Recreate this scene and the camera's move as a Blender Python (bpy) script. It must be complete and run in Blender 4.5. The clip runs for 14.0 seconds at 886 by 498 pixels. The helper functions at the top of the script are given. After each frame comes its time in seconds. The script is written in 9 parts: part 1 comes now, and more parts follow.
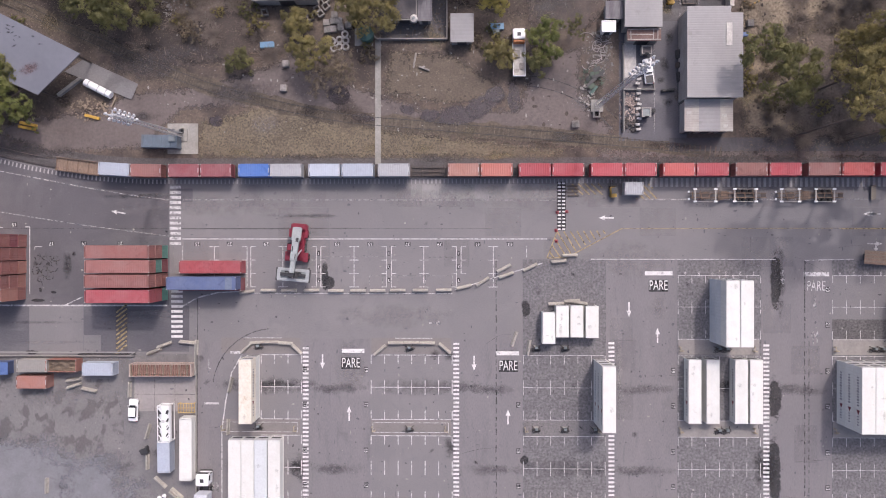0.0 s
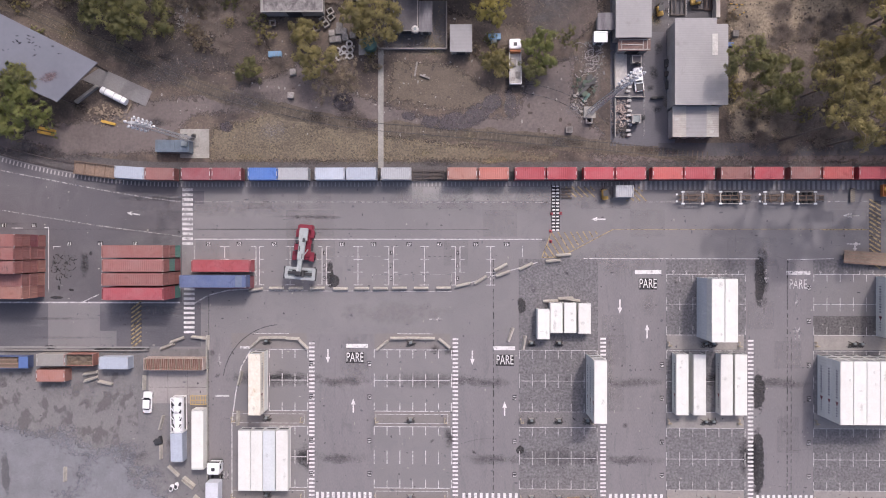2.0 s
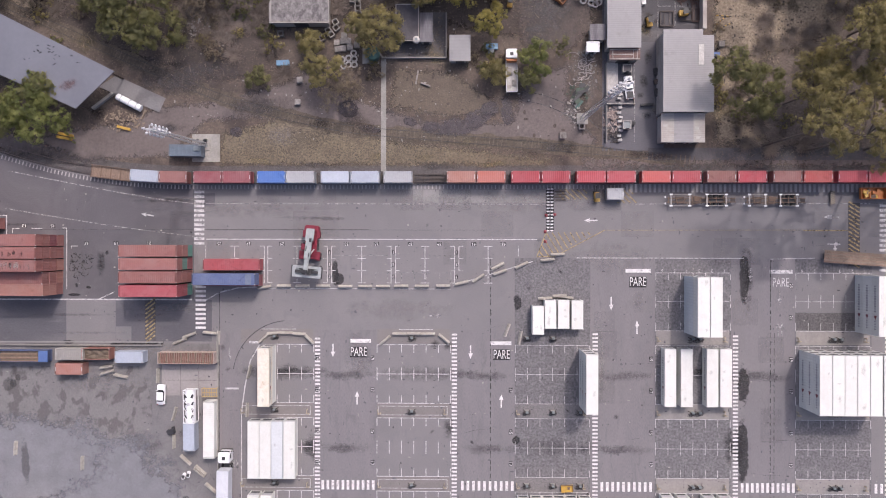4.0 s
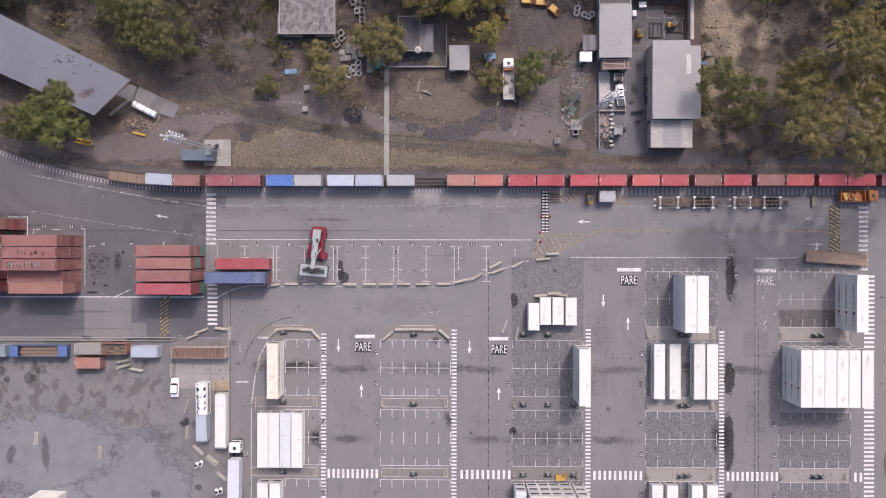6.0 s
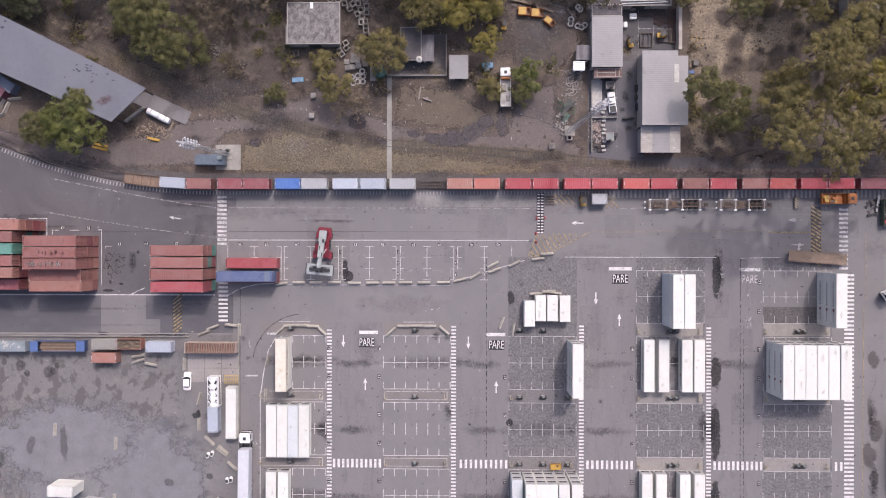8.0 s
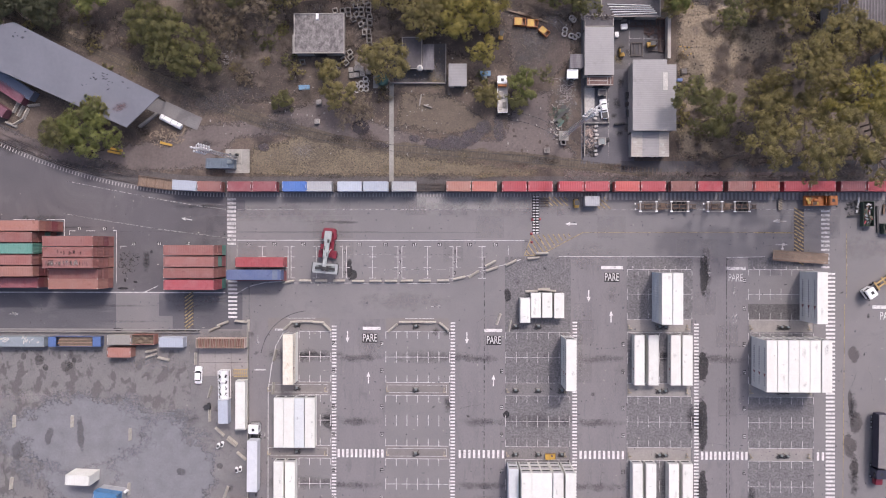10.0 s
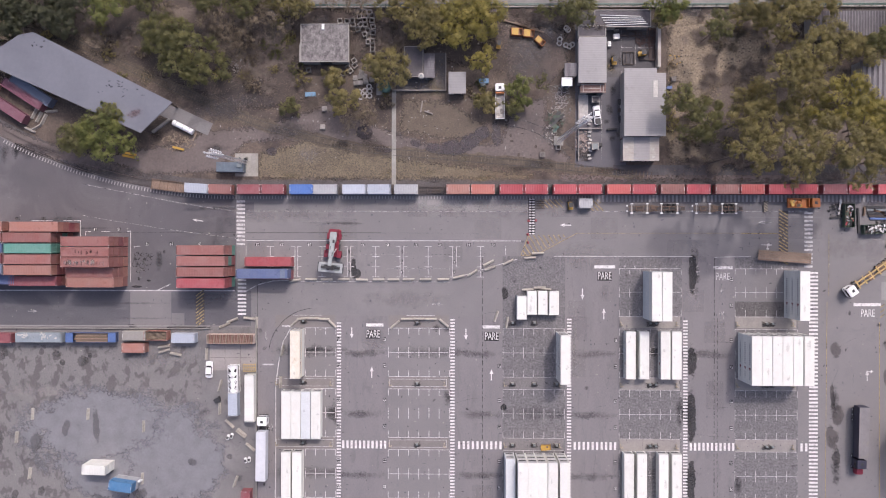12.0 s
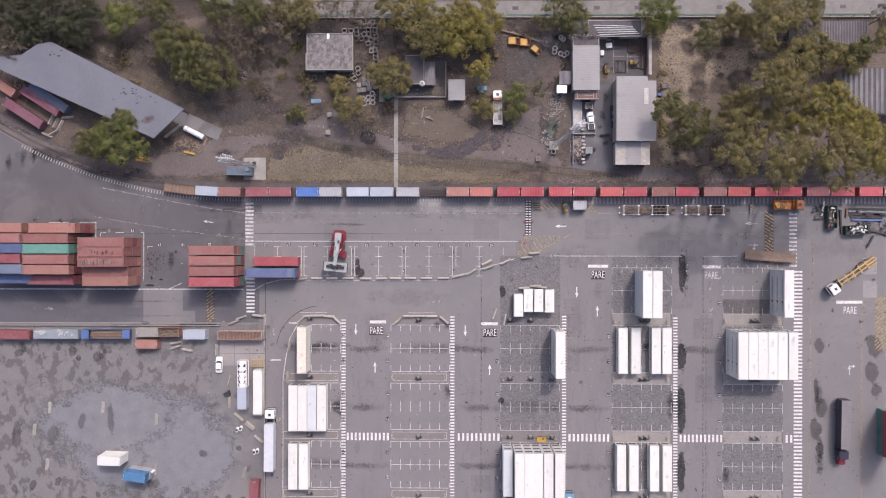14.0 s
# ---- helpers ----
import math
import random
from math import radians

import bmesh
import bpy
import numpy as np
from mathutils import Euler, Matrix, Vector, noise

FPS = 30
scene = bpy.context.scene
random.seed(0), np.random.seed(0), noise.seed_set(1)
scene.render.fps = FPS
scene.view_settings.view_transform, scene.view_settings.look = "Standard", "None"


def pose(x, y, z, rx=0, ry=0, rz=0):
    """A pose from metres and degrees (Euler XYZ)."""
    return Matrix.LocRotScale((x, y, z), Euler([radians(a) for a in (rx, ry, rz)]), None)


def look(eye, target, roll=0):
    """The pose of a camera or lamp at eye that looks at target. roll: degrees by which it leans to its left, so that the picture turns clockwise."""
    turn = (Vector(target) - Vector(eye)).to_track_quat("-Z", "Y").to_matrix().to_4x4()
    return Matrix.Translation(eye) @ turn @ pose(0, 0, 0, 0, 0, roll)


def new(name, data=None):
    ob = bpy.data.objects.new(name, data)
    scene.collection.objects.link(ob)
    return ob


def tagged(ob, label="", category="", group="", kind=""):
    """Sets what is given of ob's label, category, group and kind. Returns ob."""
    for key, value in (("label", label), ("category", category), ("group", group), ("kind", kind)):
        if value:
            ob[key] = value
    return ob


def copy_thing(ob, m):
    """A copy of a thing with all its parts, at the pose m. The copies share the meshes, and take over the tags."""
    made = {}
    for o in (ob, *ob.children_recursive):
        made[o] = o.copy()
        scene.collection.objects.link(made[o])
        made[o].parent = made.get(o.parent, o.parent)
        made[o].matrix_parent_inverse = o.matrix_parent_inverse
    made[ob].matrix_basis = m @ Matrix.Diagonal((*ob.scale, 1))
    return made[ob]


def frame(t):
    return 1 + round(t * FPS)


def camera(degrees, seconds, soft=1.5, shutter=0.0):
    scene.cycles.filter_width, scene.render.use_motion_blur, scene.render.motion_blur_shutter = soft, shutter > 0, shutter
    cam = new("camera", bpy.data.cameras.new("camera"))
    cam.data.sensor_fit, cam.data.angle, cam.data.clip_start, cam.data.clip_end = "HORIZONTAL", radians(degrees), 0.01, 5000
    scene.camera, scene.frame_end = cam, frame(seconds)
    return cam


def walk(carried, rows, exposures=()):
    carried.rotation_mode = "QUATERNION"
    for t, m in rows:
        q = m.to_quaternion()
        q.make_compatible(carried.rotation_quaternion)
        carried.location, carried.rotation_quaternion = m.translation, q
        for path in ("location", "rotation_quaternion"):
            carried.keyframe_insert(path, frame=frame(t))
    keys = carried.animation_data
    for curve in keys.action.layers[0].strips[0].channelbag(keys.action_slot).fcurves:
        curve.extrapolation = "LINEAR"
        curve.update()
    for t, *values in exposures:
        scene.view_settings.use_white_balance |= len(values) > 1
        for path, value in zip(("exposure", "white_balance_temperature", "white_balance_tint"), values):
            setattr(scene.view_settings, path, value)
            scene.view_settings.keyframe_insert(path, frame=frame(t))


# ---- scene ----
cam = camera(64.18, 14.0, soft=1.0)
ROWS = [
    (0, 0.000, 0.000, 138.663, -0.012, 1.086, 0.000),
    (0.5, 0.012, 0.001, 140.336, -0.036, 1.084, 0.000),
    (1, 0.034, 0.029, 142.029, -0.049, 1.080, 0.006),
    (1.5, 0.065, 0.062, 143.748, -0.060, 1.075, 0.012),
    (2, 0.122, 0.109, 145.501, -0.069, 1.063, 0.023),
    (2.5, 0.162, 0.126, 147.267, -0.091, 1.062, 0.039),
    (3, 0.217, 0.151, 149.054, -0.108, 1.060, 0.056),
    (5.5, 0.407, 0.070, 158.418, -0.074, 1.068, 0.072),
    (6, 0.419, 0.037, 160.379, -0.064, 1.069, 0.072),
    (6.5, 0.436, 0.005, 162.335, -0.055, 1.068, 0.070),
    (7, 0.462, -0.001, 164.295, -0.041, 1.069, 0.067),
    (7.5, 0.505, -0.015, 166.265, -0.034, 1.069, 0.072),
    (8, 0.559, -0.039, 168.233, -0.033, 1.070, 0.078),
    (10.5, 0.913, -0.069, 178.153, -0.042, 1.107, 0.074),
    (11, 0.892, -0.065, 180.147, -0.041, 1.103, 0.086),
    (11.5, 0.891, -0.056, 182.152, -0.037, 1.088, 0.089),
    (12, 0.898, -0.064, 184.157, -0.038, 1.071, 0.087),
    (12.5, 0.913, -0.074, 186.159, -0.038, 1.056, 0.079),
    (13, 0.911, -0.079, 188.161, -0.032, 1.055, 0.069),
    (13.5, 0.924, -0.091, 190.192, -0.029, 1.051, 0.061),
    (14, 0.930, -0.091, 192.218, -0.019, 1.051, 0.051),
]
walk(cam, [(t, pose(x, y, z, rx, ry, rz)) for t, x, y, z, rx, ry, rz in ROWS],
     exposures=[(0.0, 0.38, 6270, 17), (14.0, 0.38, 6270, 17)])

# ---- daylight: hazy sun in the north-north-east ----
world = bpy.data.worlds.new("sky")
scene.world = world
world.use_nodes = True
SUN_WAY = Vector((3.1, 6.4, 9.1)).normalized()
sky = world.node_tree.nodes.new("ShaderNodeTexSky")
sky.sky_type, sky.sun_disc = "NISHITA", False
sky.sun_elevation = math.asin(SUN_WAY.z)
sky.sun_rotation = math.atan2(SUN_WAY.x, SUN_WAY.y)
sky.dust_density, sky.air_density = 6.0, 0.8
world.node_tree.links.new(sky.outputs[0], world.node_tree.nodes["Background"].inputs[0])
world.node_tree.nodes["Background"].inputs[1].default_value = 0.15
sun = new("sun", bpy.data.lights.new("sun", "SUN"))
sun.data.energy, sun.data.angle, sun.data.color = 1.28, radians(0.6), (1.0, 0.93, 0.85)
sun.matrix_world = look(SUN_WAY * 300, (0, 0, 0))


# ---- materials ----
def material(name, colour, second=None, scale=1.0, rough=0.8, metal=0.0, fine=6.0, fine_amount=0.12, bump=0.15, vary=0.0,
             stretch=(1, 1, 1), space="Position", sharp=0.18, third=None, third_scale=0.1, third_cut=0.55, third_soft=0.12, third_detail=5, third_bend=0.8):
    """A weathered surface: two colours mixed by a broad noise, a fine grain, an optional third colour in larger patches."""
    m = bpy.data.materials.new(name)
    m.use_nodes = True
    nt = m.node_tree
    n, link = nt.nodes, nt.links.new
    b = n["Principled BSDF"]
    if space == "Position":
        src = n.new("ShaderNodeNewGeometry").outputs["Position"]
    else:
        src = n.new("ShaderNodeTexCoord").outputs["Object"]
        if vary:
            ri = n.new("ShaderNodeObjectInfo")
            add = n.new("ShaderNodeVectorMath")
            add.operation = "MULTIPLY_ADD"
            link(ri.outputs["Random"], add.inputs[0])
            add.inputs[1].default_value = (97, 61, 43)
            link(src, add.inputs[2])
            src = add.outputs[0]
    mp = n.new("ShaderNodeMapping")
    mp.inputs["Scale"].default_value = stretch
    link(src, mp.inputs[0])
    src = mp.outputs[0]

    def noise_node(s, detail, distort=0.0):
        t = n.new("ShaderNodeTexNoise")
        t.inputs["Scale"].default_value, t.inputs["Detail"].default_value = s, detail
        t.inputs["Roughness"].default_value, t.inputs["Distortion"].default_value = 0.62, distort
        link(src, t.inputs["Vector"])
        return t

    def ramp(fac, lo, hi):
        r = n.new("ShaderNodeMapRange")
        r.inputs[1].default_value, r.inputs[2].default_value = lo, hi
        link(fac, r.inputs[0])
        return r.outputs[0]

    def mix(fac, a, c, kind="MIX"):
        x = n.new("ShaderNodeMix")
        x.data_type, x.blend_type = "RGBA", kind
        for sock, v in ((x.inputs[0], fac), (x.inputs[6], a), (x.inputs[7], c)):
            if isinstance(v, bpy.types.NodeSocket):
                link(v, sock)
            else:
                sock.default_value = v if not isinstance(v, tuple) else (*v, 1)
        return x.outputs[2]

    second = second or tuple(c * 0.8 for c in colour)
    big = noise_node(scale, 6, 0.4)
    col = mix(ramp(big.outputs["Fac"], 0.5 - sharp, 0.5 + sharp), colour, second)
    if third:
        wide = noise_node(third_scale, third_detail, third_bend)
        col = mix(ramp(wide.outputs["Fac"], third_cut, third_cut + third_soft), col, third)
    grain = noise_node(fine, 4)
    g = ramp(grain.outputs["Fac"], 0.25, 0.75)
    shade = n.new("ShaderNodeMapRange")
    shade.inputs[3].default_value, shade.inputs[4].default_value = 1 - fine_amount, 1 + fine_amount
    link(g, shade.inputs[0])
    level = shade.outputs[0]
    if vary:
        oi = n.new("ShaderNodeObjectInfo")
        vr = n.new("ShaderNodeMapRange")
        vr.inputs[3].default_value, vr.inputs[4].default_value = 1 - vary, 1 + vary
        link(oi.outputs["Random"], vr.inputs[0])
        mm = n.new("ShaderNodeMath")
        mm.operation = "MULTIPLY"
        link(level, mm.inputs[0])
        link(vr.outputs[0], mm.inputs[1])
        level = mm.outputs[0]
    comb = n.new("ShaderNodeCombineXYZ")
    for i in range(3):
        link(level, comb.inputs[i])
    col = mix(1.0, col, comb.outputs[0], "MULTIPLY")
    link(col, b.inputs["Base Color"])
    b.inputs["Roughness"].default_value, b.inputs["Metallic"].default_value = rough, metal
    if bump:
        bp = n.new("ShaderNodeBump")
        bp.inputs["Strength"].default_value, bp.inputs["Distance"].default_value = bump, 0.05
        link(grain.outputs["Fac"], bp.inputs["Height"])
        link(bp.outputs[0], b.inputs["Normal"])
    return m


def worn_paint(name, colour, wear=0.5, scale=1.6):
    """Road paint with holes worn through it."""
    m = material(name, colour, tuple(c * 0.8 for c in colour), scale=0.6, rough=0.75, fine=4, bump=0.0)
    nt = m.node_tree
    n, link = nt.nodes, nt.links.new
    g = n.new("ShaderNodeNewGeometry")
    t = n.new("ShaderNodeTexNoise")
    t.inputs["Scale"].default_value, t.inputs["Detail"].default_value, t.inputs["Roughness"].default_value = scale, 7, 0.75
    link(g.outputs["Position"], t.inputs["Vector"])
    r = n.new("ShaderNodeMapRange")
    r.inputs[1].default_value, r.inputs[2].default_value = wear - 0.12, wear + 0.1
    r.inputs[3].default_value, r.inputs[4].default_value = 0.12, 0.95
    link(t.outputs["Fac"], r.inputs[0])
    link(r.outputs[0], n["Principled BSDF"].inputs["Alpha"])
    return m


def stain_material(name, colour, strength, scale=0.5, rough=0.8, crisp=False):
    """A stain that thins out from its middle to a ragged, soft edge."""
    m = material(name, colour, scale=0.7, rough=rough, bump=0.0)
    nt = m.node_tree
    n, link = nt.nodes, nt.links.new
    tc = n.new("ShaderNodeTexCoord")
    sub = n.new("ShaderNodeVectorMath")
    sub.operation = "SUBTRACT"
    sub.inputs[1].default_value = (0.5, 0.5, 0.5)
    link(tc.outputs["Generated"], sub.inputs[0])
    flat = n.new("ShaderNodeVectorMath")
    flat.operation = "MULTIPLY"
    flat.inputs[1].default_value = (1, 1, 0)
    link(sub.outputs[0], flat.inputs[0])
    ln = n.new("ShaderNodeVectorMath")
    ln.operation = "LENGTH"
    link(flat.outputs[0], ln.inputs[0])
    g = n.new("ShaderNodeNewGeometry")

    def wobble(s, detail):
        t = n.new("ShaderNodeTexNoise")
        t.inputs["Scale"].default_value, t.inputs["Detail"].default_value, t.inputs["Roughness"].default_value = s, detail, 0.68
        link(g.outputs["Position"], t.inputs["Vector"])
        return t.outputs["Fac"]

    def math_node(kind, a, b):
        x = n.new("ShaderNodeMath")
        x.operation = kind
        for sock, v in zip(x.inputs, (a, b)):
            if isinstance(v, bpy.types.NodeSocket):
                link(v, sock)
            else:
                sock.default_value = v
        return x.outputs[0]

    def smooth(v, lo, hi, top=1.0):
        r = n.new("ShaderNodeMapRange")
        r.interpolation_type = "SMOOTHSTEP"
        r.inputs[1].default_value, r.inputs[2].default_value, r.inputs[4].default_value = lo, hi, top
        link(v, r.inputs[0])
        return r.outputs[0]

    ragged = math_node("ADD", ln.outputs["Value"], math_node("MULTIPLY", math_node("SUBTRACT", wobble(scale, 6), 0.5), 0.75 if crisp else 0.9))
    body = smooth(ragged, 0.40, 0.30) if crisp else smooth(ragged, 0.42, 0.02)
    edge = smooth(ln.outputs["Value"], 0.5, 0.3)
    mottle = smooth(wobble(scale * 3.5, 5), 0.3, 0.62)
    keep = math_node("ADD", math_node("MULTIPLY", mottle, 0.2 if crisp else 0.65), 0.8 if crisp else 0.35)
    alpha = math_node("MULTIPLY", math_node("MULTIPLY", body, edge), math_node("MULTIPLY", keep, strength))
    link(alpha, n["Principled BSDF"].inputs["Alpha"])
    return m


def tint_material(name, colour, strength):
    """A thin even film with worn gaps, for slabs relaid at another time."""
    m = bpy.data.materials.new(name)
    m.use_nodes = True
    n, link = m.node_tree.nodes, m.node_tree.links.new
    p = n["Principled BSDF"]
    p.inputs["Base Color"].default_value, p.inputs["Roughness"].default_value = (*colour, 1), 0.85
    g, t, r = n.new("ShaderNodeNewGeometry"), n.new("ShaderNodeTexNoise"), n.new("ShaderNodeMapRange")
    t.inputs["Scale"].default_value, t.inputs["Detail"].default_value = 0.45, 6
    link(g.outputs["Position"], t.inputs["Vector"])
    link(t.outputs["Fac"], r.inputs[0])
    r.inputs[1].default_value, r.inputs[2].default_value, r.inputs[3].default_value, r.inputs[4].default_value = 0.35, 0.65, strength * 0.35, strength
    link(r.outputs[0], p.inputs["Alpha"])
    return m


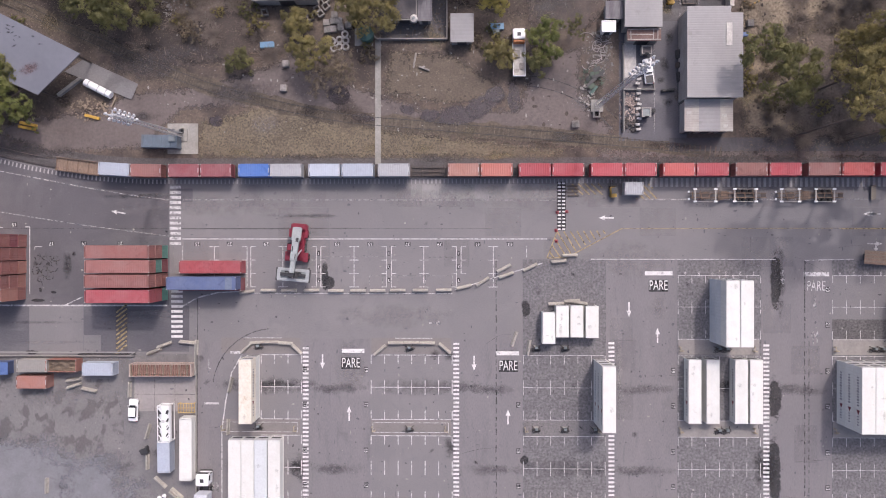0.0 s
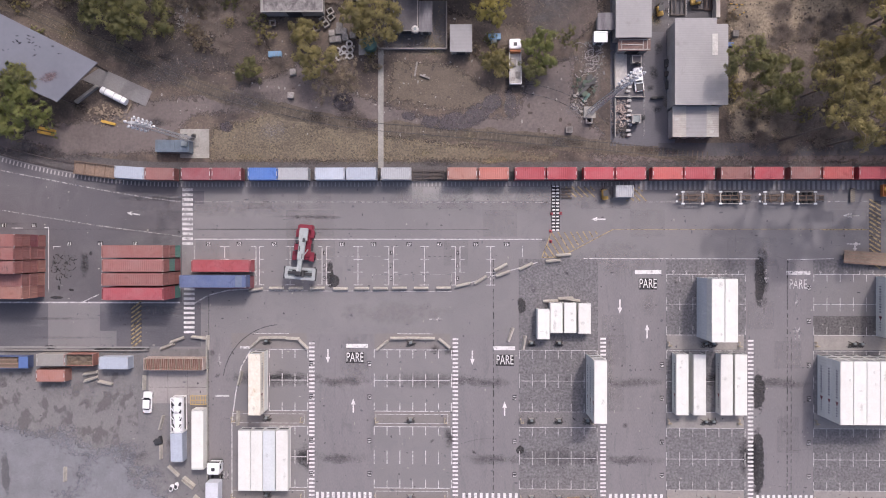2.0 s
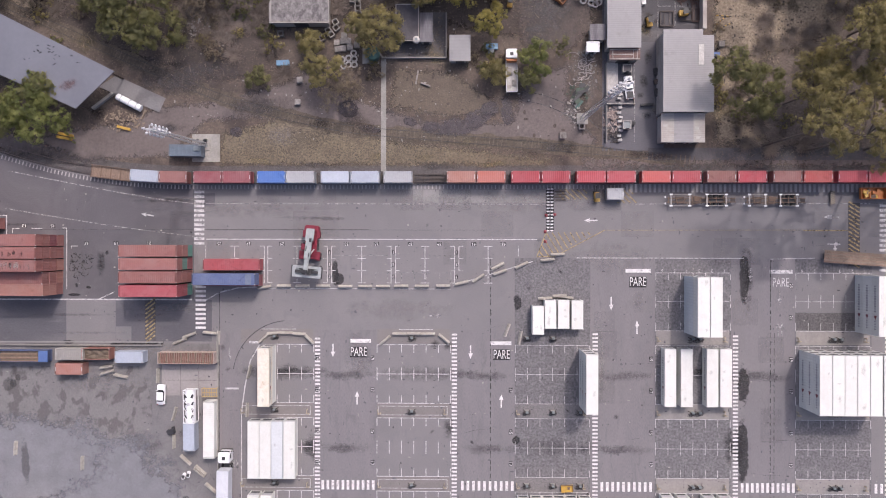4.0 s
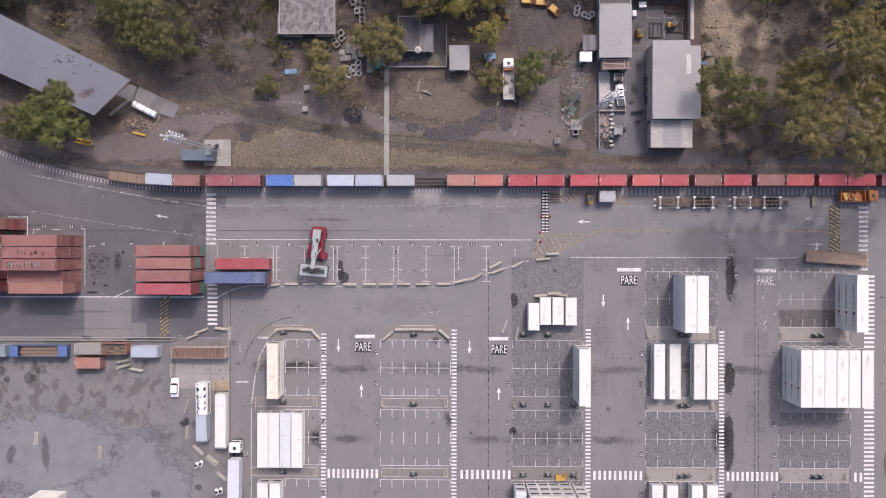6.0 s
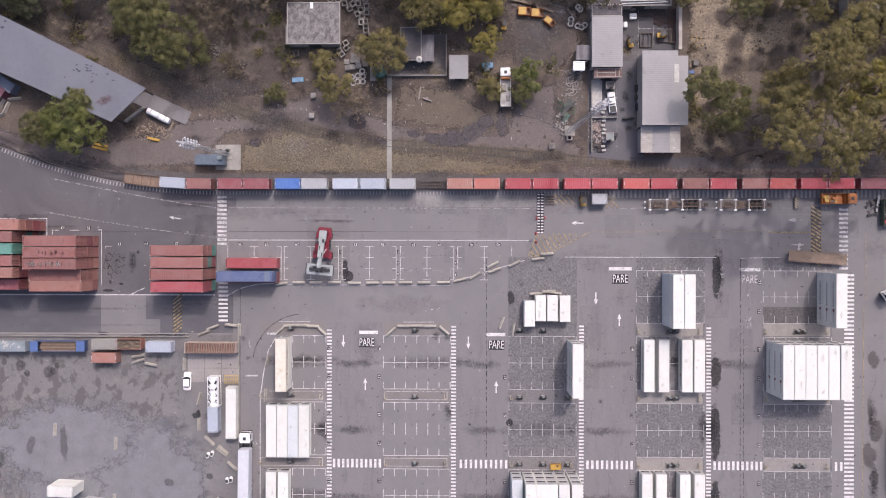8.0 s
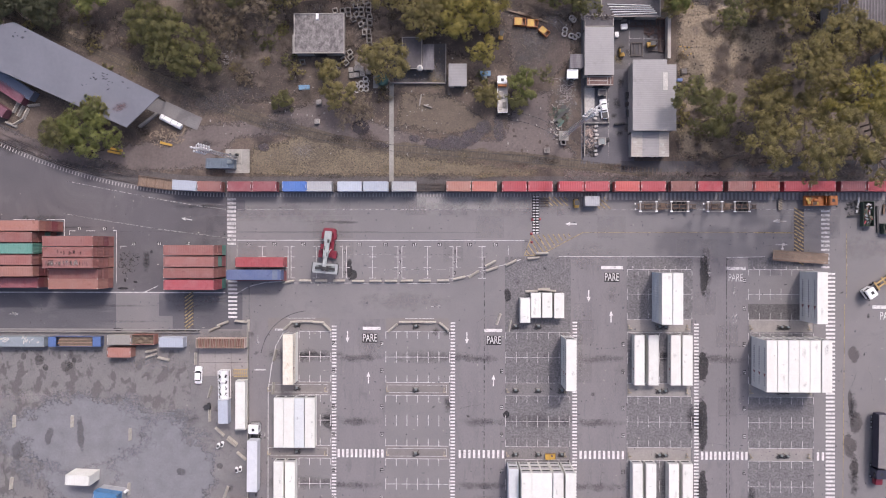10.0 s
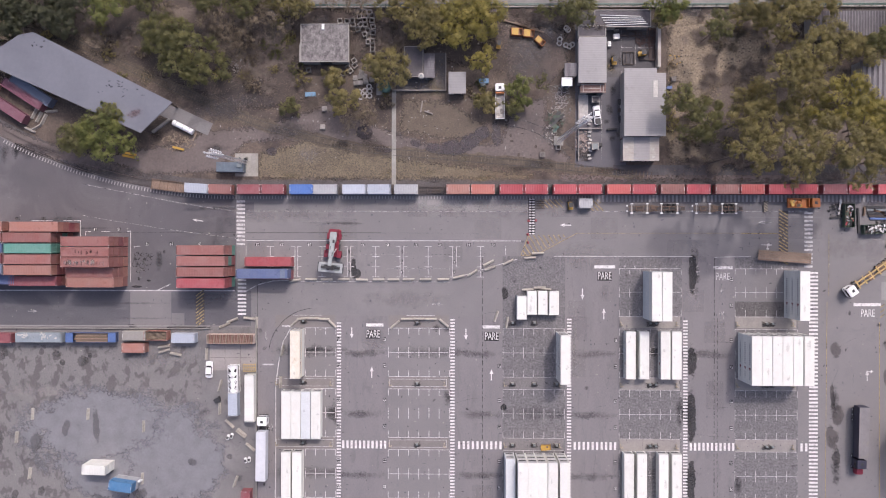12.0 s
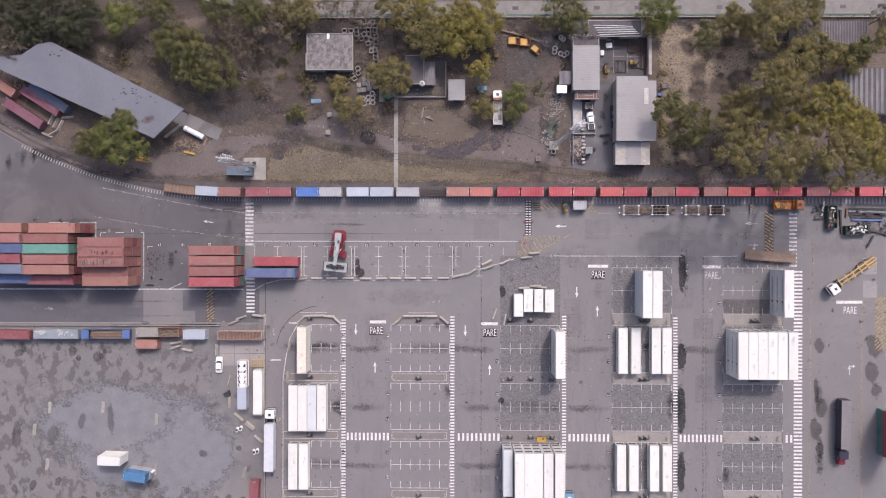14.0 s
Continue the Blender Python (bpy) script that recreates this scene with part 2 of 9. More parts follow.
M = dict(
    dirt=material("dry earth and dead grass", (0.088, 0.069, 0.06), (0.14, 0.11, 0.088), scale=0.3, fine=2.0, fine_amount=0.34, bump=0.6,
                  third=(0.062, 0.049, 0.045), third_scale=0.09, third_cut=0.5, rough=0.95),
    grass=material("dry yellow grass", (0.185, 0.152, 0.105), (0.128, 0.104, 0.078), scale=0.25, fine=2.4, fine_amount=0.5, bump=0.6, rough=0.95,
                   third=(0.15, 0.124, 0.092), third_scale=0.14, third_cut=0.55),
    mud=material("packed grey earth", (0.15, 0.125, 0.118), (0.113, 0.093, 0.088), scale=0.14, fine=1.6, fine_amount=0.22, bump=0.3, rough=0.9,
                 third=(0.085, 0.073, 0.074), third_scale=0.09, third_cut=0.55),
    asphalt=material("worn grey asphalt", (0.196, 0.185, 0.189), (0.169, 0.161, 0.166), scale=0.07, fine=5.0, fine_amount=0.16, bump=0.15, rough=0.85,
                     third=(0.172, 0.163, 0.170), third_scale=0.4, third_cut=0.53),
    lane=material("lane asphalt", (0.190, 0.177, 0.184), (0.168, 0.158, 0.166), scale=0.14, fine=4.0, fine_amount=0.16, bump=0.15, rough=0.85,
                  stretch=(1.8, 0.45, 1), third=(0.155, 0.146, 0.153), third_scale=0.35, third_cut=0.55),
    tyre=worn_paint("rubber tyre mark", (0.14, 0.134, 0.14), 0.56, 0.8),
    # yard asphalt again, darker: cloud shade in the west painted into the colour
    west=material("grey asphalt darkened for cloud shade", (0.106, 0.099, 0.110), (0.088, 0.083, 0.092), scale=0.09, fine=4.5, fine_amount=0.16, bump=0.15, rough=0.85,
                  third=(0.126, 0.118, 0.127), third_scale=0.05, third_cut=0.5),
    road=material("dark road asphalt", (0.115, 0.11, 0.123), (0.093, 0.09, 0.102), scale=0.12, fine=4.0, fine_amount=0.16, bump=0.15, rough=0.8,
                  stretch=(0.6, 1.2, 1), third=(0.15, 0.142, 0.15), third_scale=0.08, third_cut=0.55),
    concrete=material("pale concrete slab", (0.27, 0.26, 0.255), (0.235, 0.225, 0.225), scale=0.25, fine=1.7, fine_amount=0.1, bump=0.1, rough=0.85),
    oldconcrete=material("weathered concrete", (0.33, 0.315, 0.29), (0.22, 0.21, 0.195), scale=0.35, fine=2.5, fine_amount=0.16, bump=0.2, rough=0.9),
    cornerslab=material("pinkish concrete slab", (0.30, 0.275, 0.27), (0.25, 0.228, 0.225), scale=0.3, fine=2, fine_amount=0.12, bump=0.1),
    gravel=material("grey gravel fill", (0.158, 0.151, 0.158), (0.128, 0.122, 0.128), scale=0.6, fine=2.1, fine_amount=0.48, bump=0.8, rough=0.95,
                    third=(0.172, 0.164, 0.167), third_scale=0.5, third_cut=0.55),
    oilgravel=material("oily dark gravel", (0.125, 0.118, 0.119), (0.085, 0.08, 0.081), scale=0.4, fine=2.6, fine_amount=0.6, bump=0.8, rough=0.9),
    palegravel=material("pale gravel fill", (0.182, 0.171, 0.172), (0.158, 0.148, 0.151), scale=0.3, fine=3.2, fine_amount=0.32, bump=0.8, rough=0.95),
    lot=material("stained compacted lot", (0.185, 0.176, 0.178), (0.15, 0.143, 0.146), scale=0.11, fine=3.0, fine_amount=0.16, bump=0.15, rough=0.85,
                 third=(0.125, 0.119, 0.121), third_scale=0.13, third_cut=0.54, sharp=0.1),
    blotched=material("blotched damp lot", (0.188, 0.178, 0.178), (0.16, 0.151, 0.153), scale=0.3, fine=3.0, fine_amount=0.16, bump=0.15, rough=0.85,
                      third=(0.108, 0.101, 0.101), third_scale=0.36, third_cut=0.508, third_soft=0.075, third_detail=2.5, third_bend=0.2, stretch=(1, 0.75, 1)),
    isletan=material("brownish strip asphalt", (0.196, 0.180, 0.174), (0.17, 0.155, 0.151), scale=0.4, fine=4.0, fine_amount=0.14, bump=0.1),
    island=material("island concrete", (0.27, 0.25, 0.235), (0.22, 0.205, 0.2), scale=0.4, fine=2.0, fine_amount=0.12, bump=0.1),
    white=worn_paint("worn white road paint", (0.64, 0.62, 0.62), 0.44),
    fresh=worn_paint("white road paint", (0.74, 0.72, 0.715), 0.38),
    faded=worn_paint("faded white road paint", (0.5, 0.48, 0.48), 0.53),
    seam=worn_paint("open seam", (0.085, 0.08, 0.083), 0.47, 0.5),
    yellow=worn_paint("faded yellow road paint", (0.40, 0.31, 0.17), 0.45),
    dimblack=worn_paint("worn black road paint", (0.075, 0.071, 0.075), 0.40),
    black=worn_paint("black road paint", (0.035, 0.033, 0.036), 0.36),
    barrier=material("weathered concrete barrier", (0.40, 0.375, 0.335), (0.27, 0.25, 0.22), scale=1.3, fine=5, fine_amount=0.22, bump=0.2, vary=0.12),
    sleeper=material("concrete sleeper", (0.36, 0.345, 0.34), (0.28, 0.27, 0.27), scale=1.2, fine=6, vary=0.15, bump=0.1),
    ballast=material("dark ballast", (0.105, 0.095, 0.095), (0.075, 0.068, 0.07), scale=0.4, fine=3, fine_amount=0.4, bump=0.6, rough=0.95),
    steel=material("dark rusty steel", (0.09, 0.07, 0.062), (0.055, 0.048, 0.047), scale=1.5, fine=8, rough=0.6, metal=0.3, bump=0.05),
    rail=material("rail steel", (0.16, 0.13, 0.12), (0.1, 0.08, 0.075), scale=0.8, fine=8, rough=0.45, metal=0.5, bump=0.0),
    galv=material("galvanised steel", (0.55, 0.55, 0.56), (0.42, 0.42, 0.43), scale=1.0, fine=6, rough=0.5, metal=0.3, bump=0.0),
    roofgrey=material("grey corrugated sheet", (0.285, 0.274, 0.278), (0.24, 0.232, 0.238), scale=0.12, fine=1.5, fine_amount=0.05, rough=0.6, bump=0.02,
                      third=(0.215, 0.205, 0.208), third_scale=0.3, third_cut=0.6),
    roofblue=material("blue-grey shed sheet", (0.155, 0.160, 0.188), (0.126, 0.131, 0.156), scale=0.08, fine=1.0, fine_amount=0.05, rough=0.6, bump=0.02),
    roofrust=material("rusted roof sheet", (0.20, 0.135, 0.12), (0.11, 0.062, 0.054), scale=0.35, fine=2, fine_amount=0.15, rough=0.85, bump=0.1),
    rooflight=material("pale worn roof sheet", (0.43, 0.40, 0.375), (0.32, 0.285, 0.26), scale=0.3, fine=2, fine_amount=0.1, rough=0.75, bump=0.05),
    roofdark=material("dark old roof sheet", (0.115, 0.105, 0.115), (0.07, 0.064, 0.07), scale=0.4, fine=2, fine_amount=0.18, rough=0.8, bump=0.05),
    tar=material("mottled tarred roof", (0.225, 0.21, 0.206), (0.11, 0.10, 0.10), stretch=(1.2, 0.9, 1), scale=0.7, fine=2.2, fine_amount=0.35, sharp=0.12, rough=0.9, bump=0.2),
    plaster=material("dirty plaster", (0.36, 0.34, 0.32), (0.27, 0.25, 0.235), scale=0.4, fine=3, fine_amount=0.1),
    bark=material("grey-brown bark", (0.16, 0.125, 0.105), (0.105, 0.083, 0.07), scale=2, fine=9, fine_amount=0.25, bump=0.3),
    twig=material("bare brown twigs", (0.205, 0.167, 0.14), (0.15, 0.122, 0.104), scale=0.5, fine=3, fine_amount=0.2, bump=0.0),
    rubber=material("black rubber", (0.022, 0.022, 0.024), scale=2, fine=8, rough=0.8, bump=0.05),
    darkmetal=material("dark grey machinery", (0.05, 0.05, 0.055), (0.035, 0.034, 0.036), scale=1.5, fine=6, rough=0.55, metal=0.2),
    machred=material("red machine paint", (0.20, 0.015, 0.034), (0.14, 0.012, 0.026), scale=1.2, fine=6, rough=0.45),
    machgrey=material("grey-green machine paint", (0.22, 0.25, 0.255), (0.17, 0.19, 0.195), scale=1.0, fine=5, rough=0.5),
    boomgrey=material("worn grey boom paint", (0.29, 0.315, 0.32), (0.22, 0.24, 0.245), scale=1.0, fine=5, rough=0.5),
    machyellow=material("yellow machine paint", (0.5, 0.31, 0.05), (0.38, 0.235, 0.05), scale=1.2, fine=6, rough=0.5),
    tanboard=material("tan worn boards", (0.27, 0.19, 0.14), (0.19, 0.135, 0.105), scale=0.8, fine=6, fine_amount=0.25, bump=0.2),
    lampgrey=material("grey lamp housing", (0.68, 0.68, 0.70), (0.36, 0.36, 0.38), scale=1.6, fine=6, rough=0.4, metal=0.3),
    guardtan=material("dirty cream guard paint", (0.42, 0.36, 0.27), (0.30, 0.25, 0.18), scale=2, fine=6, rough=0.6),
    trailerwhite=material("bluish white trailer roof", (0.58, 0.59, 0.63), (0.50, 0.51, 0.55), scale=0.5, fine=4, fine_amount=0.08, rough=0.5),
    paleyellow=material("pale yellow chassis paint", (0.50, 0.36, 0.15), (0.38, 0.27, 0.12), scale=1.2, fine=6, rough=0.55),
    orange=material("orange truck paint", (0.44, 0.15, 0.035), (0.32, 0.11, 0.03), scale=1.2, fine=6, rough=0.5),
    carwhite=material("white vehicle paint", (0.80, 0.80, 0.80), (0.72, 0.72, 0.72), scale=0.8, fine=4, fine_amount=0.04, rough=0.35, bump=0.0),
    glass=material("dark tinted glass", (0.02, 0.022, 0.026), scale=1, rough=0.08, fine_amount=0.02, bump=0.0),
    timber=material("grey weathered timber", (0.27, 0.215, 0.16), (0.18, 0.14, 0.105), scale=1.2, fine=7, fine_amount=0.25, stretch=(1, 4, 1), bump=0.2),
    bluepaint=material("blue painted sheet", (0.10, 0.165, 0.36), (0.08, 0.13, 0.29), scale=0.9, fine=5, rough=0.5, vary=0.1),
    skyblue=material("light blue plastic", (0.16, 0.29, 0.43), (0.13, 0.245, 0.37), scale=0.9, fine=5, rough=0.5),
    slateblue=material("slate blue painted sheet", (0.13, 0.165, 0.205), (0.09, 0.115, 0.145), scale=0.7, fine=4, rough=0.6),
    greentank=material("dull green plastic", (0.06, 0.13, 0.11), (0.045, 0.10, 0.085), scale=0.9, fine=5, rough=0.5),
    greenscrap=material("green painted scrap", (0.07, 0.11, 0.08), (0.06, 0.07, 0.05), scale=1.5, fine=5, rough=0.7),
    conered=material("red plastic", (0.34, 0.045, 0.06), scale=2, fine=5, rough=0.5, bump=0.0),
    lettering=material("dark grey lettering", (0.22, 0.22, 0.24), scale=2, rough=0.6, bump=0.0),
    redmark=material("dark red mark", (0.16, 0.02, 0.03), scale=2, rough=0.6, bump=0.0),
    deadearth=material("earth-clogged timber", (0.098, 0.08, 0.066), (0.135, 0.11, 0.085), scale=0.8, fine=3, fine_amount=0.4, vary=0.25),
    rubble=material("pale rubble", (0.30, 0.28, 0.262), (0.17, 0.153, 0.142), scale=1.2, fine=4, fine_amount=0.3, bump=0.4, vary=0.2),
    darktarp=material("dark grey tarpaulin", (0.20, 0.188, 0.195), (0.165, 0.156, 0.164), scale=0.4, fine=3, fine_amount=0.12, rough=0.7, third=(0.20, 0.185, 0.175), third_scale=0.35, third_cut=0.56),
    yarddark=material("oil-dark yard asphalt", (0.085, 0.080, 0.086), (0.065, 0.062, 0.068), scale=0.15, fine=3.5, fine_amount=0.2, bump=0.15, rough=0.8, third=(0.115, 0.108, 0.112), third_scale=0.12, third_cut=0.55),
    brownwood=material("dark brown planks", (0.165, 0.125, 0.09), (0.11, 0.085, 0.065), scale=1.2, fine=6, fine_amount=0.3, bump=0.2),
    rustbrown=material("brown rusty chassis steel", (0.19, 0.125, 0.085), (0.115, 0.078, 0.058), scale=1.2, fine=6, fine_amount=0.25, rough=0.7),
    spreadergrey=material("pale grey machine paint", (0.36, 0.38, 0.385), (0.28, 0.295, 0.30), scale=1.0, fine=5, rough=0.5),
    palewash=material("whitewashed concrete", (0.50, 0.48, 0.46), (0.36, 0.34, 0.325), scale=0.8, fine=3, fine_amount=0.2, bump=0.1),
    rustsheet=material("red-brown rust", (0.10, 0.06, 0.052), (0.065, 0.045, 0.042), scale=0.9, fine=5, fine_amount=0.25, rough=0.85),
    bowred=material("red-stained timber bow", (0.30, 0.17, 0.135), (0.19, 0.10, 0.08), scale=1.2, fine=6, fine_amount=0.25, bump=0.1),
    rustpale=material("pale pinkish rubble", (0.40, 0.34, 0.31), (0.20, 0.15, 0.135), scale=1.2, fine=4, fine_amount=0.3, bump=0.3),
    palesand=material("pale dry sand", (0.28, 0.228, 0.165), (0.205, 0.164, 0.123), scale=0.2, fine=2.0, fine_amount=0.5, bump=0.5, rough=0.95, third=(0.15, 0.12, 0.10), third_scale=0.12, third_cut=0.6),
    drygrass=material("trampled dry grass", (0.145, 0.117, 0.09), (0.105, 0.085, 0.069), scale=0.35, fine=3.0, fine_amount=0.3, bump=0.6, rough=0.95, third=(0.10, 0.082, 0.07), third_scale=0.14, third_cut=0.55),
    paleearth=material("pale trodden earth", (0.162, 0.13, 0.106), (0.115, 0.092, 0.078), scale=0.2, fine=2.4, fine_amount=0.5, bump=0.5, rough=0.95, third=(0.12, 0.097, 0.085), third_scale=0.12, third_cut=0.55),
    brownearth=material("brown trodden earth", (0.125, 0.10, 0.088), (0.09, 0.072, 0.066), scale=0.25, fine=2.4, fine_amount=0.45, bump=0.5, rough=0.95, third=(0.155, 0.127, 0.11), third_scale=0.15, third_cut=0.58),
    navy=material("dark navy trailer side", (0.035, 0.034, 0.06), (0.025, 0.025, 0.042), scale=0.6, fine=4, rough=0.5),
    trackbed=material("dark weedy track bed", (0.088, 0.072, 0.058), (0.125, 0.102, 0.077), scale=0.5, fine=2.4, fine_amount=0.5, bump=0.5, rough=0.95, third=(0.075, 0.061, 0.05), third_scale=0.3, third_cut=0.55),
    # leaf litter, its brown lowered so the colour carries cloud shade
    litter=material("leaf litter darkened for cloud shade", (0.061, 0.048, 0.043), (0.088, 0.069, 0.059), scale=0.2, fine=2.6, fine_amount=0.5, bump=0.6, rough=0.95, third=(0.06, 0.049, 0.044), third_scale=0.08, third_cut=0.5),
    sidewalk=material("dusty sidewalk concrete", (0.215, 0.203, 0.196), (0.175, 0.166, 0.16), scale=0.3, fine=1.7, fine_amount=0.12, bump=0.1, third=(0.155, 0.148, 0.142), third_scale=0.2, third_cut=0.55),
    stripsheet=material("pale streaked roof strip", (0.235, 0.223, 0.232), (0.14, 0.132, 0.14), scale=0.5, fine=2.5, fine_amount=0.2, stretch=(2, 0.3, 1), rough=0.8),
    sheetgrey=material("streaked grey sheet", (0.20, 0.19, 0.20), (0.11, 0.10, 0.11), scale=0.5, fine=2.5, fine_amount=0.2, stretch=(2, 0.3, 1), rough=0.8),
    casting=material("worn pale casting", (0.42, 0.38, 0.36), (0.3, 0.26, 0.25), scale=2.0, fine=6, rough=0.7),
    coal=material("dark heap", (0.05, 0.045, 0.045), (0.08, 0.07, 0.066), scale=1.2, fine=3, fine_amount=0.4, bump=0.6),
)


# ---- builders ----
def part(name, bm, mat, parent=None, label=""):
    me = bpy.data.meshes.new(name)
    bm.to_mesh(me)
    bm.free()
    me.materials.append(M[mat] if isinstance(mat, str) else mat)
    ob = new(name, me)
    if parent is not None:
        ob.parent = parent
    if label:
        ob["label"] = label
    return ob


def again(name, ob, parent, m):
    """Another part on the same mesh."""
    o = new(name, ob.data)
    o.parent = parent
    o.matrix_basis = m
    return o


def thing(name, x, y, z=0.0, rz=0.0, label="", category="", group="", kind=""):
    e = new(name)
    e.empty_display_size = 0.5
    e.matrix_basis = pose(x, y, z, 0, 0, rz)
    return tagged(e, label, category, group, kind)


def box(bm, cx, cy, cz, sx, sy, sz, rz=0.0, bevel=0.0, m=None):
    """A box by its middle and its sizes."""
    r = bmesh.ops.create_cube(bm, size=1.0, matrix=(m or Matrix()) @ pose(cx, cy, cz, 0, 0, rz) @ Matrix.Diagonal((sx, sy, sz, 1)))
    if bevel:
        edges = list({e for v in r["verts"] for e in v.link_edges})
        bmesh.ops.bevel(bm, geom=edges, offset=bevel, segments=2, affect="EDGES", clamp_overlap=True)
    return bm


def boxes(*rows, bevel=0.0):
    bm = bmesh.new()
    for r in rows:
        box(bm, *r[:6], rz=r[6] if len(r) > 6 else 0.0, bevel=bevel)
    return bm


def tube(bm, a, b, r0, r1=None, sides=10):
    a, b = Vector(a), Vector(b)
    r1 = r0 if r1 is None else r1
    d = b - a
    m = Matrix.Translation((a + b) / 2) @ d.to_track_quat("Z", "Y").to_matrix().to_4x4()
    bmesh.ops.create_cone(bm, cap_ends=True, segments=sides, radius1=r0, radius2=r1, depth=d.length, matrix=m)
    return bm


def sheet(points, z=0.0):
    bm = bmesh.new()
    bm.faces.new([bm.verts.new((x, y, z)) for x, y in points])
    bmesh.ops.recalc_face_normals(bm, faces=bm.faces)
    if bm.faces[:] and bm.faces[:][0].normal.z < 0:
        bmesh.ops.reverse_faces(bm, faces=bm.faces)
    return bm


def area(name, points, z, mat, label, kind="structure", category="ground"):
    return tagged(part(name, sheet(points, z), mat), label, category, kind=kind)


def rect(name, x0, y0, x1, y1, z, mat, label, category="ground"):
    return area(name, [(x0, y0), (x1, y0), (x1, y1), (x0, y1)], z, mat, label, category=category)


def wheel_mesh(r, wdt):
    bm = bmesh.new()
    tube(bm, (0, -wdt / 2, 0), (0, wdt / 2, 0), r, sides=18)
    bmesh.ops.bevel(bm, geom=[e for e in bm.edges if abs(e.verts[0].co.y - e.verts[1].co.y) < 1e-5], offset=r * 0.12, segments=2, affect="EDGES")
    return bm


# ---- the ground ----
area("ground", [(-1200, -1200), (1200, -1200), (1200, 1200), (-1200, 1200)], 0.0, "dirt", "bare brown earth with dead grass and leaf litter")

TRACK_Y, CURVE_X, CURVE_R = 14.7, -57.5, 131.0


def track_point(s, off=0.0):
    """Along the loading track: x = s on the straight; west of CURVE_X it bends to the north-west. Place and heading."""
    if s >= CURVE_X:
        return s, TRACK_Y + off, 0.0
    a = (CURVE_X - s) / CURVE_R
    return CURVE_X - (CURVE_R - off) * math.sin(a), TRACK_Y + CURVE_R - (CURVE_R - off) * math.cos(a), -math.degrees(a)


def along(s0, s1, step, off):
    n = max(1, round((s1 - s0) / step))
    return [track_point(s0 + (s1 - s0) * i / n, off)[:2] for i in range(n + 1)]


YARD = along(-160, 420, 4, -0.75) + [(420, -400), (-420, -400), (-420, 90)]
area("pavement", YARD, 0.02, "asphalt", "worn grey asphalt of the container yard")
area("ballast", along(-160, 420, 4, -0.8) + along(-160, 420, 4, 3.2)[::-1], 0.012, "ballast", "dark gravel ballast along the loading track")
def ragged(points, step=0.7, amount=1.8, seed=0):
    """The outline with its straight runs broken up."""
    out = []
    P = [Vector(p) for p in points]
    for a, b in zip(P, P[1:] + P[:1]):
        n = max(1, int((b - a).length / step))
        for i in range(n):
            p = a.lerp(b, i / n)
            p += Vector((noise.noise(Vector((p.x * 1.3, p.y * 1.3, seed + 4.0))), noise.noise(Vector((p.x * 1.3, p.y * 1.3, seed + 6.0))))) * amount * 0.45
            out.append((p.x + amount * noise.noise(Vector((p.x * 0.3, p.y * 0.3, seed))), p.y + amount * noise.noise(Vector((p.x * 0.3, p.y * 0.3, seed + 9.0)))))
    return out


def soft_material(name):
    """A ground material that thins out raggedly where the surface's own 'fade' falls to nothing."""
    key = name + "_edge"
    if key not in M:
        m = M[key] = M[name].copy()
        n, link = m.node_tree.nodes, m.node_tree.links.new
        at, g, t, mul, add, r = [n.new("ShaderNode" + k) for k in ("Attribute", "NewGeometry", "TexNoise", "Math", "Math", "MapRange")]
        at.attribute_name = "fade"
        t.inputs["Scale"].default_value, t.inputs["Detail"].default_value, t.inputs["Roughness"].default_value = 0.9, 7, 0.72
        link(g.outputs["Position"], t.inputs["Vector"])
        mul.operation, mul.inputs[1].default_value = "MULTIPLY", 2.2
        link(t.outputs["Fac"], mul.inputs[0])
        link(at.outputs["Fac"], add.inputs[0])
        link(mul.outputs[0], add.inputs[1])
        r.inputs[1].default_value, r.inputs[2].default_value = 0.95, 1.55
        link(add.outputs[0], r.inputs[0])
        link(r.outputs[0], n["Principled BSDF"].inputs["Alpha"])
    return M[key]


def soft_area(name, points, z, mat, label, width=2.2, cell=0.8):
    """A patch of ground with a worn, uneven edge: a grid over its outline that knows how far inside each corner lies."""
    P = np.array(points)
    lo, hi = P.min(0) - width, P.max(0) + width
    X, Y = np.meshgrid(np.arange(lo[0], hi[0], cell), np.arange(lo[1], hi[1], cell), indexing="ij")
    near, odd = np.full(X.shape, 1e9), np.zeros(X.shape, bool)
    for (x0, y0), (x1, y1) in zip(P, np.roll(P, -1, 0)):
        dx, dy = x1 - x0, y1 - y0
        u = np.clip(((X - x0) * dx + (Y - y0) * dy) / (dx * dx + dy * dy + 1e-9), 0, 1)
        near = np.minimum(near, np.hypot(X - x0 - u * dx, Y - y0 - u * dy))
        if y0 != y1:
            odd ^= ((y0 > Y) != (y1 > Y)) & (X < x0 + (Y - y0) * dx / dy)
    fade = np.clip(np.where(odd, near, -near) / width, -1, 1)
    number, verts, faces, kept = {}, [], [], []
    for i in range(X.shape[0] - 1):
        for j in range(X.shape[1] - 1):
            ring = ((i, j), (i + 1, j), (i + 1, j + 1), (i, j + 1))
            if max(fade[q] for q in ring) > -0.6:
                for q in ring:
                    if q not in number:
                        number[q] = len(verts)
                        verts.append((X[q], Y[q], z))
                        kept.append(fade[q])
                faces.append([number[q] for q in ring])
    me = bpy.data.meshes.new(name)
    me.from_pydata(verts, [], faces)
    me.attributes.new("fade", "FLOAT", "POINT").data.foreach_set("value", kept)
    me.materials.append(soft_material(mat))
    return tagged(new(name, me), label, "ground", kind="structure")


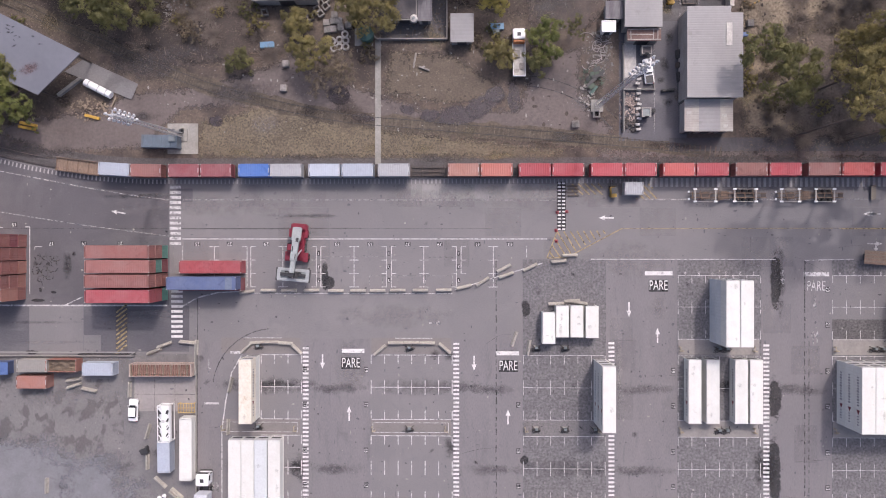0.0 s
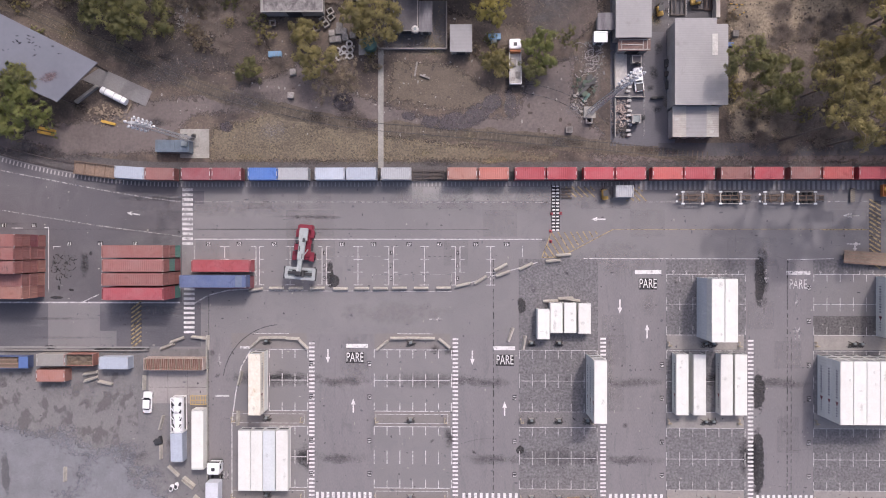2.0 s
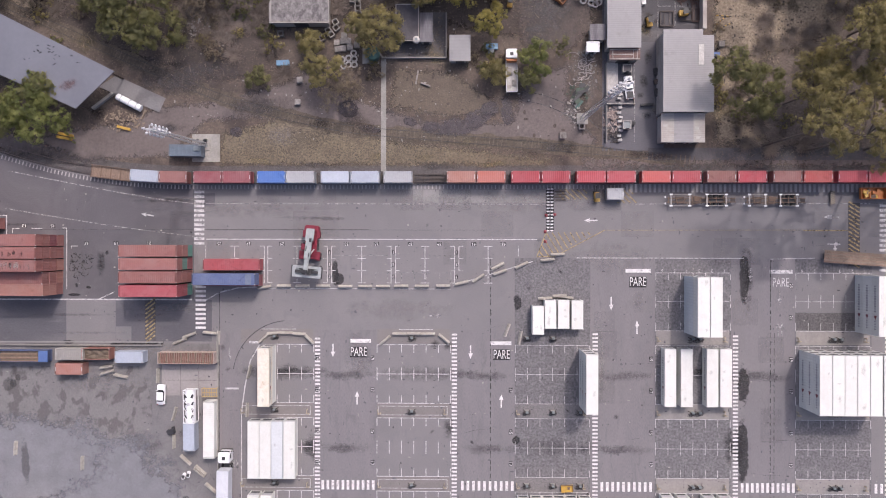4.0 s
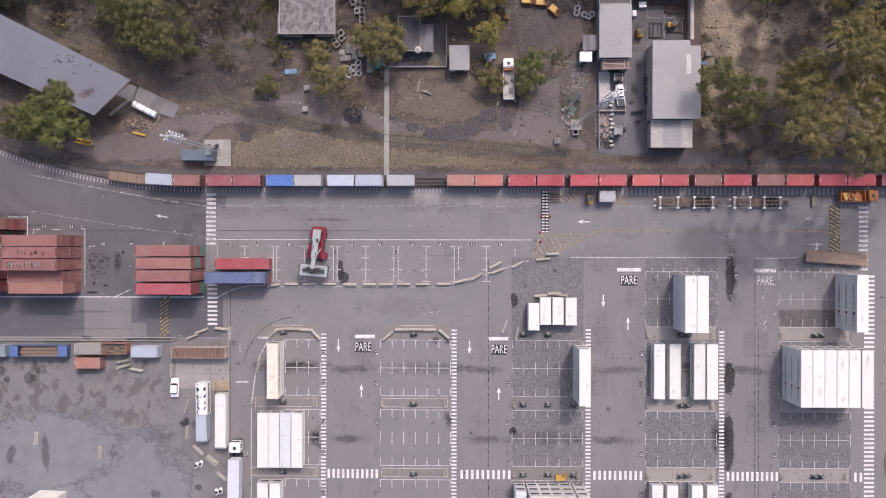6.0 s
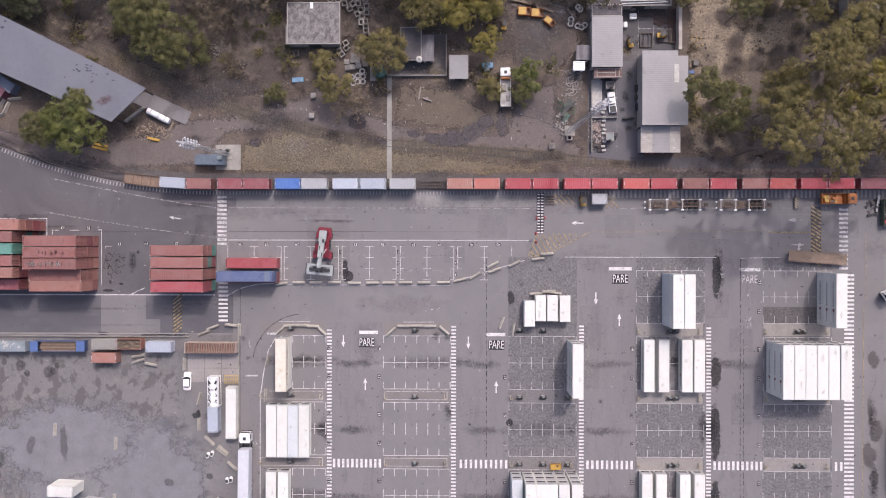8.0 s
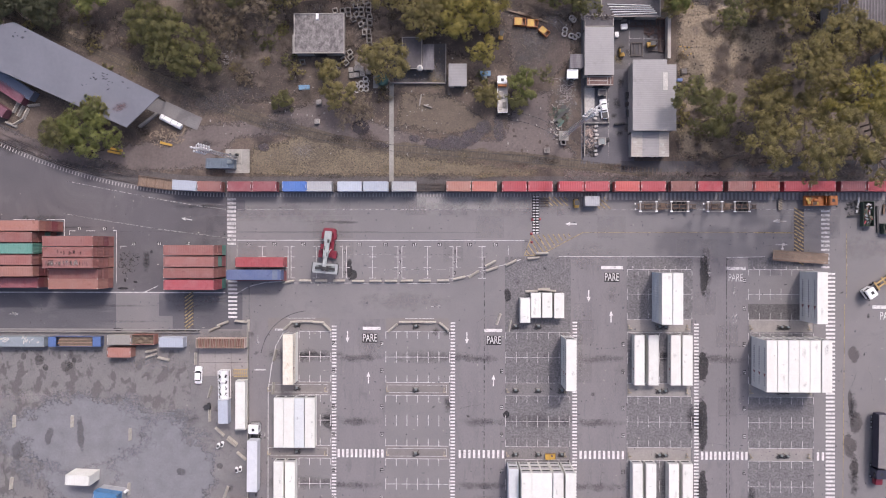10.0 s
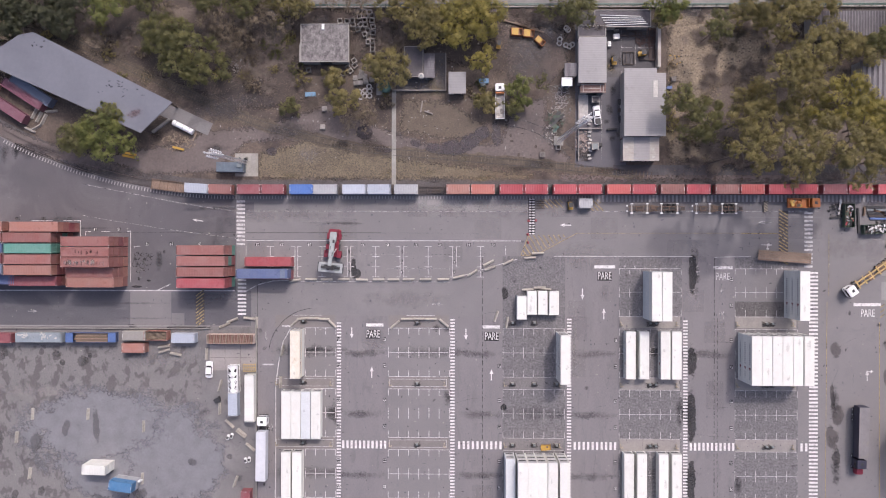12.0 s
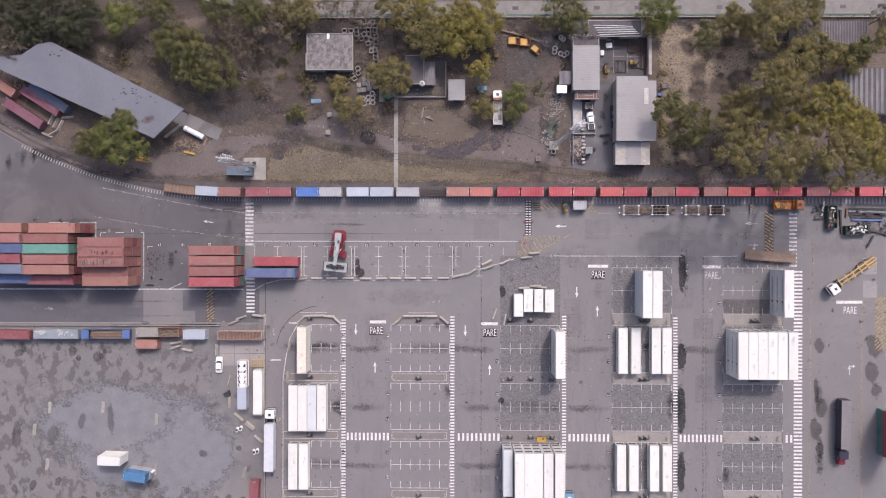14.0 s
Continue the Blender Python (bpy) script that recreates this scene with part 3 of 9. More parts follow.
soft_area("grass", [(-51.09, 17.95), (20.15, 17.77), (21.26, 19.32), (4.69, 21.36), (-11.96, 23.18), (-29.80, 27.36), (-37.63, 29.06), (-42.11, 26.85), (-50.87, 24.87)], 0.018, "grass",
     "strip of dry yellow grass beside the track")
soft_area("grass", [(-14.18, 30.63), (-13.07, 38.96), (-0.85, 38.34), (4.69, 34.43), (9.11, 32.20), (6.90, 28.33), (-3.07, 28.37)], 0.012, "drygrass", "patch of dry trampled grass")
MUD = [(-93.20, 23.18), (-80.70, 18.82), (-62.00, 19.73), (-54.24, 27.45), (-37.18, 28.50), (-21.72, 24.32), (-0.16, 22.75), (30.50, 19.64),
      (30.49, 23.78), (24.37, 29.16), (24.36, 39.89), (15.18, 36.85), (12.12, 27.34), (-6.31, 27.37), (-23.27, 33.10), (-32.55, 38.52), (-37.19, 36.21), (-49.58, 32.08),
      (-65.12, 30.87), (-72.90, 27.48), (-86.95, 25.49)]
soft_area("dirt_road", MUD, 0.016, "mud", "packed grey earth track with wet patches")
soft_area("dirt_road", [(-130.89, 37.23), (-119.87, 33.32), (-105.73, 27.54), (-90.07, 23.95), (-80.70, 18.82), (-96.33, 20.08), (-115.15, 26.62), (-130.89, 31.79)], 0.014, "mud", "packed grey earth beside the track")
soft_area("dirt_road", [(27.44, 19.65), (116.58, 20.47), (116.58, 17.43), (27.44, 17.50)], 0.014, "mud", "grey earth strip along the track")
soft_area("sand", [(55.61, 58.14), (77.61, 59.26), (86.69, 56.47), (80.65, 45.83), (67.02, 41.29), (59.43, 41.32), (55.62, 45.91)], 0.013, "palesand", "pale sandy clearing under the trees")
soft_area("earth", [(56.39, 39.80), (65.51, 38.24), (67.04, 22.97), (56.41, 22.98)], 0.010, "palesand", "pale worn earth under the trees")
# littered ground in the north-west; cloud shade is put into its dark colour
soft_area("earth", [(-135, 34), (-115.17, 58.94), (-72.92, 42.50), (-51.14, 36.25), (-37.19, 38.53), (-40.29, 47.79), (-24.83, 47.74), (-17.12, 58.49), (-27.93, 62.23), (-77.61, 71.15), (-135, 80)], 0.006, "litter", "earth with leaf litter, colour darkened for cloud shade, under the trees")
soft_area("earth", [(65.52, 21.44), (65.50, 39.77), (74.60, 47.37), (80.64, 58.03), (94.25, 53.39), (121.35, 53.28), (121.38, 20.62)], 0.008, "paleearth", "pale earth with dry brush under the trees")
soft_area("earth", [(-17.13, 61.56), (15.15, 61.40), (28.93, 58.27), (30.47, 49.07), (24.36, 44.49), (7.50, 46.08), (-15.58, 52.32)], 0.006, "litter", "earth with leaf litter, colour darkened for cloud shade, under the trees")
soft_area("earth", [(55.76, 60.90), (80.64, 60.77), (77.62, 50.41), (71.57, 42.04), (64.75, 39.77), (60.97, 22.06), (55.80, 22.06)], 0.007, "palesand", "pale trodden earth with dry brush")
soft_area("earth", [(-86.97, 57.26), (-77.61, 63.41), (-58.93, 64.09), (-41.85, 60.14), (-41.07, 49.34), (-54.25, 43.21), (-62.02, 50.97)], 0.012, "paleearth", "pale trodden earth with dry brush")
soft_area("earth", [(12.5, 57.8), (29.5, 57.2), (30.0, 47.5), (24.5, 42.0), (14.5, 44.0)], 0.009, "brownearth", "brown trodden earth among scrap")
soft_area("earth", [(-98.5, 56.0), (-92.5, 59.0), (-90.8, 52.6), (-94.8, 50.8)], 0.0135, "palesand", "pale bare earth beside the old track")
rect("service_road", 41.5, 19.01, 116.58 + 60, 21.7, 0.0215, "yarddark", "dark narrow service road behind the train")
# service yard of the workshops
rect("hut_yard", -15.2, 41.3, -2.0, 51.0, 0.022, "yarddark", "dark trodden yard between garden walls")
rect("service_yard", 31.71, 21.06, 44.87, 61.79, 0.02, "road", "dark asphalt yard between the workshop buildings")
rect("service_yard", 39.63, 44.44, 52.72, 57.85, 0.024, "yarddark", "dark asphalt yard behind the workshop")
area("street", [(420, 67.2), (-41.0, 67.5), (-420, 140.3), (-420, 152.0), (-40.0, 77.5), (420, 77.2)], 0.03, "lane", "pale asphalt street beyond the boundary fence", category="street")
area("sidewalk", [(420, 62.9), (-41.86, 63.3), (-420, 134.0), (-420, 140.0), (-41.2, 67.2), (420, 66.9)], 0.15, "sidewalk", "pale concrete sidewalk along the street", category="sidewalk")

# lanes, lots and patches of other asphalt, each lying on the yard
COLS = [-46.60, -16.91, 12.98, 43.09, 72.91]
COL_W = 16.25
ISLE_Y, ISLE_STEP = -35.11, 15.85
FILL = ["asphalt", "asphalt", "gravel", "gravel", "gravel"]
for i, cx in enumerate(COLS):
    top = -17.68 if i < 2 else -2.07
    if i < 4:
        rect("lane", cx + COL_W, -130, COLS[i + 1], top - (0 if i > 1 else 0.0), 0.028, "lane", "lane asphalt darkened by tyre streaks")
    if i >= 2:
        rect("lot", cx, -130, cx + COL_W, top, 0.034, FILL[i], "reefer lot surfaced with grey gravel")
rect("patch", COLS[4] + 0.1, -13.75, COLS[4] + COL_W - 0.3, -17.6, 0.046, "oilgravel", "dark oil-stained gravel strip of the reefer lot")
rect("patch", COLS[4], -5.08, COLS[4] + COL_W, -13.63, 0.045, "asphalt", "smoother asphalt end of the reefer lot")
# western sheet whose darker colour stands in for cloud shade
area("pavement", along(-160, -56.72, 4, -1.0) + [(-56.72, -11.20), (-420, -11.20), (-420, 60)], 0.024, "west", "western yard asphalt with cloud shade put into its colour")
rect("road", -420, -20.32, -52.78, -11.24, 0.03, "road", "dark asphalt of the through road")
rect("patch", -84.75, -20.76, -73.87, -11.24, 0.04, "asphalt", "paler asphalt patch in the road")
rect("patch", -73.8, -20.76, -70.4, -17.1, 0.041, "asphalt", "paler asphalt patch in the road")
rect("patch", -95.20, -23.45, -51.88, -20.76, 0.036, "lot", "dirty concrete verge along the lot wall")
area("lot", [(-420, -22.00), (-51.66, -21.92), (-51.21, -73.62), (-51.21, -200), (-420, -200)], 0.032, "lot",
     "stained compacted lot with dried puddles")
rect("slab", -63.71, -32.10, -51.55, -25.39, 0.05, "cornerslab", "pale concrete slab in the corner of the lot")
rect("lane", -51.10, -130, -46.72, -18.34, 0.026, "lane", "narrow lane asphalt beside the lot wall")
rect("patch", -55.26, 9.24, -52.11, 11.92, 0.03, "road", "dark square asphalt repair")
rect("patch", -8.96, 9.85, 19.60, 12.69, 0.026, "concrete", "paler asphalt beside the track")


rect("patch", 110.44, -13.14, 114.20, -8.57, 0.05, "concrete", "pale concrete slab")
rect("patch", 110.43, -6.90, 114.19, -2.18, 0.05, "concrete", "pale concrete slab")
# service strips between the reefer rows
for i, cx in enumerate(COLS):
    for k in range(-1 if i != 2 else 0, 5):
        y = ISLE_Y - ISLE_STEP * k + (0.2 if k < 0 else 0)
        rect("island", cx + 0.2, y - 1.55, cx + COL_W - 0.4, y + 1.55, 0.06, "island" if i > 2 else ("isletan" if i < 2 else "palegravel"),
             "service strip between reefer rows", "pavement")
rect("footpath", -15.96, 16.64, -14.85, 42.30, 0.08, "oldconcrete", "narrow straight concrete footpath", "path")
rect("pad", -57.06, 18.74, -50.98, 24.76, 0.15, "oldconcrete", "pale concrete pad under the light mast", "slab")


# ---- rails and sleepers ----
def track(name, pts, sleeper_len, mat, label, z=0.02, root=None, width=0.26):
    root = root or thing(name, 0, 0, 0, 0, label, "railway track", kind="structure")
    first = part("sleeper", boxes((0, 0, 0.0, width, sleeper_len, 0.06)), mat, root)
    for n, (x, y, a) in enumerate(pts):
        m = pose(x, y, z, 0, 0, a)
        if n == 0:
            first.matrix_basis = m
        else:
            again("sleeper", first, root, m)
    return root


def rail_pair(root, path, gauge=1.6, mat="rail", sink=0.0):
    for side in (-1, 1):
        bm = bmesh.new()
        prev = None
        for x, y, a in path:
            c, s = math.cos(radians(a)), math.sin(radians(a))
            ring = []
            for du, dz in ((-0.05, 0.08), (-0.05, 0.24), (0.05, 0.24), (0.05, 0.08)):
                o = side * gauge / 2 + du
                ring.append(bm.verts.new((x - s * o, y + c * o, dz + sink)))
            if prev:
                for i in range(3):
                    bm.faces.new((prev[i], prev[i + 1], ring[i + 1], ring[i]))
            prev = ring
        part("rail", bm, mat, root, "worn steel rail")


trk = track("loading_track", [track_point(s, -1.45) for s in np.arange(-120, 36, 0.8)], 0.85, "sleeper",
            "pale concrete sleeper ends and steel rails of the loading track", 0.05)
track("loading_track", [track_point(s, -1.75) for s in np.arange(36, 126, 1.0)], 1.75, "sleeper", "", 0.05, trk, 0.5)
rail_pair(trk, [track_point(s, 0.42) for s in range(-160, 300, 3)])
OLD = [(-115.17, 61.70), (-97.92, 53.10), (-72.91, 41.95), (-57.35, 35.18), (-44.93, 30.83), (-24.81, 26.17), (-6.31, 24.29), (15.19, 22.42), (30.50, 21.02), (53.37, 18.70)]


def smooth_path(pts, n):
    """Points along a spline through pts, with headings."""
    out = []
    P = [Vector(p) for p in pts]
    P = [P[0] * 2 - P[1]] + P + [P[-1] * 2 - P[-2]]
    for i in range(1, len(P) - 2):
        for k in range(n):
            t = k / n
            a, b, c, d = P[i - 1:i + 3]
            out.append(0.5 * (2 * b + (c - a) * t + (2 * a - 5 * b + 4 * c - d) * t * t + (3 * b - a - 3 * c + d) * t ** 3))
    return [(p.x, p.y, math.degrees(math.atan2(r.y - p.y, r.x - p.x))) for p, r in zip(out, out[1:])]


bed = smooth_path(OLD, 12)
area("track_bed", ragged([(x - 1.5 * math.sin(radians(a)), y + 1.5 * math.cos(radians(a))) for x, y, a in bed] + [(x + 1.5 * math.sin(radians(a)), y - 1.5 * math.cos(radians(a))) for x, y, a in bed[::-1]], amount=0.7, seed=41), 0.0195, "trackbed",
     "dark overgrown bed of an old rail track")
old = track("old_track", smooth_path(OLD, 24), 1.9, "deadearth", "overgrown old rail track with dark sleepers", -0.002)
rail_pair(old, smooth_path(OLD, 8), 1.55, "darkmetal", -0.14)


# the damp ends of the lot
area("lot", [(-420, -25.93), (-68.19, -25.75), (-65.85, -34.09), (-65.85, -200), (-420, -200)], 0.036, "blotched", "damp blotched ground of the lot")

# ---- containers ----
def colour_mat(name, rgb, fade=0.75, vary=0.12):
    pale = tuple(min(1, c * 0.85 + 0.05) for c in rgb)
    return material(name, rgb, pale, scale=0.3, fine=2.5, fine_amount=0.09, rough=0.6, bump=0.02, vary=vary, space="Object",
                    third=tuple(c * fade for c in rgb), third_scale=0.45, third_cut=0.57)


PAINT = dict(
    brown=colour_mat("red-brown container paint", (0.242, 0.095, 0.083)),
    rust=colour_mat("faded orange-brown container paint", (0.30, 0.135, 0.105)),
    maroon=colour_mat("maroon container paint", (0.205, 0.05, 0.06)),
    red=colour_mat("red container paint", (0.36, 0.045, 0.06)),
    # darker copy of the red paint, with shade put into the colour
    shadedred=colour_mat("red container paint darkened for shade", (0.29, 0.055, 0.066)),
    scarlet=colour_mat("sun-bleached scarlet container paint", (0.40, 0.078, 0.072)),
    orange=colour_mat("faded orange-red container paint", (0.37, 0.115, 0.09)),
    blue=colour_mat("blue container paint", (0.07, 0.098, 0.205)),
    brightblue=colour_mat("bright blue container paint", (0.05, 0.135, 0.40)),
    azure=colour_mat("azure container paint", (0.035, 0.14, 0.29)),
    wreckblue=colour_mat("chalky grey-blue container paint", (0.215, 0.25, 0.28), 0.8, 0.15),
    teal=colour_mat("teal container paint", (0.08, 0.215, 0.175)),
    grey=colour_mat("pale grey container paint", (0.34, 0.345, 0.365)),
    palewhite=colour_mat("bluish white container paint", (0.37, 0.405, 0.475), 0.9, 0.1),
    fadedpink=colour_mat("faded pinkish container paint", (0.40, 0.31, 0.275)),
    plum=colour_mat("plum red container paint", (0.15, 0.05, 0.075)),
    dusty=colour_mat("dusty grey container paint", (0.27, 0.25, 0.23)),
    steelblue=colour_mat("grey-blue container paint", (0.12, 0.15, 0.22)),
    reefer=material("white reefer paint", (0.66, 0.66, 0.63), (0.60, 0.595, 0.56), scale=0.5, fine=3.0, fine_amount=0.05, rough=0.5, bump=0.01, vary=0.05, space="Object",
                    third=(0.52, 0.49, 0.46), third_scale=0.9, third_cut=0.64),
    reefergrey=colour_mat("grey-white reefer paint", (0.56, 0.585, 0.60), 0.95, 0.05),
    rustywhite=material("rust-stained white roof", (0.68, 0.645, 0.57), (0.60, 0.545, 0.45), scale=0.7, fine=2.5, rough=0.65, bump=0.02, space="Object",
                        third=(0.42, 0.315, 0.20), third_scale=0.6, third_cut=0.57),
)
CW = 2.44
TEMPLATES = {}


def ribbed(n0, n1, fixed, z0, z1, axis, depth, pitch):
    """A corrugated upright panel from n0 to n1 along an axis."""
    bm = bmesh.new()
    n = max(2, round((n1 - n0) / pitch))
    prev = None
    for i in range(n):
        for f, d in ((0.0, 0), (0.25, 1), (0.5, 1), (0.75, 0)):
            a, o = n0 + (n1 - n0) * (i + f) / n, fixed + depth * d
            p = (a, o) if axis == "x" else (o, a)
            pair = (bm.verts.new((*p, z0)), bm.verts.new((*p, z1)))
            if prev:
                bm.faces.new((prev[0], pair[0], pair[1], prev[1]))
            prev = pair
    a = n1
    p = (a, fixed) if axis == "x" else (fixed, a)
    pair = (bm.verts.new((*p, z0)), bm.verts.new((*p, z1)))
    bm.faces.new((prev[0], pair[0], pair[1], prev[1]))
    return bm


def ribbed_roof(L, z, pitch=0.42):
    bm = bmesh.new()
    n = round((L - 0.5) / pitch)
    prev = None
    for i in range(n + 1):
        for f, d in ((0.0, 0), (0.3, 0.014), (0.5, 0.014), (0.8, 0)) if i < n else ((0, 0),):
            x = -L / 2 + 0.25 + (L - 0.5) * (i + f) / n
            pair = (bm.verts.new((x, -CW / 2 + 0.08, z - 0.03 + d)), bm.verts.new((x, CW / 2 - 0.08, z - 0.03 + d)))
            if prev:
                bm.faces.new((prev[0], pair[0], pair[1], prev[1]))
            prev = pair
    return bm


def build_container(L, H, paint, label, reefer=False, open_top=False, ends=None):
    mat = PAINT[paint]
    root = thing("reefer_container" if reefer else "shipping_container", 0, 0, -200, 0, label, "container")
    x, y = L / 2, CW / 2
    bm = bmesh.new()
    for sx in (-1, 1):
        for sy in (-1, 1):
            box(bm, sx * (x - 0.08), sy * (y - 0.08), H / 2, 0.16, 0.16, H)
            for z in (0.06, H - 0.055):
                box(bm, sx * (x - 0.085), sy * (y - 0.08), z, 0.18, 0.17, 0.118)
    for sy in (-1, 1):
        box(bm, 0, sy * (y - 0.05), 0.1, L - 0.3, 0.09, 0.16)
        box(bm, 0, sy * (y - 0.04), H - 0.07, L - 0.3, 0.07, 0.08)
    for sx in (-1, 1):
        box(bm, sx * (x - 0.07), 0, 0.1, 0.12, CW - 0.3, 0.16)
        box(bm, sx * (x - 0.08), 0, H - 0.06, 0.14, CW - 0.3, 0.1)
    box(bm, 0, 0, 0.16, L - 0.2, CW - 0.2, 0.05)
    part("frame", bm, mat, root)
    if not reefer:
        first = None
        for sx in (-1, 1):
            for sy in (-1, 1):
                m = pose(sx * (x - 0.1), sy * (y - 0.1), H - 0.05)
                if first is None:
                    first = part("corner_casting", boxes((0, 0, 0, 0.21, 0.21, 0.13), bevel=0.02), "casting", root, "pale worn corner casting")
                    first.matrix_basis = m
                else:
                    again("corner_casting", first, root, m)
    if reefer:
        part("roof", boxes((0, 0, H - 0.03, L - 0.26, CW - 0.12, 0.05), bevel=0.02), mat, root, "smooth white roof panel")
    elif not open_top:
        part("roof", ribbed_roof(L, H), mat, root)
        if L < 6.2:
            for sx in (-1, 1):
                part("end_plate", boxes((sx * (x - 0.2), 0, H + 0.005, 0.1, 0.9, 0.03)), "galv", root, "pale plate at the roof end")
    for sy in (-1, 1):
        part("side_wall", ribbed(-x + 0.16, x - 0.16, sy * (y - 0.07), 0.18, H - 0.1, "x", sy * 0.036, 0.36 if not reefer else 0.6), mat, root)
    if reefer:
        bm = boxes((x - 0.1, 0, H * 0.5, 0.1, CW - 0.36, H - 0.4), (x - 0.02, 0.45, H * 0.72, 0.06, 0.7, 0.7), (x - 0.02, -0.45, H * 0.72, 0.06, 0.7, 0.7))
        part("cooling_unit", bm, "galv", root, "grey cooling unit with fan grilles")
        part("compressor_bay", boxes((x - 0.03, 0, H * 0.25, 0.05, CW - 0.6, 0.75)), "darkmetal", root, "dark compressor opening")
    else:
        part("end_wall", ribbed(-y + 0.16, y - 0.16, x - 0.07, 0.18, H - 0.1, "y", 0.03, 0.36), mat, root)
    for sy in (-1, 1):
        bm = boxes((-x + 0.06, sy * (y - 0.16) / 2, H / 2, 0.06, y - 0.2, H - 0.3),
                   (-x + 0.015, sy * 0.28, H / 2, 0.04, 0.04, H - 0.3), (-x + 0.015, sy * 0.75, H / 2, 0.04, 0.04, H - 0.3))
        part("door", bm, mat, root, "door leaf with lock rods")
    return root


def container(px, py, z=0.0, L=12.19, H=2.591, paint="brown", rz=0.0, reefer=False, open_top=False, label="", group=""):
    """A container by the middle of its base. Alike ones share their meshes."""
    key = (L, H, paint, reefer, open_top)
    if key not in TEMPLATES:
        TEMPLATES[key] = build_container(L, H, paint, label, reefer, open_top)
        ob = TEMPLATES[key]
        ob.matrix_basis = pose(px, py, z, 0, 0, rz)
    else:
        ob = copy_thing(TEMPLATES[key], pose(px, py, z, 0, 0, rz))
    return tagged(ob, label, "container", group)


HC = 2.896
GRIME = []
HUE = dict(azure="azure blue", brown="red-brown", rust="faded orange-brown", maroon="maroon", red="red", shadedred="shade-darkened red", orange="faded orange-red", scarlet="scarlet", blue="dark blue", brightblue="bright blue",
           teal="teal green", grey="pale grey", palewhite="bluish white", dusty="dusty grey", plum="plum red", fadedpink="faded pinkish", reefer="white", steelblue="grey-blue")


def stack(x, y, tiers, L=12.19, H=HC, base=0.02, group="", rz=0.0):
    """Containers on one another, from the ground up."""
    for k, paint in enumerate(tiers):
        where = "standing on the yard" if k == 0 else "stacked on another container"
        container(x + 0.05 * math.sin(k * 2.3 + y), y + 0.03 * math.sin(k * 3.1 + x), base + k * H, L, H, paint, rz,
                  label=f"{HUE[paint]} corrugated steel shipping container {where}", group=group)


def marks(ob, L, H, side=-1):
    """Maker's lettering on the long side as plain bars, with a dark red wedge."""
    for i in range(11):
        part("lettering_bar", boxes((L * (0.33 - 0.042 * i), side * (CW / 2 - 0.02), H * 0.52, 0.2 + 0.08 * (i % 3), 0.02, 0.62)), "lettering", ob)
    bm = bmesh.new()
    y = side * (CW / 2 - 0.01)
    bm.faces.new([bm.verts.new((L * u, y, H * w)) for u, w in ((-0.16, 0.36), (-0.16, 0.74), (-0.235, 0.55))])
    part("wedge_mark", bm, "redmark", ob)
    for i in range(4):
        part("lettering_bar", boxes((L * (-0.26 - 0.042 * i), side * (CW / 2 - 0.02), H * 0.52, 0.22, 0.02, 0.5)), "lettering", ob)


def reefer(x, y, z=0.06, L=12.19, H=HC, rz=90.0, paint="reefer", group="", note="standing in a reefer lot"):
    return container(x, y, z, L, H, paint, rz, reefer=True, label=f"white refrigerated container with cooling unit {note}", group=group)


# a template with bars on its western long side, and its copies
def lettered(x, y, z):
    key = "lettered"
    if key not in TEMPLATES:
        ob = build_container(12.19, HC, "reefer", "white refrigerated container with dark lettering on its side", True)
        marks(ob, 12.19, HC, 1)
        TEMPLATES[key] = ob
        ob.matrix_basis = pose(x, y, z, 0, 0, 90)
    else:
        ob = copy_thing(TEMPLATES[key], pose(x, y, z, 0, 0, 90))
    return tagged(ob, "white refrigerated container with dark lettering on its side", "container", "lettered reefer containers")


# stack beside the zebra crossing: four rows, three tiers
LX = (-69.29 + -56.91) / 2
for y, tiers in ((-0.55, ("teal", "brown", "brown")), (-3.28, ("maroon", "teal", "brown")),
                 (-6.01, ("brown", "brown", "brown")), (-8.84, ("teal", "shadedred", "shadedred"))):
    stack(LX, y, tiers, group="four-row container stack")
stack(-47.66, -3.53, ("shadedred",), group="containers by the crossing")
stack(-47.72, -6.91, ("maroon",), group="containers by the crossing")
container(-48.37, -6.55, 0.02 + HC, 13.4, HC, "blue", label="dark blue long container stacked on a maroon container", group="containers by the crossing")
# stack to the west: five rows
for i, tiers in enumerate((("brown", "maroon", "brown", "brown"), ("brown", "brown", "brown", "brown"), ("rust", "brown", "brown", "brown"),
                           ("rust", "brown", "brown"), ("brown", "rust", "rust"))):
    h = 2.591 * len(tiers)
    y = (1.59, -0.99, -3.63, -6.30, -8.78)[i]
    x = -91.41 if i < 3 else -91.52
    stack(x, y, tiers, H=2.591, group="five-row container stack")
for y, x, tiers in ((5.26, -104.25, ("brown", "maroon", "brown", "rust")), (2.55, -106.03, ("brown", "teal", "brown", "brown")),
                    (-0.17, -105.88, ("blue", "teal", "teal", "teal")), (-2.89, -105.88, ("brown", "brown", "brown", "brown")),
                    (-5.61, -105.88, ("brown", "maroon", "maroon", "rust")), (-8.45, -106.06, ("maroon", "brown", "maroon"))):
    stack(x, y, tiers, H=2.591, group="six-row container stack")
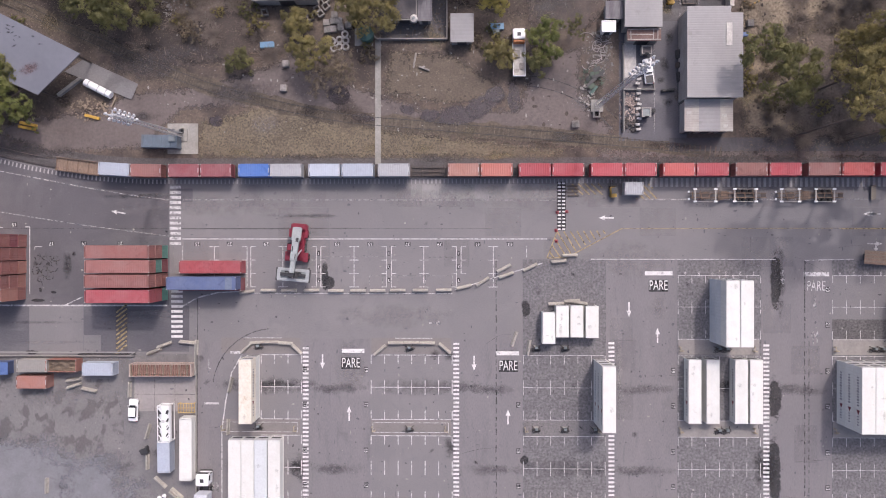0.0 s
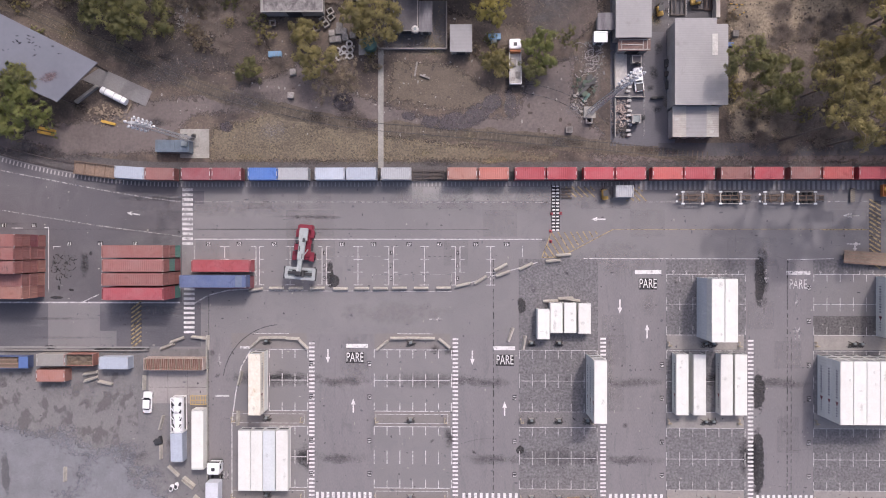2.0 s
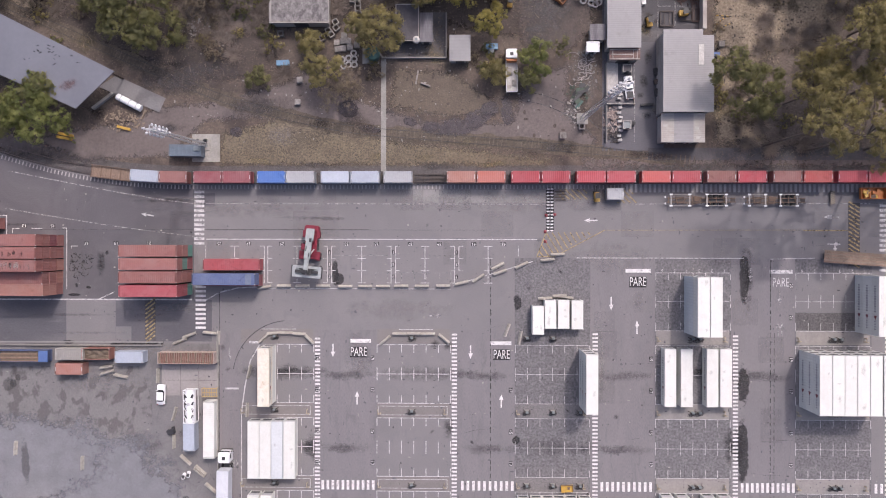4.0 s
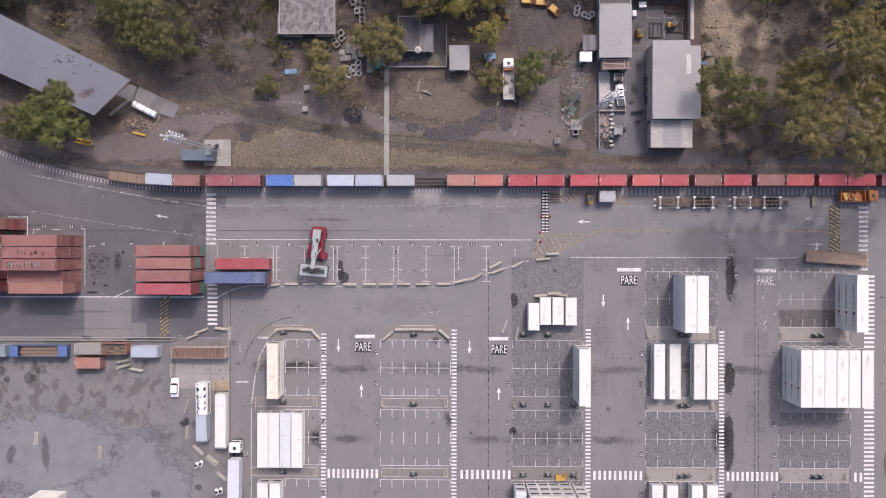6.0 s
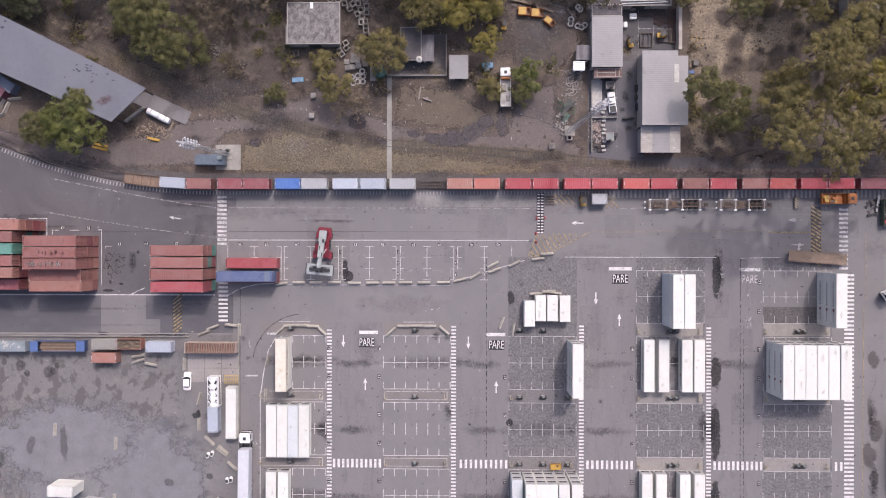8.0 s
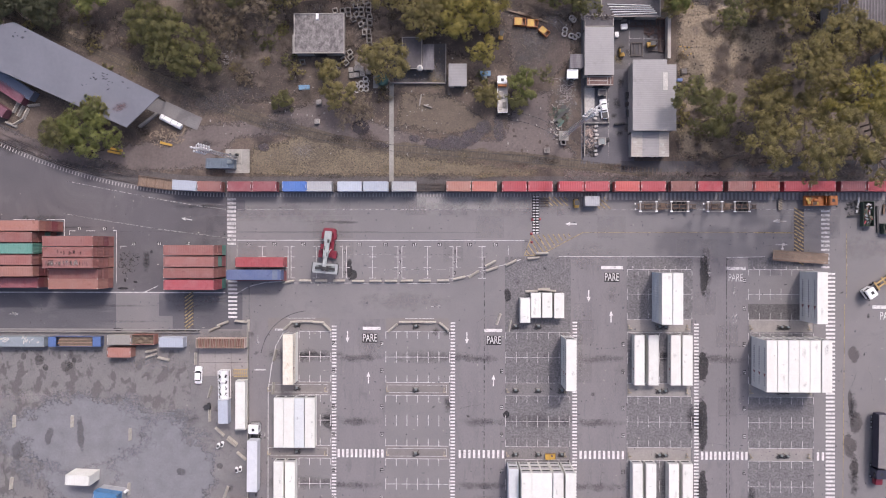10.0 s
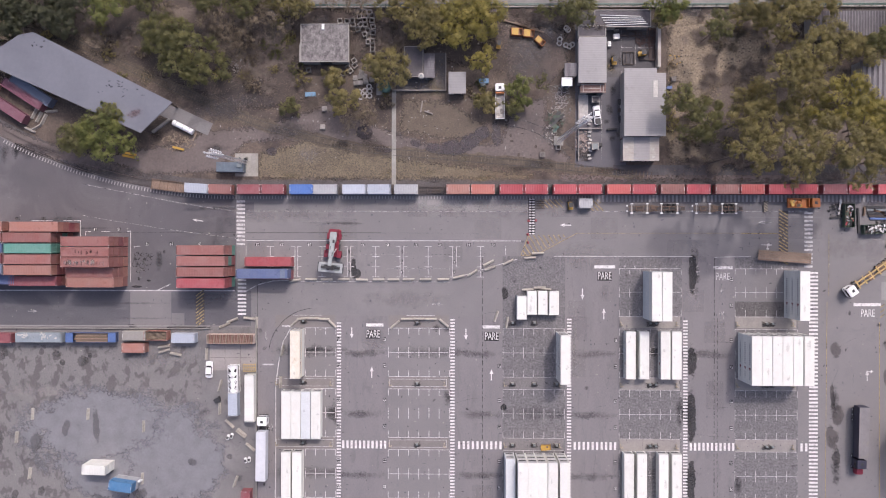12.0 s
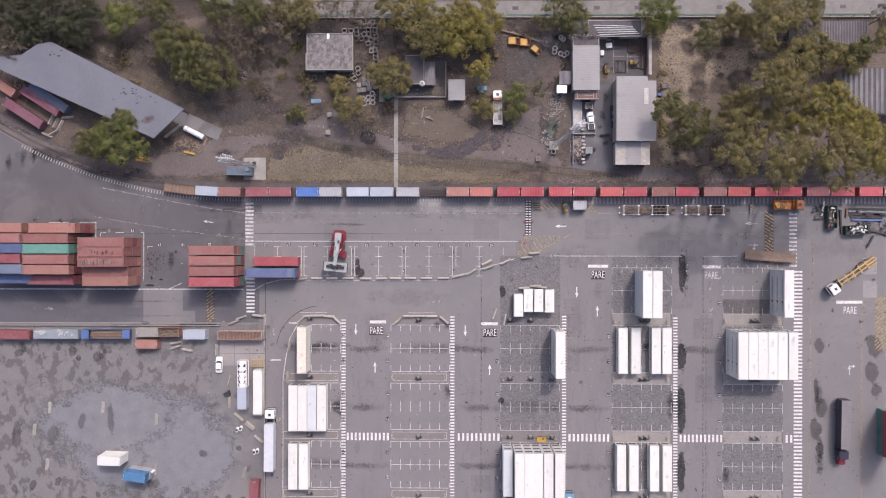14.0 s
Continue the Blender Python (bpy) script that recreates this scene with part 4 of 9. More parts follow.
for i, tiers in enumerate((("brown", "brown", "brown", "rust"), ("brown", "brown", "brown", "brown"), ("blue", "blue", "blue", "blue"), ("maroon", "maroon", "brown", "maroon"),
                           ("blue", "blue", "blue", "steelblue"), ("blue", "blue", "blue"))):
    stack((-118.23, -118.52)[i % 2] + (1.6 if i == 5 else 0), 5.34 - 2.69 * i, tiers, H=2.591, group="far container stack")

# ---- reefers ----

for x, y in ((17.74, -15.19), (20.33, -13.94), (23.08, -13.93), (25.99, -14.04)):
    reefer(x, y, L=6.06, group="short reefers", note="short, standing on grey gravel")
for k in range(3):
    lettered(28.02, -27.66, 0.06 + HC * k)
    for x in (50.52, 53.08):
        reefer(x, -11.89, 0.06 + HC * k, group="double reefer stack", paint="reefergrey" if k < 2 else "reefer", note="in a stack of three tiers")
    lettered(86.78, -11.64, 0.06 + HC * k)
    for i in range(6):
        x, y = 75.02 + 2.53 * i + (0.18 if i == 5 else 0), -27.69
        if i == 0:
            lettered(x, y, 0.06 + HC * k)
        else:
            reefer(x, y, 0.06 + HC * k, group="six-row reefer stack", note="in a stack of three tiers")
    for i, u in enumerate((14.70, 17.54, 20.03, 22.39, 25.02, 27.92)):
        if i > 0 or k < 2:
            reefer(u, -53.18 - 6.1, 0.06 + HC * k, group="reefer stack on gravel", paint="reefergrey" if i == 0 else "reefer", note="in a stack on grey gravel")
for u in (45.55, 54.38):
    lettered(u, -27.30, 0.06)
for u in (48.98, 57.21):
    reefer(u, -27.30, group="four reefers in a row")
for u in (45.16, 48.46, 53.93, 57.30):
    reefer(u, -58.64, group="four reefers in the next row")
for k in range(2):
    ob = reefer(-39.98, -27.06, 0.06 + HC * k, paint="reefer" if k == 0 else "rustywhite", group="old reefer stack", note="with rust stains on its roof")
    if k:
        marks(ob, 12.19, HC, -1)
for x in (-42.90, -40.36, -37.82, -35.22):
    reefer(x, -43.06, group="four reefers side by side", paint="reefergrey" if abs(x - -37.82) < 0.1 else "reefer")
for x in (-42.94, -40.12):
    reefer(x, -58.80, group="two reefers side by side")

# ---- row of boxes along the lot wall ----
def lot_box(x, y, L, paint, rz=0.0, z=0.03, open_top=False, note=""):
    return container(x, y, z, L, 2.591, paint, rz, open_top=open_top, label=note, group="boxes along the lot wall")


lot_box(-119.28, -23.58, 9.0, "maroon", note="maroon container roof beside the lot wall")
lot_box(-107.66, -23.39, 12.19, "wreckblue", note="battered grey-blue container with torn pale sheets on its roof")
torn = random.Random(14)
for i in range(16):
    ob = part("torn_sheet", boxes((0, 0, 0, torn.uniform(0.4, 1.5), torn.uniform(0.15, 0.45), 0.03), bevel=0.005), "palewash")
    ob.matrix_basis = pose(-107.66 + torn.uniform(-5.2, 5.2), -23.39 + torn.uniform(-0.2, 1.05), 2.6 + 0.002 * i, 0, 0, torn.uniform(0, 180))
    tagged(ob, "torn pale sheet lying on a battered container", "sheet metal", "torn sheets")
lot_box(-93.90, -23.35, 12.19, "blue", open_top=True, note="blue open-top container loaded with brown planks")
lot_box(-82.72, -22.81, 6.06, "dusty", note="dusty brown-grey short container in the lot")
lot_box(-77.04, -22.79, 6.06, "rust", open_top=True, note="rusty open-top short container")
lot_box(-82.83, -26.00, 6.06, "rust", note="orange-red short container in the lot")
lot_box(-69.83, -23.43, 6.06, "palewhite", note="bluish white short container with worn roof")
lot_box(-57.54, -23.61, 12.19, "fadedpink", open_top=True, note="rusty open-top container with timber bows")
lot_box(-56.87, -40.50, 6.06, "palewhite", 91, note="bluish white short container in the lot corner")
lot_box(-52.56, -38.96, 12.19, "reefer", 90, note="dirty white long container in the lot corner")
stack(-91.89, -56.91, ("reefer", "reefer"), L=6.06, H=2.591, group="boxes alone in the lot", rz=-2)
stack(-84.96, -61.16, ("grey", "azure"), L=6.06, H=2.591, group="boxes alone in the lot", rz=-8)
post = thing("gas_cylinder", -81.57, -60.81, 0.04, 0, "white upright cylinder standing beside a container", "cylinder")
bm = bmesh.new()
tube(bm, (0, 0, 0), (0, 0, 1.9), 0.36, sides=16)
tube(bm, (0, 0, 1.9), (0, 0, 2.15), 0.36, 0.12, sides=16)
part("shell", bm, "carwhite", post)
lot_box(-53.57, -65.91, 6.06, "maroon", 88, note="maroon short container at the lot edge")
stack(115.35, -48.9, ("teal", "shadedred", "shadedred", "brown", "brown"), H=2.591, rz=90, group="eastern containers")

# ---- the train ----
def wagon(s0, s1, boxes_on, timber=False):
    x, y, a = track_point((s0 + s1) / 2, 0.42)
    L = s1 - s0
    root = thing("flat_wagon", x, y, 0.24, a, "dark steel container wagon standing on the loading track", "rail wagon", "train wagons")
    bm = boxes((0, -0.75, 0.78, L, 0.22, 0.3), (0, 0.75, 0.78, L, 0.22, 0.3), *[(L * (i / 6 - 0.5) * 0.97, 0, 0.8, 0.3, 2.3, 0.2) for i in range(7)], (0, 0, 0.7, L, 0.3, 0.25))
    part("underframe", bm, "steel", root)
    for e in (-1, 1):
        bg = part("bogie", boxes((e * (L / 2 - 2.0), 0, 0.42, 2.4, 1.9, 0.25)), "steel", root)
        for dx in (-0.9, 0.9):
            for sy in (-0.72, 0.72):
                bm = wheel_mesh(0.42, 0.13)
                bmesh.ops.translate(bm, verts=bm.verts, vec=(e * (L / 2 - 2.0) + dx, sy, 0.42))
                part("wheel", bm, "steel", bg)
    if timber:
        for i in range(26):
            part("deck_plank", boxes((L * ((i + 0.5) / 26 - 0.5), 0, 0.96, L / 26 - 0.05, 2.3, 0.07)), "tanboard", root)
        for i in range(5):
            part("cross_bar", boxes((L * (i / 4 - 0.5) * 0.98, 0, 1.02, 0.2, 2.5, 0.14)), "rustbrown", root)
        for sy in (-1.28, 1.28):
            part("side_board", boxes((0, sy, 1.2, L, 0.12, 0.45)), "rustbrown", root)
    for c0, paint in boxes_on:
        cx, cy, ca = track_point(c0, 0.42)
        container(cx, cy, 1.15, 6.06, 2.591, paint, ca, label=f"{HUE[paint]} short container loaded on a rail wagon", group="containers on the train")


TRAIN = (
    ((-28.56 - 0.2, -15.75 + 0.2), ((-25.35, "palewhite"), (-19.00, "palewhite"))),
    ((-15.21 - 0.2, -2.27), ((-12.01, "grey"),)),
    ((-1.80 - 0.2, 10.80 + 0.2), ((1.38, "rust"), (7.68, "orange"))),
    ((11.88 - 0.2, 24.43 + 0.2), ((14.99, "red"), (21.32, "red"))),
    ((25.50 - 0.2, 38.12 + 0.2), ((28.71, "red"), (35.02, "red"))),
    ((39.18 - 0.2, 51.86 + 0.2), ((42.33, "scarlet"), (48.67, "red"))),
    ((52.81 - 0.2, 65.44 + 0.2), ((55.95, "brown"), (62.36, "red"))),
    ((66.60 - 0.2, 79.17 + 0.2), ((69.67, "brown"), (76.01, "scarlet"))),
    ((80.02 - 0.2, 92.62 + 0.2), ((83.13, "red"), (89.43, "red"))),
    ((93.50 - 0.2, 106.36 + 0.2), ((96.76, "maroon"), (103.11, "red"))),
    ((107.25 - 0.2, 120.07 + 0.2), ((110.49, "red"), (116.98, "maroon"))),
)
for (s0, s1), load in TRAIN:
    wagon(s0, s1, load)
S0 = -28.56
wagon(S0 - 13.6, S0 - 0.9, ((S0 - 13.4 + 3.05, "brightblue"), (S0 - 13.4 + 9.2, "grey")))
wagon(S0 - 27.2, S0 - 14.5, ((S0 - 27.0 + 3.05, "maroon"), (S0 - 27.0 + 9.25, "maroon")))
wagon(S0 - 40.8, S0 - 28.1, ((S0 - 40.6 + 3.05, "palewhite"), (S0 - 40.6 + 9.25, "brown")))
wagon(S0 - 50.2, S0 - 41.5, (), True)

# grime on the roofs of the white reefers
roofs = [o for o in scene.objects if o.name.startswith("reefer_container")]
grimy = random.Random(9)
for o in roofs:
    x, y, z = o.matrix_basis.translation
    for k in range(2):
        if grimy.random() < 0.75:
            GRIME.append((x + grimy.uniform(-0.7, 0.7), y + grimy.uniform(-5, 5) * (0.4 if o.get("group") == "short reefers" else 1), grimy.uniform(0.4, 1.6), grimy.uniform(0.5, 3.5), z + HC + 0.012))


# ---- road markings ----
PAINT_Z = 0.075


def painted(name, rows, mat, label, category="road marking"):
    """Painted strips, each a thin raised film: x0, y0, x1, y1 and width for a line."""
    bm = bmesh.new()
    for n, (x0, y0, x1, y1, wdt) in enumerate(rows):
        a, b = Vector((x0, y0)), Vector((x1, y1))
        d = b - a
        box(bm, *((a + b) / 2), PAINT_Z - 0.004 + 0.0012 * (n % 9), d.length, wdt, 0.008, math.degrees(math.atan2(d.y, d.x)))
    return tagged(part(name, bm, mat), label, category, kind="structure")


def crosswalk(x, y0, y1, width, pitch, thick, mat="fresh", label="white zebra crossing stripes painted on asphalt", along_x=False):
    root = thing("crosswalk", 0, 0, 0, 0, label, "crosswalk", kind="structure")
    n = int(round(abs(y1 - y0) / pitch))
    first = None
    for i in range(n):
        v = y0 + (y1 - y0) * (i + 0.5) / n
        m = pose(v, x, PAINT_Z, 0, 0, 90) if along_x else pose(x, v, PAINT_Z)
        if first is None:
            first = part("stripe", boxes((0, 0, 0, width, thick, 0.008)), mat, root)
            first.matrix_basis = m
        else:
            again("stripe", first, root, m)
    return root


def writing(text, x, y, size, rz, mat, label, name="painted_number", wide=1.0):
    cu = bpy.data.curves.new(name, "FONT")
    cu.body, cu.size, cu.align_x, cu.align_y, cu.extrude = text, size, "CENTER", "CENTER", 0.004
    tmp = bpy.data.objects.new(name, cu)
    me = bpy.data.meshes.new_from_object(tmp)
    me.name = name
    bpy.data.objects.remove(tmp)
    me.materials.append(M[mat])
    ob = new(name, me)
    ob.matrix_basis = pose(x, y, PAINT_Z + 0.02, 0, 0, rz) @ Matrix.Diagonal((wide, 1, 1, 1))
    return tagged(ob, label, "road marking", kind="structure")


def arrow(x, y, rz, L=2.9, mat="fresh", label="white direction arrow painted on asphalt"):
    """Points along +y before its turn."""
    bm = sheet([(-0.14, -L / 2), (0.14, -L / 2), (0.14, L * 0.08), (0.48, L * 0.08), (0, L / 2), (-0.48, L * 0.08), (-0.14, L * 0.08)], PAINT_Z)
    ob = part("arrow", bm, mat)
    ob.matrix_basis = pose(x, y, 0, 0, 0, rz)
    return tagged(ob, label, "road marking", kind="structure")


# stop words with their bars
for x, y, box_under, bx0, bx1, by, mat in (
    (-20.76, -22.49, True, -22.54, -18.08, -20.05, "fresh"), (10.16, -22.95, True, 7.79, 12.26, -20.46, "fresh"),
    (39.40, -7.20, True, 36.76, 42.14, -4.77, "fresh"), (69.87, -7.28, False, 67.47, 72.37, -4.92, "white"),
    (106.99, -16.64, False, 103.37, 110.30, -14.37, "fresh")):
    if box_under:
        tagged(part("word_panel", boxes((x, y, PAINT_Z, 3.75, 2.3, 0.008)), "black"), "black painted panel behind a stop word", "road marking", kind="structure")
    writing("PARE", x, y, 2.75, 0, mat, "large white stop word painted on the lane", "stop_word", 0.58)
    painted("stop_bar", [(bx0, by, bx1, by, 0.8)], mat, "white stop bar painted across the lane")
for x, y, rz in ((-26.34, -22.17, 180), (3.47, -22.42, 180), (-21.09, -32.39, 0), (10.11, -32.92, 0), (33.69, -11.84, 180), (39.23, -16.90, 0), (29.29, 6.05, 90)):
    arrow(x, y, rz)
for x, y, rz in ((-66.87, 7.24, 80), (63.45, -5.63, 180), (69.32, -17.27, 0), (70.09, -17.27, 0), (80.39, 6.78, 90), (81.15, 0.99, -90), (-110.72, -16.72, -90), (106.85, -32.62, 0),
                 (69.65, -10.57, 180), (-3.96, -14.56, -90), (80.94, 6.77, 90), (-48.92, -23.21, 180)):
    arrow(x, y, rz, mat="white" if y > 0 or x > 100 else "faded", label="worn white direction arrow painted on asphalt")

for x, y, turn in ((106.85, -32.62, -90), (81.15, 0.99, 180)):
    arrow(x + (0.75 if turn == -90 else 0.2), y + (1.0 if turn == -90 else -0.7), turn, 1.8, "white", "worn white turning arrow painted on asphalt")

# crossings
crosswalk(-55.54, 12.71, 0.53, 2.25, 1.04, 0.55, "white", "worn zebra crossing stripes across the yard road")
crosswalk(-55.2, -7.9, -17.8, 2.25, 0.99, 0.5, "fresh", "zebra crossing stripes beside the container stack")
for cx, y0 in ((-29.69, -19.18), (-0.02, -18.21), (30.28, -18.03), (60.29, -18.39)):
    crosswalk(cx, y0, y0 - 84.0, 1.15, 0.82, 0.40, "fresh", "ladder of white stripes along a reefer lane")
crosswalk(93.14, -5.71, -5.71 - 66.0, 2.3, 0.98, 0.5, "fresh", "ladder of white stripes along a reefer lane")
crosswalk(91.81, 9.83, -5.10, 2.1, 1.05, 0.55, "white", "worn zebra crossing stripes across the yard road")
for a, b in ((-29.07, -17.03), (1.14, 13.11), (31.18, 42.78), (61.19, 73.18), (89.53, 91.94)):
    crosswalk(-51.28, a, b, 2.05, 1.14, 0.58, "fresh", "zebra crossing stripes between reefer lots", along_x=True)
crosswalk(-47.02, -50.02, -46.76, 2.0, 0.85, 0.45, "faded", "faded zebra stripes across the narrow lane", along_x=True)

# yard lines
painted("lane_line", [(-54.13, 1.95, 17.73, 1.93, 0.2)], "white", "long white lane line along the bays")
painted("lane_line", [(-98.30, 8.68, -90.65, 7.32, 0.13), (-90.65, 7.32, -73.65, 4.67, 0.13), (-73.65, 4.67, -55.59, 2.37, 0.13)], "faded", "faded white lane line bending along the track")
painted("lane_line", [(-97.40, 16.80, -90.65, 15.46, 0.16), (-90.65, 15.46, -73.64, 12.18, 0.16), (-73.64, 12.18, -63.48, 10.48, 0.16), (-63.48, 10.48, -56.72, 9.69, 0.16), (-57.84, 9.69, 19.60, 9.54, 0.16), (35.56, 9.57, 94.29, 9.68, 0.14)], "faded", "faded broken white line beside the track")
painted("lane_line", [(32.26, 3.95, 83.33, 4.03, 0.1), (85.54, 3.89, 74.64, 3.88, 0.18)], "yellow", "faded yellow centre line of the yard road")
painted("lane_line", [(26.32, -2.02, 62.03, -2.06, 0.16), (67.69, -2.23, 77.04, -2.00, 0.14)], "white", "white edge line along the reefer lots")
BAY_U = ((-27.56, 0.53), (-26.67, 0.53), (-20.12, 0.53), (-13.74, 0.53), (-12.77, 0.53), (-6.40, 0.53), (0.00, 0.53), (0.92, 0.53), (7.23, 0.53),
         (-41.27, 0.53), (-40.54, 0.53), (-34.19, 0.53), (-47.78, 0.53))
BAY_TOP, SLOT = 0.44, 2.64
rows = []
PAIRS = ((-41.27, -40.54), (-27.56, -26.67), (-13.74, -12.77), (0.00, 0.92))
for x, _ in BAY_U:
    near, far = (0.95 if all(x != p[1] for p in PAIRS) else 0.0), (0.95 if all(x != p[0] for p in PAIRS) else 0.0)
    rows.append((x, BAY_TOP, x, BAY_TOP - (2 if x == 0.92 else 3) * SLOT - 0.1, 0.15))
    for k in range(3 if x == 0.92 else 4):
        rows.append((x - near, BAY_TOP - SLOT * k, x + far, BAY_TOP - SLOT * k, 0.13))
rows += [(13.75, 0.52, 13.75, -1.69, 0.15), (-54.13, 0.53, -54.13, -2.15, 0.13), (-83.61, 0.42, -83.61, -0.14, 0.13), (-83.61, 0.42, -82.14, 0.42, 0.13), (-84.63, 4.35, -84.63, -8.89, 0.17), (-85.54, 4.35, -84.63, 4.35, 0.17),
         (-97.9, 7.1, -97.9, 2.6, 0.17), (-102.5, 7.1, -97.9, 7.1, 0.15), (-111.0, 7.1, -105.4, 7.1, 0.15), (-96.6, 4.26, -96.6, 3.2, 0.15), (-96.6, 4.26, -95.06, 4.26, 0.15), (-92.40, 4.26, -90.06, 4.26, 0.15)]
painted("bay_lines", rows, "white", "white painted container bay lines with slot ticks")
for text, x, y in (("31", -30.85, 0.92), ("33", -23.43, 0.92), ("35", -16.91, 0.92), ("37", -9.57, 0.91), ("39", -3.29, 0.91), ("41", 4.13, 0.91), ("43", 10.55, 0.91),
                   ("13", -94.0, 4.85), ("15", -87.74, 4.85), ("17", -80.26, 1.04), ("19", -73.76, 1.09), ("21", -66.53, 1.09), ("25", -51.15, 0.98), ("27", -44.75, 0.98), ("29", -37.46, 0.97)):
    tagged(part("number_panel", boxes((x, y, PAINT_Z, 1.15, 0.85, 0.008)), "dimblack"), "black painted panel behind a bay number", "road marking", kind="structure")
    writing(text, x, y, 0.95, 180, "fresh", "white bay number painted on asphalt")
for a, b in PAIRS[1:]:
    for k in range(3):
        u, v = (a + b) / 2, BAY_TOP - SLOT * (k + 0.5)
        tagged(part("number_panel", boxes((u, v, PAINT_Z, 0.52, 0.9, 0.008)), "dimblack"), "black painted panel behind a slot number", "road marking", kind="structure")
        writing(str(k + 1), u, v, 0.8, 180, "fresh", "white slot number painted between bay lines")
painted("strip_outline", [(-17.1, -5.3, -0.8, -5.3, 0.09)] + [(u, -5.3, u, -7.0, 0.09) for u in (-17.1, -14.5, -11.5, -8.7, -6.1, -3.2, -0.8)] + [(-26.0, -1.57, -14.2, -1.57, 0.07)], "faded", "faint white outlines of older slots in the bays")
painted("seam", [(-5.6 + 1.1 * i, -1.6, -5.1 + 1.1 * i, -1.65, 0.07) for i in range(5)], "seam", "broken dark sealing across the bays", "seam")
for x in (-100.9, -107.8, -114.7):
    tagged(part("number_panel", boxes((x, 7.65, PAINT_Z, 1.15, 0.85, 0.008)), "dimblack"), "black painted panel behind a bay number", "road marking", kind="structure")
    painted("number_bars", [(x - 0.2, 7.35, x - 0.2, 7.95, 0.22), (x + 0.22, 7.35, x + 0.22, 7.95, 0.22)], "white", "worn white bay number that cannot be read")
painted("kerb_line", [(-124.90, -11.25, -57.17, -11.20, 0.3), (-77.72, -11.23, -74.10, -9.55, 0.2), (-54.24, -11.42, -51.10, -9.63, 0.25), (-51.10, -9.63, -47.05, -8.62, 0.25), (-47.05, -8.62, -40.99, -8.28, 0.25),
                      (-40.99, -8.73, -0.85, -8.79, 0.12), (-0.30, -8.01, 16.85, -2.79, 0.2)], "white", "white painted edge line under the barriers")

# reefer lot grids
TICK = COL_W / 6.12
for i, cx in enumerate(COLS):
    rows = []
    thin = 1.0 if i < 2 else 0.62
    for k in range(-1, 5):
        y = ISLE_Y - ISLE_STEP * k
        first = 3 if i == 0 and k < 2 else 0
        for sgn in (-1, 1):
            if k == -1 and sgn == 1 and i < 3:
                continue
            yy = y + sgn * 1.6
            rows.append((cx + 0.1 + first * TICK, yy, cx + COL_W - 0.4, yy, 0.15 * thin))
            for s in range(first, 7):
                rows.append((cx + 0.15 + s * TICK, yy, cx + 0.15 + s * TICK, yy + sgn * 1.75, 0.17 * thin))
        yc = y - ISLE_STEP / 2
        if not (i == 1 and k % 2 == 0):
            rows.append((cx + 0.1 + first * TICK, yc, cx + COL_W - 0.4, yc, 0.15 * thin))
        for s in range(first, 7):
            rows.append((cx + 0.15 + s * TICK, yc - 1.4, cx + 0.15 + s * TICK, yc + 1.4, 0.17 * thin))
    if i > 2:
        yc = ISLE_Y + ISLE_STEP * 1.5
        rows.append((cx + 0.1, yc, cx + COL_W - 0.4, yc, 0.15 * thin))
        for s in range(7):
            rows.append((cx + 0.15 + s * TICK, yc - 1.4, cx + 0.15 + s * TICK, yc + 1.4, 0.17 * thin))
        yt = -5.21
        rows.append((cx + 0.1, yt, cx + COL_W - 0.4, yt, 0.12))
        for s in range(7):
            rows.append((cx + 0.15 + s * TICK, yt, cx + 0.15 + s * TICK, yt - 1.5, 0.12))
    if i < 2:
        strip = []
        for k in range(0, 5):
            y = ISLE_Y - ISLE_STEP * k
            x0, x1 = cx + 0.5 + first * TICK, cx + COL_W - 0.9
            strip += [(x0, y + 0.95, x1, y + 0.95, 0.1), (x0, y - 0.95, x1, y - 0.95, 0.1), (x0, y - 0.95, x0, y + 0.95, 0.1), (x1, y - 0.95, x1, y + 0.95, 0.1)]
        strip.append((cx + 4.9, -17.55, cx + 12.2, -17.55, 0.12))
        painted("strip_outline", strip, "white", "worn white outlines round the service strips")
    painted("lot_lines", rows, "white", "thin white slot lines of a reefer lot")
    for k in range(-1 if i != 4 else -2, 5):
        for j, (dy, odd) in enumerate(((11.35, 0), (4.5, 1))):
            num = 19 - 4 * (k + 1) - 2 * j
            if k == -2:
                num = 23 - 2 * j
            y = ISLE_Y - ISLE_STEP * k - ISLE_STEP + dy
            if 0 < num < 24 and not (i == 2 and k == -1 and j == 0):
                nx = cx - 0.85 if i else cx + COL_W + 0.55
                tagged(part("number_panel", boxes((nx, y, PAINT_Z + (0.0 if i else 0.006), 0.8, 1.1, 0.008)), "dimblack"), "black painted panel behind a row number", "road marking", kind="structure")
                writing("%02d" % num, nx, y, 0.95, -90, "fresh", "white row number painted beside a reefer lot")
    if i > 2:
        for s in range(6):
            writing(str(6 - s), cx + 0.15 + (s + 0.5) * TICK, -4.76, 1.0, 180, "white", "white slot number painted on a reefer lot")

